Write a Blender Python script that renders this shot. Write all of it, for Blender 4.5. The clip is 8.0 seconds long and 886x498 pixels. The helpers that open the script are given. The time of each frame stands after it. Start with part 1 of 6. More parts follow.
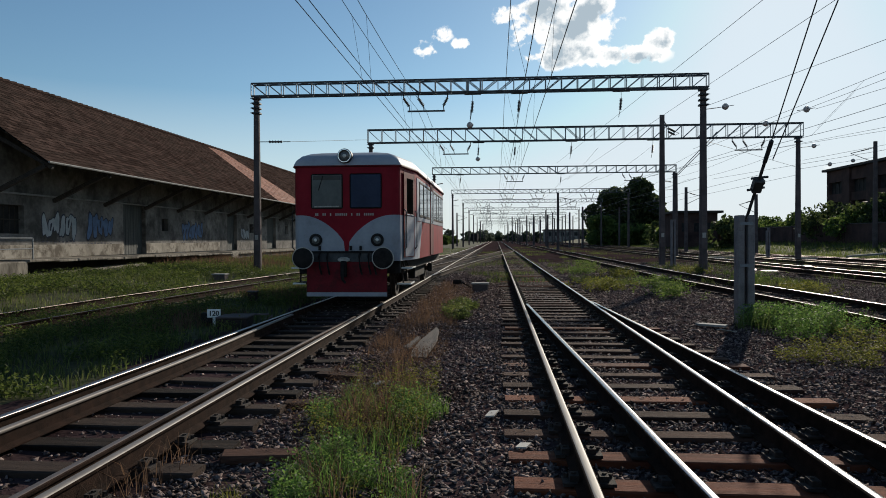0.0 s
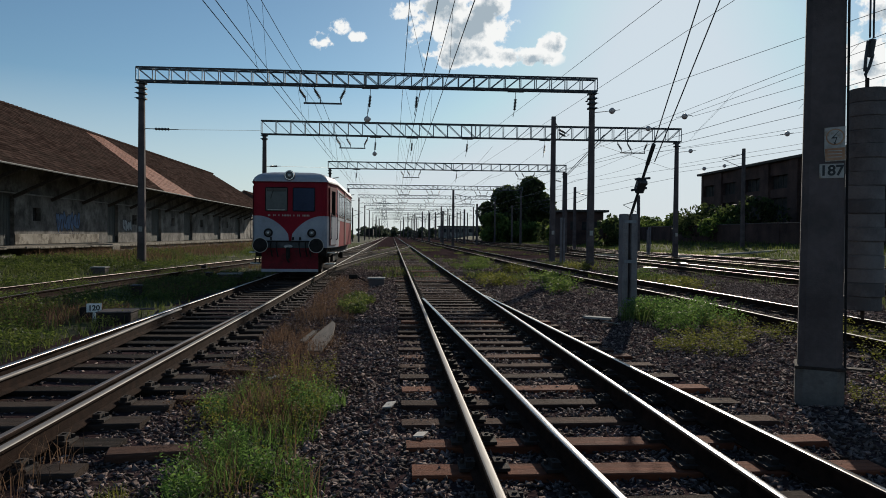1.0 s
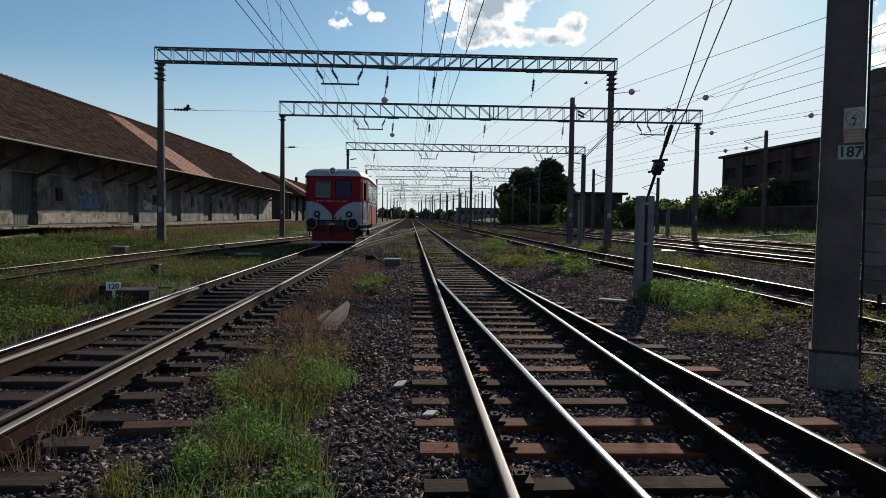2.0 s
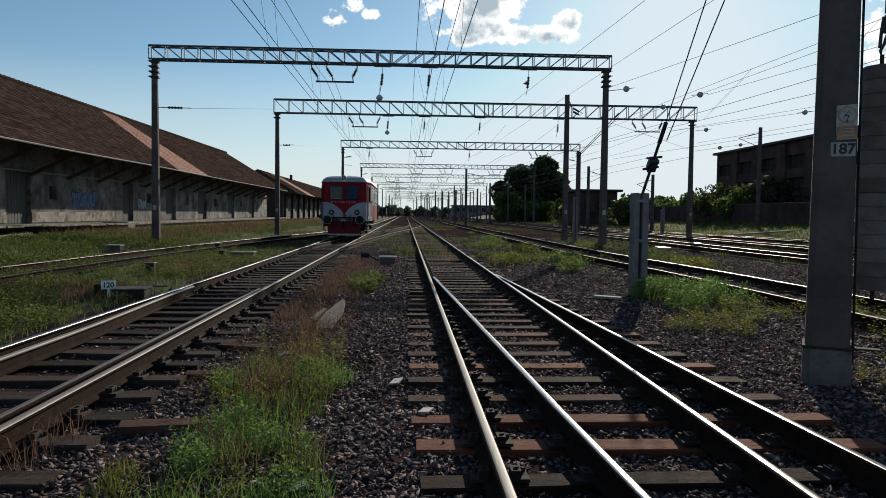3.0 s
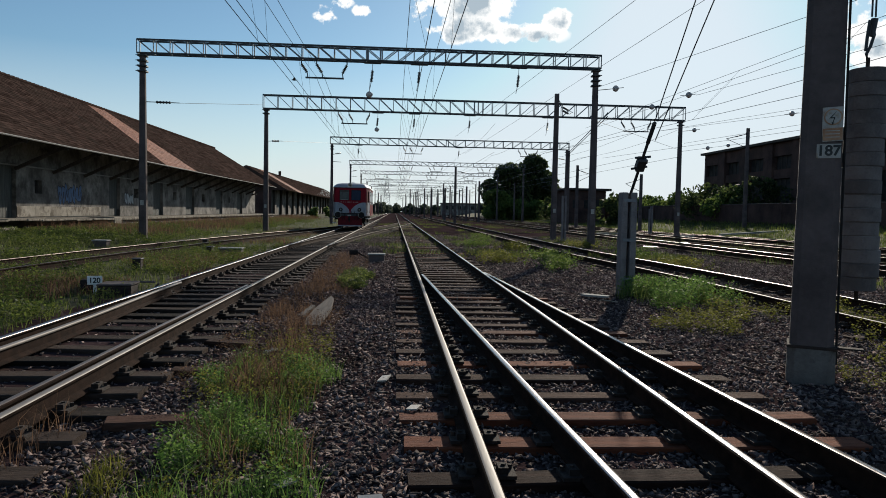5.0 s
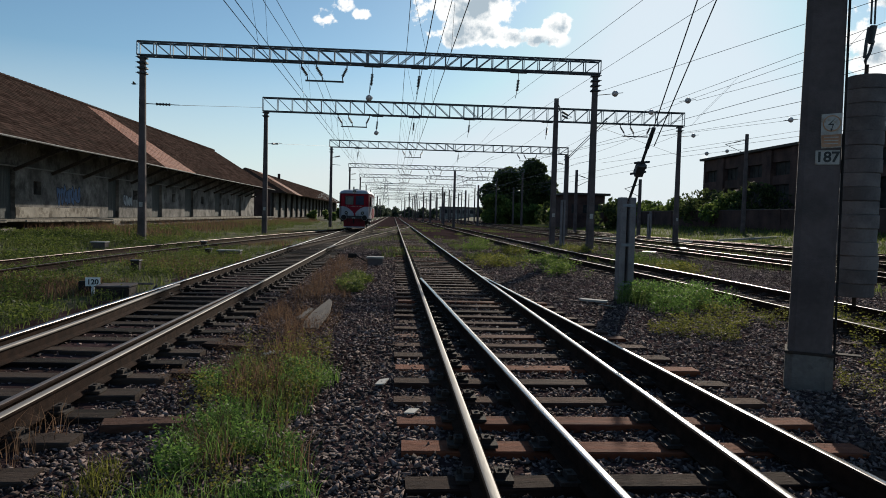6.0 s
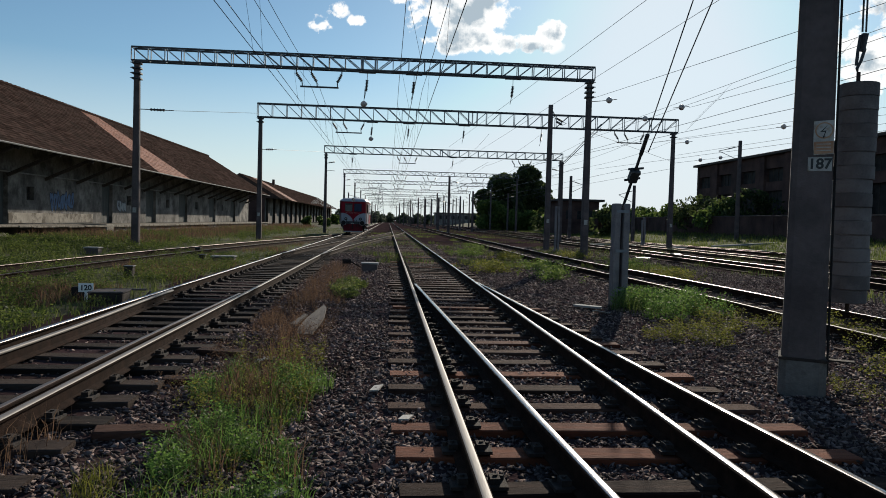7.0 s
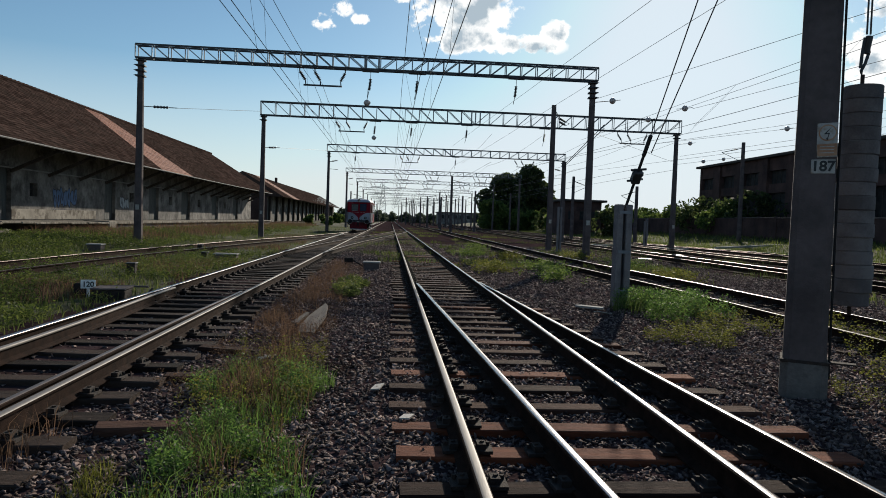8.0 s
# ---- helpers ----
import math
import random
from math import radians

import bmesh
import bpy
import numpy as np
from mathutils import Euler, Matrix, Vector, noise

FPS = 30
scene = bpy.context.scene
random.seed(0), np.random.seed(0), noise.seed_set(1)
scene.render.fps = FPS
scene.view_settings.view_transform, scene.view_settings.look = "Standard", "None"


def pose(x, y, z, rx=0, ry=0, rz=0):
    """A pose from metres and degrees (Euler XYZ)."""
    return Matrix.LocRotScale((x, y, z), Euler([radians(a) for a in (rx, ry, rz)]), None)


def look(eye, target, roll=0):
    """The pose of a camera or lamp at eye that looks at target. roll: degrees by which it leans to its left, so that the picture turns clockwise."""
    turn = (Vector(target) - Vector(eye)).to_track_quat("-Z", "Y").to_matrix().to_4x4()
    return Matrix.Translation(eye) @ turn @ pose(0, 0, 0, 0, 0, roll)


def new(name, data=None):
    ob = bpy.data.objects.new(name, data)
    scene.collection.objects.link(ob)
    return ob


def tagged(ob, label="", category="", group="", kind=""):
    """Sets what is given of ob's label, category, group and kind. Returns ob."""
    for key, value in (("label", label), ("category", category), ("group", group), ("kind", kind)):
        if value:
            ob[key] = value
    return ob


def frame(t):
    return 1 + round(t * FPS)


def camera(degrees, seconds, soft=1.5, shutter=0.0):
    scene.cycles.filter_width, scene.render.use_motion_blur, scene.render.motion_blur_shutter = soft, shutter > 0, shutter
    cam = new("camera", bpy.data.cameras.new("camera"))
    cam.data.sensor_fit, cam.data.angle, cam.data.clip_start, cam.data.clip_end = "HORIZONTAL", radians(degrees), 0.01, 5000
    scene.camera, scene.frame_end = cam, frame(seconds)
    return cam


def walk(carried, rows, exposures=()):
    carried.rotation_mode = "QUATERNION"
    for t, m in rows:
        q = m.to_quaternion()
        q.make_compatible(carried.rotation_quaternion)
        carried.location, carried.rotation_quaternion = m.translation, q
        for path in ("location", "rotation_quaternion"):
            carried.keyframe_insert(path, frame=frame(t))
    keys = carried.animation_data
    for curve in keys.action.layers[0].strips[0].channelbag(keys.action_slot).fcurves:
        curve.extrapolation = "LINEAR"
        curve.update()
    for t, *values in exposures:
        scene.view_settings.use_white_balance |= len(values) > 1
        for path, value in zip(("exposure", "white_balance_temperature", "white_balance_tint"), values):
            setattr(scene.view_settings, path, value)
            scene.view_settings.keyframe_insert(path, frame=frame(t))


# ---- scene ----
cam = camera(64.64, 8.0, soft=0.9)
# seconds, yaw, pitch, roll, place: held by hand, standing on one spot
TURNS = [
    (0.0, 4.39, -0.83, 0.27, -0.020, 0.098, 1.434),
    (0.1, 4.03, 0.27, -0.48, -0.009, 0.090, 1.429),
    (0.2, 2.38, 1.82, -1.30, 0.002, 0.082, 1.425),
    (0.3, -0.55, 0.82, -2.23, 0.012, 0.075, 1.420),
    (0.4, -2.22, 0.70, -1.85, 0.023, 0.067, 1.416),
    (0.5, -2.43, 1.77, -0.96, 0.034, 0.059, 1.411),
    (0.6, -3.25, 1.09, -0.93, 0.017, 0.056, 1.410),
    (0.7, -2.60, 1.21, -0.57, -0.001, 0.053, 1.409),
    (0.8, -3.24, 0.36, -0.32, -0.018, 0.051, 1.409),
    (0.9, -4.04, -0.13, -0.41, -0.036, 0.048, 1.408),
    (1.0, -4.14, -1.17, -0.50, -0.053, 0.045, 1.407),
    (1.1, -1.79, -1.27, -0.58, -0.039, 0.053, 1.403),
    (1.2, -1.32, -1.22, -0.50, -0.026, 0.061, 1.399),
    (1.3, -1.42, -2.18, -0.01, -0.012, 0.068, 1.395),
    (1.4, -0.80, -2.29, 0.42, 0.001, 0.076, 1.391),
    (1.5, -1.30, -2.11, 0.69, 0.015, 0.084, 1.387),
    (1.6, -1.98, -2.01, 0.04, 0.013, 0.074, 1.388),
    (1.7, -2.24, -2.04, -0.37, 0.011, 0.064, 1.390),
    (1.8, -2.57, -2.18, -0.53, 0.010, 0.055, 1.391),
    (1.9, -2.57, -2.56, -0.64, 0.008, 0.045, 1.393),
    (2.0, -2.67, -2.67, -0.80, 0.006, 0.035, 1.394),
    (2.2, -2.88, -2.73, -0.78, 0.006, 0.031, 1.395),
    (3.5, -3.08, -2.90, -0.64, 0.003, 0.008, 1.398),
    (4.0, -3.46, -2.96, -0.95, 0.003, 0.007, 1.398),
    (4.5, -3.90, -3.12, -0.96, 0.002, 0.006, 1.398),
    (6.0, -4.04, -2.74, -1.49, 0.001, 0.004, 1.399),
    (6.5, -4.29, -2.56, -1.58, 0.001, 0.003, 1.399),
    (7.0, -4.48, -2.25, -1.55, 0.001, 0.002, 1.400),
    (7.5, -4.28, -2.42, -1.86, 0.000, 0.001, 1.400),
    (8.0, -4.30, -2.30, -2.00, 0.000, 0.000, 1.400),
]
walk(cam, [(t, pose(ex, ey, ez, 90 + p, r, y)) for t, y, p, r, ex, ey, ez in TURNS], exposures=[(0, 0.32, 6500, 8), (0.5, 0.18, 6500, 8), (1.0, 0.12, 6500, 8), (1.5, 0.23, 6500, 8), (2.0, 0.29, 6500, 8), (8, 0.33, 6500, 8)])

# ---------------------------------------------------------------- light
SUN_AZ, SUN_EL = radians(21.5), radians(21.3)      # to the right of the tracks, low
world = bpy.data.worlds.new("sky")
scene.world = world
world.use_nodes = True
wn, wl = world.node_tree.nodes, world.node_tree.links
wn.clear()


def build_sky():
    out = wn.new("ShaderNodeOutputWorld")
    bg = wn.new("ShaderNodeBackground")
    bg.inputs[1].default_value = 0.070
    sky = wn.new("ShaderNodeTexSky")
    sky.sky_type = "NISHITA"
    sky.sun_disc = False
    sky.sun_elevation, sky.sun_rotation = SUN_EL, SUN_AZ
    sky.air_density, sky.dust_density, sky.ozone_density = 1.0, 0.28, 2.3
    tc = wn.new("ShaderNodeTexCoord")
    sep = wn.new("ShaderNodeSeparateXYZ")
    wl.new(tc.outputs["Generated"], sep.inputs[0])
    big = wn.new("ShaderNodeTexNoise")
    big.inputs["Scale"].default_value = 21.0
    big.inputs["Detail"].default_value = 9.0
    big.inputs["Roughness"].default_value = 0.58
    wl.new(tc.outputs["Generated"], big.inputs["Vector"])

    # cumulus banks: each a direction, a width, a height and a strength
    total = None
    for az, el, wa, we, amp in CLOUDS:
        d = Vector((math.sin(radians(az)) * math.cos(radians(el)), math.cos(radians(az)) * math.cos(radians(el)), math.sin(radians(el))))
        right = Vector((math.cos(radians(az)), -math.sin(radians(az)), 0))
        up = right.cross(d)
        sq = None
        for axis, width in ((right, wa), (up, we)):
            dot = wn.new("ShaderNodeVectorMath")
            dot.operation = "DOT_PRODUCT"
            wl.new(tc.outputs["Generated"], dot.inputs[0])
            dot.inputs[1].default_value = axis
            off = wn.new("ShaderNodeMath")
            off.operation = "SUBTRACT"
            wl.new(dot.outputs["Value"], off.inputs[0])
            off.inputs[1].default_value = d.dot(axis)
            sc = wn.new("ShaderNodeMath")
            sc.operation = "DIVIDE"
            wl.new(off.outputs[0], sc.inputs[0])
            sc.inputs[1].default_value = math.sin(radians(width))
            p2 = wn.new("ShaderNodeMath")
            p2.operation = "MULTIPLY"
            wl.new(sc.outputs[0], p2.inputs[0])
            wl.new(sc.outputs[0], p2.inputs[1])
            if sq is None:
                sq = p2
            else:
                ad = wn.new("ShaderNodeMath")
                ad.operation = "ADD"
                wl.new(sq.outputs[0], ad.inputs[0])
                wl.new(p2.outputs[0], ad.inputs[1])
                sq = ad
        g = wn.new("ShaderNodeMath")
        g.operation = "SUBTRACT"
        g.inputs[0].default_value = amp
        wl.new(sq.outputs[0], g.inputs[1])
        g.use_clamp = True
        if total is None:
            total = g
        else:
            mx = wn.new("ShaderNodeMath")
            mx.operation = "MAXIMUM"
            wl.new(total.outputs[0], mx.inputs[0])
            wl.new(g.outputs[0], mx.inputs[1])
            total = mx
    # cover = clouds * 0.55 + noise - 0.66
    m1 = wn.new("ShaderNodeMath")
    m1.operation = "MULTIPLY_ADD"
    wl.new(total.outputs[0], m1.inputs[0])
    m1.inputs[1].default_value = 0.55
    nz = wn.new("ShaderNodeMath")
    nz.operation = "MULTIPLY"
    nz.inputs[1].default_value = 2.3
    wl.new(big.outputs["Fac"], nz.inputs[0])
    wl.new(nz.outputs[0], m1.inputs[2])
    cov = wn.new("ShaderNodeMapRange")
    cov.interpolation_type = "SMOOTHSTEP"
    wl.new(m1.outputs[0], cov.inputs[0])
    cov.inputs[1].default_value, cov.inputs[2].default_value = 1.39, 1.55
    # thick parts grey, rims bright
    thick = wn.new("ShaderNodeMapRange")
    toward = wn.new("ShaderNodeVectorMath")
    toward.operation = "ADD"
    wl.new(tc.outputs["Generated"], toward.inputs[0])
    toward.inputs[1].default_value = (0.012, 0.0, 0.016)
    lee = wn.new("ShaderNodeTexNoise")
    for key in ("Scale", "Detail", "Roughness"):
        lee.inputs[key].default_value = big.inputs[key].default_value
    wl.new(toward.outputs[0], lee.inputs["Vector"])
    slope = wn.new("ShaderNodeMath")
    slope.operation = "SUBTRACT"
    wl.new(lee.outputs["Fac"], slope.inputs[0])
    wl.new(big.outputs["Fac"], slope.inputs[1])
    depth = wn.new("ShaderNodeMath")
    depth.operation = "MULTIPLY_ADD"
    wl.new(slope.outputs[0], depth.inputs[0])
    depth.inputs[1].default_value = 1.6
    wl.new(m1.outputs[0], depth.inputs[2])
    wl.new(depth.outputs[0], thick.inputs[0])
    thick.inputs[1].default_value, thick.inputs[2].default_value = 1.60, 1.80
    cc = wn.new("ShaderNodeMix")
    cc.data_type = "RGBA"
    wl.new(thick.outputs[0], cc.inputs[0])
    cc.inputs[6].default_value = (12.2, 12.2, 12.2, 1)
    cc.inputs[7].default_value = (5.0, 6.0, 6.9, 1)
    mix = wn.new("ShaderNodeMix")
    mix.data_type = "RGBA"
    gate = wn.new("ShaderNodeMapRange")
    wl.new(total.outputs[0], gate.inputs[0])
    gate.inputs[1].default_value, gate.inputs[2].default_value = 0.0, 0.3
    cg = wn.new("ShaderNodeMath")
    cg.operation = "MULTIPLY"
    wl.new(gate.outputs[0], cg.inputs[0])
    wl.new(cov.outputs[0], cg.inputs[1])
    wl.new(cg.outputs[0], mix.inputs[0])
    # pale haze low over the horizon
    tint = wn.new("ShaderNodeMix")
    tint.data_type, tint.blend_type = "RGBA", "MULTIPLY"
    tint.inputs[0].default_value = 1.0
    wl.new(sky.outputs[0], tint.inputs[6])
    tint.inputs[7].default_value = (0.87, 1.03, 1.07, 1)
    low = wn.new("ShaderNodeMapRange")
    wl.new(sep.outputs["Z"], low.inputs[0])
    low.inputs[1].default_value, low.inputs[2].default_value = 0.20, 0.0
    low.inputs[3].default_value, low.inputs[4].default_value = 0.0, 0.85
    hz = wn.new("ShaderNodeMix")
    hz.data_type = "RGBA"
    wl.new(low.outputs[0], hz.inputs[0])
    wl.new(tint.outputs[2], hz.inputs[6])
    hz.inputs[7].default_value = (8.2, 8.8, 9.5, 1)
    # cap on the sky's brightness that evens out the glow round the sun
    glow_cap = wn.new("ShaderNodeMix")
    glow_cap.data_type, glow_cap.blend_type = "RGBA", "DARKEN"
    glow_cap.inputs[0].default_value = 0.8
    wl.new(hz.outputs[2], glow_cap.inputs[6])
    glow_cap.inputs[7].default_value = (8.3, 9.1, 10.0, 1)
    wl.new(glow_cap.outputs[2], mix.inputs[6])
    wl.new(cc.outputs[2], mix.inputs[7])
    wl.new(mix.outputs[2], bg.inputs[0])
    wl.new(bg.outputs[0], out.inputs[0])


# azimuth to the right of the tracks, height, half width, half height (degrees), strength
CLOUDS = [(5.0, 17.1, 4.9, 2.7, 1.25), (9.0, 17.0, 1.9, 2.2, 1.0), (5.3, 14.6, 4.0, 1.5, 1.0), (9.5, 14.1, 4.6, 1.2, 1.0), (12.6, 15.2, 1.8, 1.3, 0.95), (2.0, 15.6, 2.4, 1.4, 0.9), (-5.7, 15.1, 1.6, 1.5, 0.60), (-2.5, 15.5, 1.9, 0.8, 0.62), (-4.6, 16.2, 1.7, 1.2, 0.60),
          (35.7, 13.5, 3.4, 4.5, 1.05), (39, 18.0, 4.0, 3.0, 0.9), (30, 5.0, 8.0, 1.0, 0.7), (62, 20, 14, 6, 1.0), (-70, 24, 16, 5, 0.9), (150, 25, 18, 6, 1.0)]
build_sky()
sun = new("sun", bpy.data.lights.new("sun", "SUN"))
sun.data.energy, sun.data.angle, sun.data.color = 3.6, radians(0.6), (1.0, 0.89, 0.75)
sun.matrix_world = look((math.sin(SUN_AZ) * 100, math.cos(SUN_AZ) * 100, math.tan(SUN_EL) * 100), (0, 0, 0))


# ---------------------------------------------------------------- materials
def material(name, dark, light, rough=0.7, metal=0.0, scale=8.0, bump=0.0, bump_scale=60.0, stretch=(1, 1, 1), fine=0.35, per_object=0.0, per_island=0.0,
             stain=None, stain_at=(0.55, 0.7), stain_scale=1.2, specular=0.5, coords="Object", transmission=0.0, coat=0.0):
    """A surface of two tones that vary at two scales, with bump, stains, and a spread from piece to piece."""
    m = bpy.data.materials.new(name)
    m.use_nodes = True
    n, l = m.node_tree.nodes, m.node_tree.links
    b = n["Principled BSDF"]
    b.inputs["Roughness"].default_value, b.inputs["Metallic"].default_value = rough, metal
    b.inputs["Specular IOR Level"].default_value = specular
    b.inputs["Coat Weight"].default_value = coat
    b.inputs["Transmission Weight"].default_value = transmission
    if coords == "World":
        tc = n.new("ShaderNodeNewGeometry")
        src = tc.outputs["Position"]
    else:
        tc = n.new("ShaderNodeTexCoord")
        src = tc.outputs["Object"]
    mp = n.new("ShaderNodeMapping")
    mp.inputs["Scale"].default_value = stretch
    l.new(src, mp.inputs[0])
    big = n.new("ShaderNodeTexNoise")
    big.inputs["Scale"].default_value, big.inputs["Detail"].default_value = scale, 5
    l.new(mp.outputs[0], big.inputs[0])
    small = n.new("ShaderNodeTexNoise")
    small.inputs["Scale"].default_value, small.inputs["Detail"].default_value = scale * 9, 4
    l.new(mp.outputs[0], small.inputs[0])
    ad = n.new("ShaderNodeMath")
    ad.operation = "MULTIPLY_ADD"
    l.new(small.outputs["Fac"], ad.inputs[0])
    ad.inputs[1].default_value = fine
    l.new(big.outputs["Fac"], ad.inputs[2])
    last = ad.outputs[0]
    for amount, kind in ((per_object, "o"), (per_island, "i")):
        if amount:
            if kind == "o":
                info = n.new("ShaderNodeObjectInfo").outputs["Random"]
            else:
                info = n.new("ShaderNodeNewGeometry").outputs["Random Per Island"]
            a2 = n.new("ShaderNodeMath")
            a2.operation = "MULTIPLY_ADD"
            l.new(info, a2.inputs[0])
            a2.inputs[1].default_value = amount
            l.new(last, a2.inputs[2])
            a3 = n.new("ShaderNodeMath")
            a3.operation = "SUBTRACT"
            l.new(a2.outputs[0], a3.inputs[0])
            a3.inputs[1].default_value = amount / 2
            last = a3.outputs[0]
    ramp = n.new("ShaderNodeMapRange")
    l.new(last, ramp.inputs[0])
    ramp.inputs[1].default_value, ramp.inputs[2].default_value = 0.35 + fine * 0.35, 0.65 + fine * 0.65
    mix = n.new("ShaderNodeMix")
    mix.data_type = "RGBA"
    l.new(ramp.outputs[0], mix.inputs[0])
    mix.inputs[6].default_value, mix.inputs[7].default_value = (*dark, 1), (*light, 1)
    col = mix.outputs[2]
    if stain:
        st = n.new("ShaderNodeTexNoise")
        st.inputs["Scale"].default_value, st.inputs["Detail"].default_value = stain_scale, 7
        st.inputs["Roughness"].default_value = 0.65
        l.new(mp.outputs[0], st.inputs[0])
        sr = n.new("ShaderNodeMapRange")
        l.new(st.outputs["Fac"], sr.inputs[0])
        sr.inputs[1].default_value, sr.inputs[2].default_value = stain_at
        m2 = n.new("ShaderNodeMix")
        m2.data_type = "RGBA"
        l.new(sr.outputs[0], m2.inputs[0])
        l.new(col, m2.inputs[6])
        m2.inputs[7].default_value = (*stain, 1)
        col = m2.outputs[2]
    l.new(col, b.inputs["Base Color"])
    if bump:
        bn = n.new("ShaderNodeTexNoise")
        bn.inputs["Scale"].default_value, bn.inputs["Detail"].default_value = bump_scale, 4
        l.new(mp.outputs[0], bn.inputs[0])
        bp = n.new("ShaderNodeBump")
        bp.inputs["Strength"].default_value, bp.inputs["Distance"].default_value = bump, 0.02
        l.new(bn.outputs["Fac"], bp.inputs["Height"])
        l.new(bp.outputs[0], b.inputs["Normal"])
    return m


M_GROUND = material("ground_soil", (0.028, 0.0185, 0.019), (0.077, 0.0515, 0.052), 1.0, scale=1.4, bump=1.0, bump_scale=22, coords="World", stain=(0.045, 0.032, 0.022), stain_scale=0.5, specular=0.0)
M_STONE = material("ballast_stone", (0.055, 0.041, 0.038), (0.33, 0.25, 0.228), 0.92, scale=20, bump=0.5, bump_scale=90, per_island=0.95, coords="World", stain=(0.07, 0.038, 0.022), stain_at=(0.55, 0.75), stain_scale=0.9, specular=0.2)
M_VERGE = material("verge_soil", (0.022, 0.024, 0.010), (0.075, 0.078, 0.026), 0.95, scale=0.9, bump=1.0, bump_scale=14, coords="World", stain=(0.10, 0.078, 0.035), stain_at=(0.5, 0.75), stain_scale=0.6, specular=0.15)
M_RAILTOP = material("polished_rail_steel", (0.17, 0.155, 0.155), (0.29, 0.270, 0.272), 0.25, 1.0, scale=3, stretch=(1, 0.15, 1), bump=0.08, bump_scale=80)
M_RAILSATIN = material("satin_rail_steel", (0.15, 0.135, 0.135), (0.26, 0.24, 0.24), 0.36, 0.9, scale=3, stretch=(1, 0.15, 1), bump=0.1, bump_scale=80)
M_RAILDULL = material("dull_rail_head", (0.13, 0.095, 0.075), (0.27, 0.21, 0.17), 0.5, 0.75, scale=3, stretch=(1, 0.15, 1), bump=0.1, bump_scale=80)
M_RAILCREAM = material("worn_dull_rail_head", (0.15, 0.128, 0.11), (0.27, 0.24, 0.21), 0.62, 0.12, scale=3, stretch=(1, 0.15, 1), bump=0.1, bump_scale=80)
M_RAIL = material("rusty_rail_web", (0.013, 0.0075, 0.0055), (0.036, 0.019, 0.013), 0.9, 0.0, scale=9, bump=0.4, bump_scale=120, specular=0.06)
M_SLEEPER = material("weathered_sleeper", (0.024, 0.012, 0.009), (0.092, 0.047, 0.033), 0.9, scale=4, stretch=(0.35, 4, 1), bump=0.7, bump_scale=40, per_object=0.55, specular=0.12, fine=0.5)
M_SLEEPER_RED = material("rust_stained_sleeper", (0.070, 0.021, 0.011), (0.20, 0.060, 0.027), 0.9, scale=4, stretch=(0.35, 4, 1), bump=0.7, bump_scale=40, per_object=0.4, specular=0.25, fine=0.5)
M_SLEEPER_OIL = material("oil_blackened_sleeper", (0.014, 0.010, 0.008), (0.060, 0.042, 0.033), 0.88, scale=4, stretch=(0.35, 4, 1), bump=0.7, bump_scale=40, per_object=0.6, specular=0.12, fine=0.5)
M_IRON = material("oily_iron", (0.014, 0.010, 0.008), (0.042, 0.026, 0.018), 0.92, 0.0, scale=14, bump=0.4, bump_scale=90)
M_CONCRETE = material("pole_concrete", (0.070, 0.055, 0.053), (0.132, 0.105, 0.101), 0.92, scale=1.8, bump=0.35, bump_scale=60, stain=(0.06, 0.052, 0.05), stain_at=(0.5, 0.75), stain_scale=2.2, specular=0.25)
M_FOOTING = material("footing_concrete", (0.088, 0.080, 0.074), (0.155, 0.142, 0.132), 0.95, scale=3, bump=0.5, bump_scale=40, stain=(0.06, 0.055, 0.05), stain_scale=4, specular=0.2)
M_PALE_CONCRETE = material("pale_concrete", (0.20, 0.20, 0.19), (0.36, 0.35, 0.33), 0.9, scale=3, bump=0.4, bump_scale=50, stain=(0.13, 0.12, 0.11), stain_scale=3, specular=0.25)
M_POST = material("anchor_post_concrete", (0.125, 0.115, 0.118), (0.235, 0.215, 0.215), 0.9, scale=3, bump=0.4, bump_scale=50, stain=(0.10, 0.088, 0.085), stain_scale=3, specular=0.2)
M_STEEL = material("painted_lattice_steel", (0.10, 0.115, 0.125), (0.22, 0.24, 0.26), 0.6, 0.3, scale=2, bump=0.2, bump_scale=60, stain=(0.10, 0.06, 0.04), stain_at=(0.6, 0.8), stain_scale=3)
M_DARKSTEEL = material("dark_steel", (0.030, 0.032, 0.036), (0.075, 0.078, 0.082), 0.6, 0.5, scale=6, bump=0.2)
M_WIRE = material("overhead_copper_wire", (0.035, 0.035, 0.04), (0.07, 0.07, 0.075), 0.5, 0.6, scale=3)
M_BELL = material("pale_bell_glaze", (0.42, 0.34, 0.30), (0.64, 0.55, 0.50), 0.35, scale=8)
M_BLUEPANE = material("blue_windscreen", (0.012, 0.022, 0.052), (0.022, 0.036, 0.076), 0.3, scale=2, specular=0.12)
# grey stands in for the cab interior showing through the left pane
M_CABVIEWPANE = material("cab_view_windscreen", (0.050, 0.056, 0.056), (0.105, 0.112, 0.106), 0.35, scale=2.2, stretch=(1, 1, 0.6), specular=0.3)
M_SIDEGLASS = material("clean_side_glass", (0.02, 0.022, 0.025), (0.05, 0.052, 0.055), 0.06, scale=2, specular=0.6)
M_CERAMIC = material("brown_insulator_glaze", (0.016, 0.012, 0.013), (0.04, 0.03, 0.03), 0.3, scale=10)
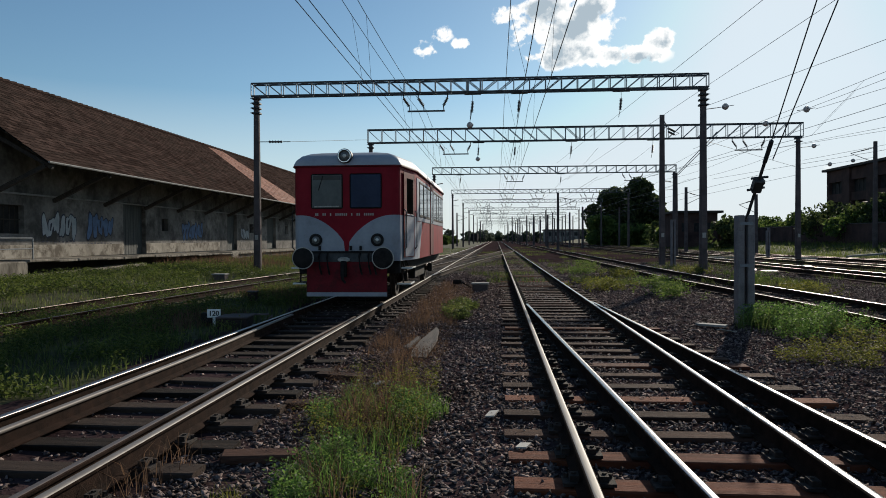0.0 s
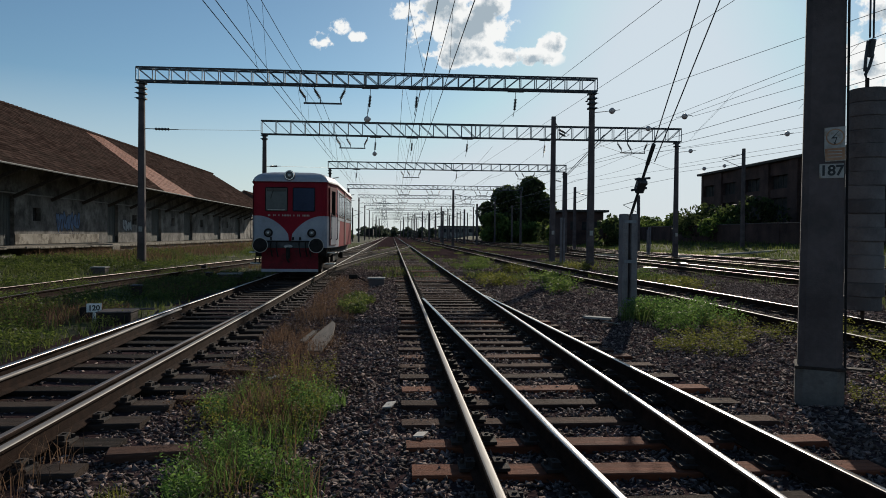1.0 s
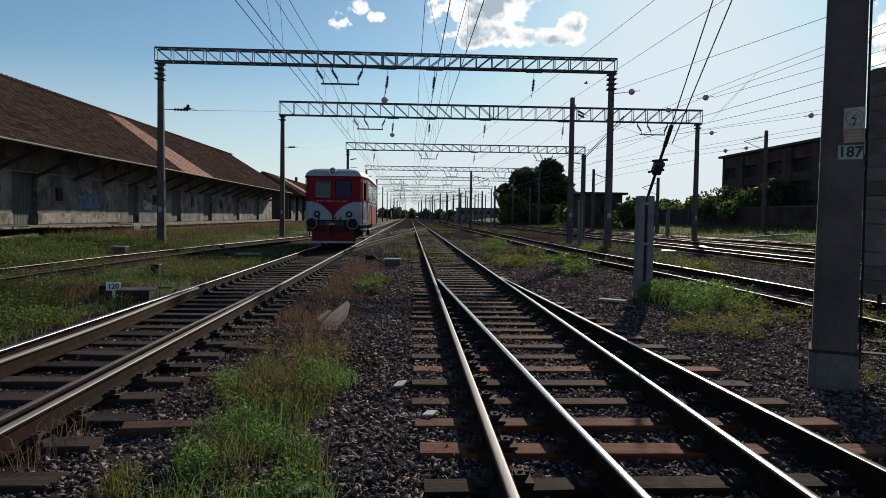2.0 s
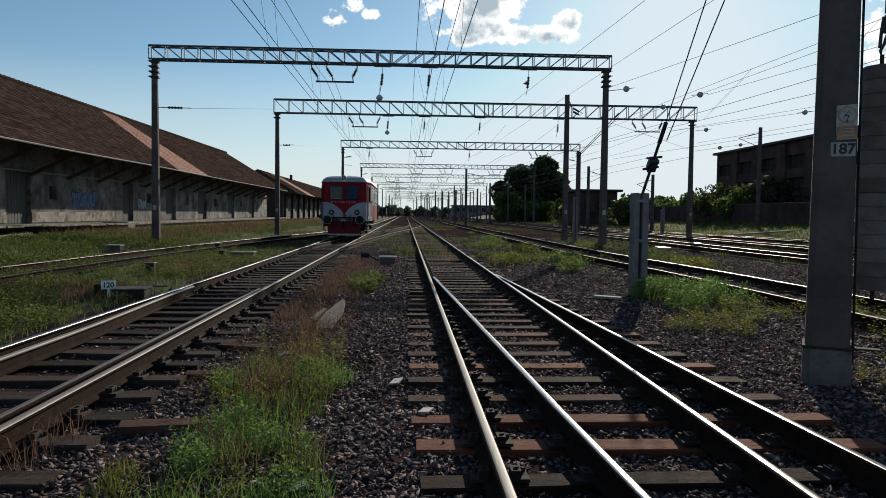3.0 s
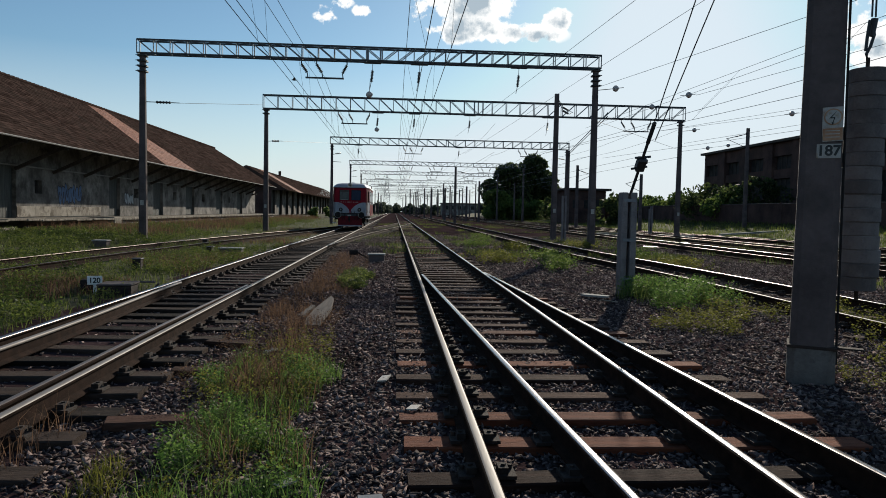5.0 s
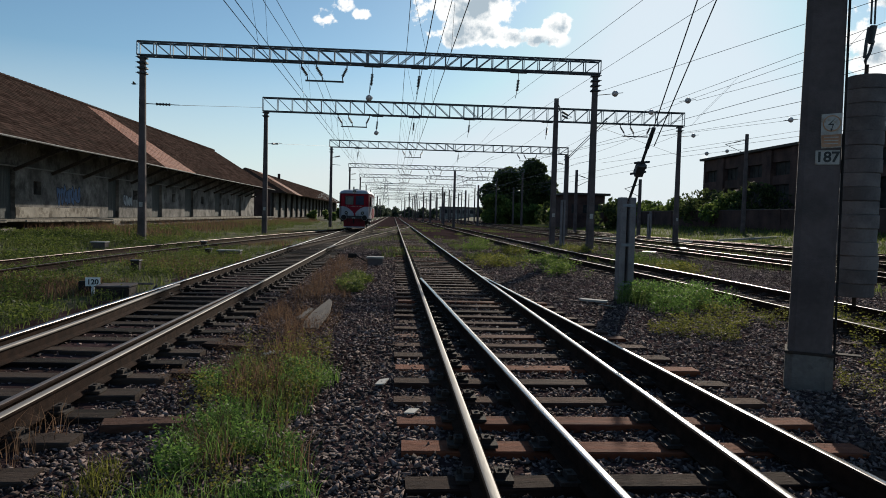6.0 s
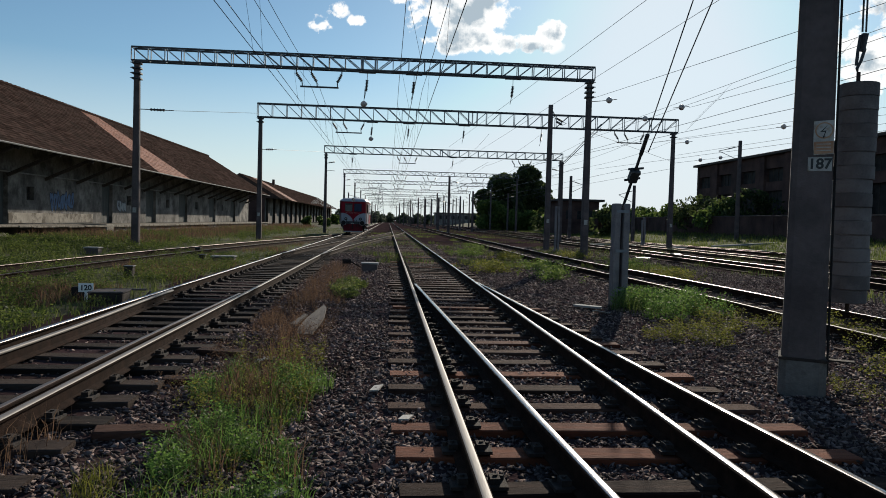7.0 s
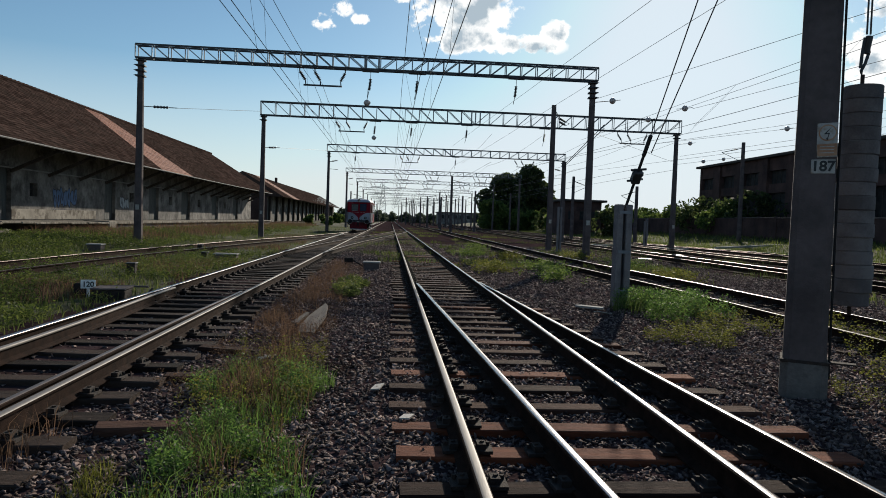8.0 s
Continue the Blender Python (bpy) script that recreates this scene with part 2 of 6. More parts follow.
M_ROOF = material("weathered_roof_tiles", (0.040, 0.027, 0.0225), (0.104, 0.068, 0.056), 0.95, scale=0.5, bump=0.5, bump_scale=26, coords="World", stain=(0.030, 0.025, 0.021), stain_at=(0.46, 0.72), stain_scale=0.5, per_island=0.42, specular=0.0)
M_ROOF_NEW = material("orange_roof_tiles", (0.22, 0.085, 0.05), (0.34, 0.15, 0.095), 0.8, scale=0.8, bump=0.3, bump_scale=30, coords="World", per_island=0.45, specular=0.25)
M_PLASTER = material("stained_plaster", (0.095, 0.090, 0.084), (0.29, 0.274, 0.254), 0.92, scale=0.6, bump=0.4, bump_scale=20, coords="World", stain=(0.070, 0.067, 0.061), stain_at=(0.46, 0.63), stain_scale=0.8, specular=0.2)
# plinth: sunlight on the wall's foot is put into the pale tone
M_SUNLIT_PLINTH = material("sunlit_plinth_plaster", (0.20, 0.18, 0.15), (0.37, 0.34, 0.29), 0.92, scale=0.8, bump=0.4, bump_scale=20, coords="World", stain=(0.115, 0.098, 0.078), stain_at=(0.48, 0.60), stain_scale=1.3, specular=0.2)
M_PLATFORM = material("worn_platform_concrete", (0.13, 0.115, 0.095), (0.33, 0.295, 0.24), 0.92, scale=0.9, bump=0.5, bump_scale=18, coords="World", stretch=(1, 2.5, 0.5), stain=(0.075, 0.065, 0.05), stain_at=(0.47, 0.62), stain_scale=1.4, specular=0.2)
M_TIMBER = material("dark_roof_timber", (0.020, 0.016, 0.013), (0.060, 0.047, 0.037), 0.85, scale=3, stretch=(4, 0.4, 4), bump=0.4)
M_DOORWOOD = material("grey_green_door_boards", (0.035, 0.042, 0.040), (0.085, 0.09, 0.085), 0.8, scale=2, stretch=(4, 4, 0.4), bump=0.4)
M_BRICK = material("dark_red_brick", (0.042, 0.026, 0.023), (0.098, 0.058, 0.050), 0.95, scale=0.7, bump=0.4, bump_scale=12, coords="World", stain=(0.04, 0.03, 0.027), stain_scale=0.25, specular=0.2)
M_DARKGLASS = material("dark_window_glass", (0.008, 0.010, 0.014), (0.02, 0.024, 0.032), 0.12, scale=2, specular=0.2)
M_DIRTYGLASS = material("dirty_factory_glass", (0.015, 0.014, 0.014), (0.045, 0.042, 0.04), 0.75, scale=1.5, specular=0.15)
M_RED = material("faded_red_paint", (0.185, 0.007, 0.016), (0.25, 0.012, 0.022), 0.55, specular=0.10, scale=1.5, bump=0.05, bump_scale=14, stain=(0.10, 0.009, 0.012), stain_at=(0.58, 0.8), stain_scale=2.4)
M_REDDIRTY = material("grimy_red_paint", (0.085, 0.006, 0.011), (0.175, 0.011, 0.018), 0.6, specular=0.15, scale=2.5, bump=0.1, bump_scale=20, stain=(0.035, 0.012, 0.012), stain_at=(0.5, 0.72), stain_scale=3)
M_GREY = material("light_grey_paint", (0.235, 0.25, 0.285), (0.33, 0.345, 0.385), 0.5, specular=0.3, scale=1.5, bump=0.05, bump_scale=14, stain=(0.17, 0.175, 0.185), stain_at=(0.54, 0.8), stain_scale=2)
M_CARROOF = material("silver_roof_paint", (0.27, 0.29, 0.33), (0.37, 0.39, 0.43), 0.5, scale=1.2, bump=0.05, stain=(0.19, 0.20, 0.21), stain_at=(0.55, 0.8), stain_scale=1.5)
M_WHITE = material("white_paint", (0.62, 0.62, 0.60), (0.80, 0.80, 0.78), 0.5, scale=4)
M_BLACK = material("black_rubber_and_grime", (0.010, 0.009, 0.009), (0.026, 0.023, 0.022), 0.8, specular=0.15, scale=8, bump=0.2)
M_VOID = material("unlit_interior", (0.004, 0.004, 0.004), (0.010, 0.009, 0.009), 1.0, scale=4, specular=0.0)
M_CHROME = material("lamp_chrome", (0.55, 0.55, 0.55), (0.75, 0.75, 0.75), 0.2, 1.0, scale=6)
M_DARKLENS = material("dark_lamp_glass", (0.06, 0.06, 0.058), (0.15, 0.15, 0.145), 0.12, scale=30, specular=0.6)
M_LENS = material("lamp_lens", (0.42, 0.40, 0.36), (0.68, 0.66, 0.60), 0.1, scale=30, specular=0.8)
M_GRASS = material("grass_blades", (0.050, 0.074, 0.020), (0.142, 0.165, 0.047), 0.6, scale=0.6, coords="World", per_island=0.7, specular=0.3)
M_DRY = material("dry_weeds", (0.062, 0.039, 0.028), (0.175, 0.108, 0.068), 0.8, scale=0.9, coords="World", per_island=0.7, specular=0.2)
M_WEED = material("bright_weed_leaves", (0.046, 0.100, 0.022), (0.160, 0.255, 0.060), 0.6, scale=2.0, coords="World", per_island=0.7, specular=0.35)
M_LEAF = material("tree_leaves", (0.025, 0.041, 0.016), (0.075, 0.098, 0.032), 0.6, scale=0.4, coords="World", per_island=0.8, specular=0.3)
M_BUSH = material("bush_leaves", (0.058, 0.100, 0.022), (0.155, 0.205, 0.050), 0.6, scale=0.5, coords="World", per_island=0.8, specular=0.3)
M_YELLOW = material("yellow_green_leaves", (0.075, 0.085, 0.016), (0.19, 0.185, 0.040), 0.6, scale=1.5, coords="World", per_island=0.7, specular=0.3)
M_SCRUB = material("scrub_leaves", (0.045, 0.071, 0.015), (0.124, 0.150, 0.036), 0.6, scale=1.2, coords="World", per_island=0.7, specular=0.25)
# lighter copy of the grass tones; the bank's sunlit look is in the colour
M_FARGRASS = material("sunlit_bank_grass", (0.060, 0.088, 0.022), (0.16, 0.19, 0.048), 0.6, scale=0.3, coords="World", per_island=0.6, specular=0.2)
# horizon leaves: haze over the distance is mixed into the colour as grey
M_HAZELEAF = material("haze_greyed_leaves", (0.045, 0.060, 0.042), (0.105, 0.125, 0.085), 0.7, scale=0.2, coords="World", per_island=0.6, specular=0.2)
M_BARK = material("bark", (0.03, 0.024, 0.018), (0.075, 0.06, 0.045), 0.9, scale=6, stretch=(3, 3, 0.5), bump=0.8)
M_PAPER = material("worn_sign_enamel", (0.30, 0.285, 0.26), (0.45, 0.43, 0.39), 0.7, scale=12, stain=(0.25, 0.18, 0.12), stain_scale=9)
M_RUSTSIGN = material("rusted_orange_sign", (0.30, 0.14, 0.07), (0.46, 0.27, 0.16), 0.7, scale=10)
M_INK = material("black_sign_paint", (0.012, 0.012, 0.012), (0.03, 0.03, 0.03), 0.6, scale=10)
M_CAST = material("cast_iron_weights", (0.088, 0.078, 0.076), (0.165, 0.148, 0.142), 0.85, 0.0, scale=5, bump=0.5, bump_scale=50, per_object=0.4)
M_SPRAY_BLUE = material("blue_spray_paint", (0.05, 0.10, 0.20), (0.10, 0.19, 0.34), 0.7, scale=3)
M_SPRAY_DARK = material("black_spray_paint", (0.012, 0.015, 0.03), (0.03, 0.035, 0.06), 0.7, scale=3)
M_SPRAY_PALE = material("pale_spray_paint", (0.26, 0.30, 0.32), (0.40, 0.44, 0.46), 0.7, scale=3)
# few stones are pale, most are dark
for node in M_STONE.node_tree.nodes:
    if node.type == "MAP_RANGE" and not node.inputs[0].links[0].from_node.type == "TEX_NOISE":
        node.inputs[2].default_value = 1.28
for translucent in (M_GRASS, M_DRY, M_WEED, M_LEAF, M_BUSH, M_YELLOW, M_SCRUB, M_FARGRASS, M_HAZELEAF):
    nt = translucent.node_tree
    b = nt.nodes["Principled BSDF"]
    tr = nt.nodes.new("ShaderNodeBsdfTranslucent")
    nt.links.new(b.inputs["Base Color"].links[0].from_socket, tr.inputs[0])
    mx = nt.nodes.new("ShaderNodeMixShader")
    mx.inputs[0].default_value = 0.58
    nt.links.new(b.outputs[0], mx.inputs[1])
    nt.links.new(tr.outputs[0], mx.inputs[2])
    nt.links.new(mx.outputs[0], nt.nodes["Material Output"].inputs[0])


# ---------------------------------------------------------------- mesh tools
class Build:
    """Collects vertices and faces of one mesh."""

    def __init__(self):
        self.v, self.f = [], []

    def add(self, verts, faces):
        k = len(self.v)
        self.v.extend(tuple(p) for p in verts)
        self.f.extend(tuple(i + k for i in q) for q in faces)
        return self

    def box(self, c, s, rot=None, cham=0.0):
        """A box about c with the sides s; cham cuts its long edges off."""
        hx, hy, hz = s[0] / 2, s[1] / 2, s[2] / 2
        if cham:
            b = bmesh.new()
            bmesh.ops.create_cube(b, size=1, matrix=Matrix.Diagonal((*s, 1)))
            bmesh.ops.bevel(b, geom=b.edges[:], offset=cham, segments=1, affect="EDGES")
            b.verts.ensure_lookup_table()
            pts = [p.co.copy() for p in b.verts]
            fs = [[q.index for q in f.verts] for f in b.faces]
            b.free()
        else:
            pts = [Vector((x, y, z)) for x in (-hx, hx) for y in (-hy, hy) for z in (-hz, hz)]
            fs = [(0, 1, 3, 2), (4, 6, 7, 5), (0, 4, 5, 1), (2, 3, 7, 6), (0, 2, 6, 4), (1, 5, 7, 3)]
        if rot is not None:
            pts = [rot @ p for p in pts]
        c = Vector(c)
        return self.add([p + c for p in pts], fs)

    def rod(self, a, b, r, r2=None, n=6, caps=True):
        a, b = Vector(a), Vector(b)
        r2 = r if r2 is None else r2
        q = (b - a).to_track_quat("Z", "Y").to_matrix()
        ring = [(math.cos(2 * math.pi * (i + 0.5) / n), math.sin(2 * math.pi * (i + 0.5) / n)) for i in range(n)]
        pts = [a + q @ Vector((x * r, y * r, 0)) for x, y in ring] + [b + q @ Vector((x * r2, y * r2, 0)) for x, y in ring]
        fs = [(i, (i + 1) % n, n + (i + 1) % n, n + i) for i in range(n)]
        if caps:
            fs += [tuple(range(n - 1, -1, -1)), tuple(range(n, 2 * n))]
        return self.add(pts, fs)

    def beam(self, a, b, w, h, up=(0, 0, 1)):
        """A square bar from a to b."""
        a, b = Vector(a), Vector(b)
        d = (b - a)
        ln = d.length
        d.normalize()
        side = d.cross(Vector(up))
        if side.length < 1e-4:
            side = d.cross(Vector((1, 0, 0)))
        side.normalize()
        u = side.cross(d)
        m = Matrix((side, d, u)).transposed()
        return self.box((a + b) / 2, (w, ln, h), m)

    def tube(self, pts, r, n=5):
        pts = [Vector(p) for p in pts]
        k = len(self.v)
        for i, p in enumerate(pts):
            d = pts[min(i + 1, len(pts) - 1)] - pts[max(i - 1, 0)]
            q = d.to_track_quat("Z", "Y").to_matrix()
            rr = r[i] if isinstance(r, (list, tuple)) else r
            for j in range(n):
                a = 2 * math.pi * j / n
                self.v.append(tuple(p + q @ Vector((math.cos(a) * rr, math.sin(a) * rr, 0))))
        for i in range(len(pts) - 1):
            for j in range(n):
                self.f.append((k + i * n + j, k + i * n + (j + 1) % n, k + (i + 1) * n + (j + 1) % n, k + (i + 1) * n + j))
        self.f.append(tuple(k + j for j in range(n - 1, -1, -1)))
        self.f.append(tuple(k + (len(pts) - 1) * n + j for j in range(n)))
        return self

    def lathe(self, profile, m, n=20):
        """Profile of (radius, height) turned about the z axis of m."""
        k = len(self.v)
        for r, z in profile:
            for j in range(n):
                a = 2 * math.pi * j / n
                self.v.append(tuple(m @ Vector((r * math.cos(a), r * math.sin(a), z))))
        for i in range(len(profile) - 1):
            for j in range(n):
                self.f.append((k + i * n + j, k + i * n + (j + 1) % n, k + (i + 1) * n + (j + 1) % n, k + (i + 1) * n + j))
        self.f.append(tuple(k + j for j in range(n - 1, -1, -1)))
        self.f.append(tuple(k + (len(profile) - 1) * n + j for j in range(n)))
        return self

    def ring(self, m, radius, r, n=28):
        """A round bar bent to a ring in the xy plane of m."""
        k = len(self.v)
        for i in range(n):
            a = 2 * math.pi * i / n
            for j in range(6):
                c = math.pi * j / 3
                self.v.append(tuple(m @ Vector(((radius + r * math.cos(c)) * math.cos(a), (radius + r * math.cos(c)) * math.sin(a), r * math.sin(c)))))
        for i in range(n):
            for j in range(6):
                self.f.append((k + i * 6 + j, k + (i + 1) % n * 6 + j, k + (i + 1) % n * 6 + (j + 1) % 6, k + i * 6 + (j + 1) % 6))
        return self

    def slab(self, outline, depth):
        """A flat outline (list of 3D points) pushed out by the vector depth."""
        n = len(outline)
        a = [Vector(p) for p in outline]
        b = [p + Vector(depth) for p in a]
        return self.add(a + b, [tuple(range(n - 1, -1, -1)), tuple(range(n, 2 * n))] + [(i, (i + 1) % n, n + (i + 1) % n, n + i) for i in range(n)])

    def mesh(self, name, mat, smooth=False):
        me = bpy.data.meshes.new(name)
        me.from_pydata(self.v, [], self.f)
        b = bmesh.new()
        b.from_mesh(me)
        if len(self.f) < 20000:
            bmesh.ops.recalc_face_normals(b, faces=b.faces)
        b.to_mesh(me)
        b.free()
        me.materials.append(mat)
        if smooth:
            me.polygons.foreach_set("use_smooth", [True] * len(me.polygons))
            me.set_sharp_from_angle(angle=radians(38))
        me.update()
        return me


def part(name, build, mat, parent=None, label="", smooth=False, at=None):
    ob = new(name, build.mesh(name, mat, smooth))
    ob.parent = parent
    if at is not None:
        ob.matrix_basis = at
    if label:
        ob["label"] = label
    return ob


def thing(name, label, category, at=None, group="", kind=""):
    ob = new(name)
    ob.empty_display_size = 0.2
    if at is not None:
        ob.matrix_basis = at
    return tagged(ob, label, category, group, kind)


def soup(name, verts, faces, mat, kind="", label="", category="", smooth=False):
    me = bpy.data.meshes.new(name)
    me.vertices.add(len(verts))
    me.vertices.foreach_set("co", np.asarray(verts, dtype=np.float32).ravel())
    faces = np.asarray(faces, dtype=np.int32)
    nf, k = faces.shape
    me.loops.add(nf * k)
    me.loops.foreach_set("vertex_index", faces.ravel())
    me.polygons.add(nf)
    me.polygons.foreach_set("loop_start", np.arange(nf, dtype=np.int32) * k)
    me.update(calc_edges=True)
    me.validate()
    me.materials.append(mat)
    ob = new(name, me)
    return tagged(ob, label, category, "", kind)


rng = np.random.default_rng(7)

# ---------------------------------------------------------------- plan
GAUGE = 1.507                  # between the rail heads' middles
RAIL_H = 0.16


def smooth(a, b, t):
    t = min(1, max(0, (t - a) / (b - a)))
    return t * t * (3 - 2 * t)


def x_left(y):
    return -3.335


def x_main(y):
    return 1.325


def x_branch(y):
    return 1.325 + max(0.0, 17.0 - y) * 0.046 + max(0.0, 5.0 - y) * 0.01


FAR_X = [(-20, -9.2), (10, -9.15), (17, -9.05), (22, -8.75), (28, -8.2), (34, -7.55), (40, -6.75), (47, -5.75), (54, -4.8), (62, -3.95), (70, -3.5), (76, -3.335)]


def x_verge(y):
    return float(np.interp(y, [p[0] for p in FAR_X], [p[1] for p in FAR_X]))


def x_cross(y):
    t = (y - 27) / (86 - 27)
    t = min(1, max(0, t))
    e = 0.5 * t + 0.5 * t * t * (3 - 2 * t)
    return -3.335 + (1.325 + 3.335) * e


def x_side(y):
    return 7.45 - 0.6 * smooth(14, 30, y)


def x_yard_a(y):
    return 14.45


def x_yard_b(y):
    return 19.2


def x_yard_c(y):
    return 24.6 - 2.4 * smooth(40, 70, y)


def fbm(x, y, s, seed=0.0):
    return noise.noise((x * s + seed, y * s - seed, seed * 0.37))


def ground_z(x, y):
    z = -0.212 + 0.04 * fbm(x, y, 0.5, 3.1) + 0.02 * fbm(x, y, 1.9, 1.7)
    # verge on the warehouse side, a little higher
    t = min(1, max(0, (-x - 10.2) / 4.0))
    z += 0.24 * t * t * (3 - 2 * t)
    # grassy bank in front of the brick works
    z += 1.15 * smooth(27.0, 36.0, x)
    # shallow dip between the left and the main track
    d = min(1, abs(x + 1.0) / 1.2)
    z -= 0.03 * (1 - d)
    return z


# ---------------------------------------------------------------- ground
def build_ground():
    xs = np.unique(np.concatenate([np.linspace(-900, -60, 12), np.linspace(-60, -12, 25), np.linspace(-12, 12, 97), np.linspace(12, 60, 33), np.linspace(60, 900, 12)]))
    ys = np.unique(np.concatenate([np.linspace(-300, -8, 10), np.linspace(-8, 2, 11), np.linspace(2, 30, 113), np.linspace(30, 120, 46), np.linspace(120, 1800, 15)]))
    verts = [(x, y, ground_z(x, y)) for y in ys for x in xs]
    nx = len(xs)
    ballast, verge = [], []
    for j in range(len(ys) - 1):
        for i in range(nx - 1):
            cx, cy = (xs[i] + xs[i + 1]) / 2, (ys[j] + ys[j + 1]) / 2
            (verge if (cx < -4.9 + 0.4 * fbm(cx, cy, 0.6, 9) and cx < x_verge(cy) + 2.6 + (3 if cy < 45 else 0)) or cx > 27.5 + 2 * fbm(cx, cy, 0.2, 4) else ballast).append((j * nx + i, j * nx + i + 1, (j + 1) * nx + i + 1, (j + 1) * nx + i))
    g = soup("ground", verts, ballast + verge, M_GROUND, "structure", "dark ballast bed with grassy verges beside the tracks", "ground")
    g.data.materials.append(M_VERGE)
    g.data.polygons.foreach_set("material_index", [0] * len(ballast) + [1] * len(verge))
    g.data.polygons.foreach_set("use_smooth", [True] * len(g.data.polygons))


build_ground()

RAIL_PROFILE = [(-0.070, -0.16), (0.070, -0.16), (0.070, -0.150), (0.013, -0.128), (0.009, -0.042), (0.031, -0.030), (0.034, -0.010), (0.026, -0.0025), (0.011, 0.0), (-0.011, 0.0), (-0.026, -0.0025), (-0.034, -0.010), (-0.031, -0.030), (-0.009, -0.042), (-0.013, -0.128), (-0.070, -0.150)]


def rail_mesh(fx, offset, y0, y1, top):
    """One rail that follows the line fx; its running surface is polished."""
    step = 1.0 if y1 - y0 < 130 else 2.0
    ys = list(np.arange(y0, y1, step)) + [y1]
    n = len(RAIL_PROFILE)
    v, f = [], []
    for y in ys:
        dx = (fx(y + 0.3) - fx(y - 0.3)) / 0.6
        c = 1 / math.hypot(1, dx)
        px, py = fx(y) + offset * c, y - offset * dx * c
        for a, z in RAIL_PROFILE:
            v.append((px + a * c, py - a * dx * c, z))
    mats = []
    for i in range(len(ys) - 1):
        for j in range(n):
            f.append((i * n + j, i * n + (j + 1) % n, (i + 1) * n + (j + 1) % n, (i + 1) * n + j))
            mats.append(1 if j in (7, 8, 9) or (j in (6, 10) and fx is x_left) or (j == 6 and fx is x_verge and offset < 0) or (j in (5, 6) and top is M_RAILCREAM and y1 < 20) else 0)
    f.append(tuple(range(n - 1, -1, -1)))
    f.append(tuple((len(ys) - 1) * n + j for j in range(n)))
    mats += [0, 0]
    me = bpy.data.meshes.new("rail")
    me.from_pydata(v, [], f)
    me.materials.append(M_RAIL)
    me.materials.append(top)
    me.polygons.foreach_set("material_index", mats)
    me.polygons.foreach_set("use_smooth", [q == 1 for q in mats])
    me.update()
    return me


def sleeper_mesh(kind):
    b = Build()
    w = 0.25
    n = 6
    pts = []
    r = random.Random(kind)
    for i in range(n + 1):
        x = -1.25 + 2.5 * i / n
        wob = r.uniform(-0.012, 0.012)
        pts.append([(x, -w / 2 + wob, -0.14), (x, -w / 2 + wob, -0.012), (x, -w / 2 + 0.015 + wob, r.uniform(-0.006, 0.0)), (x, w / 2 - 0.015 + wob, r.uniform(-0.006, 0.0)), (x, w / 2 + wob, -0.012), (x, w / 2 + wob, -0.14)])
    v = [p for ring in pts for p in ring]
    f = [(i * 6 + j, i * 6 + j + 1, (i + 1) * 6 + j + 1, (i + 1) * 6 + j) for i in range(n) for j in range(5)]
    f += [(0, 5, 4, 3, 2, 1), tuple(n * 6 + j for j in range(6))]
    b.add(v, f)
    return b


SLEEPER_MESHES = [sleeper_mesh(k).mesh("sleeper", M_SLEEPER) for k in range(4)]
SLEEPER_OIL_MESHES = [sleeper_mesh(k + 20).mesh("sleeper", M_SLEEPER_OIL) for k in range(4)]
SLEEPER_RED_MESHES = [sleeper_mesh(k + 9).mesh("sleeper", M_SLEEPER_RED) for k in range(3)]


def fastening(b, x, y, dx):
    """Base plate, two clips and their bolts beside a rail's foot."""
    m = Matrix.Rotation(-math.atan(dx), 3, "Z")
    c = Vector((x, y, -RAIL_H + 0.002))
    b.box(c + Vector((0, 0, 0.006)), (0.34, 0.16, 0.022), m)
    for s in (-1, 1):
        b.box(c + m @ Vector((s * 0.095, 0, 0.035)), (0.06, 0.10, 0.04), m)
        b.rod(c + m @ Vector((s * 0.10, 0.0, 0.03)), c + m @ Vector((s * 0.10, 0.0, 0.066)), 0.016, n=5)
        b.rod(c + m @ Vector((s * 0.145, 0.045, 0.01)), c + m @ Vector((s * 0.145, 0.045, 0.045)), 0.016, n=5)


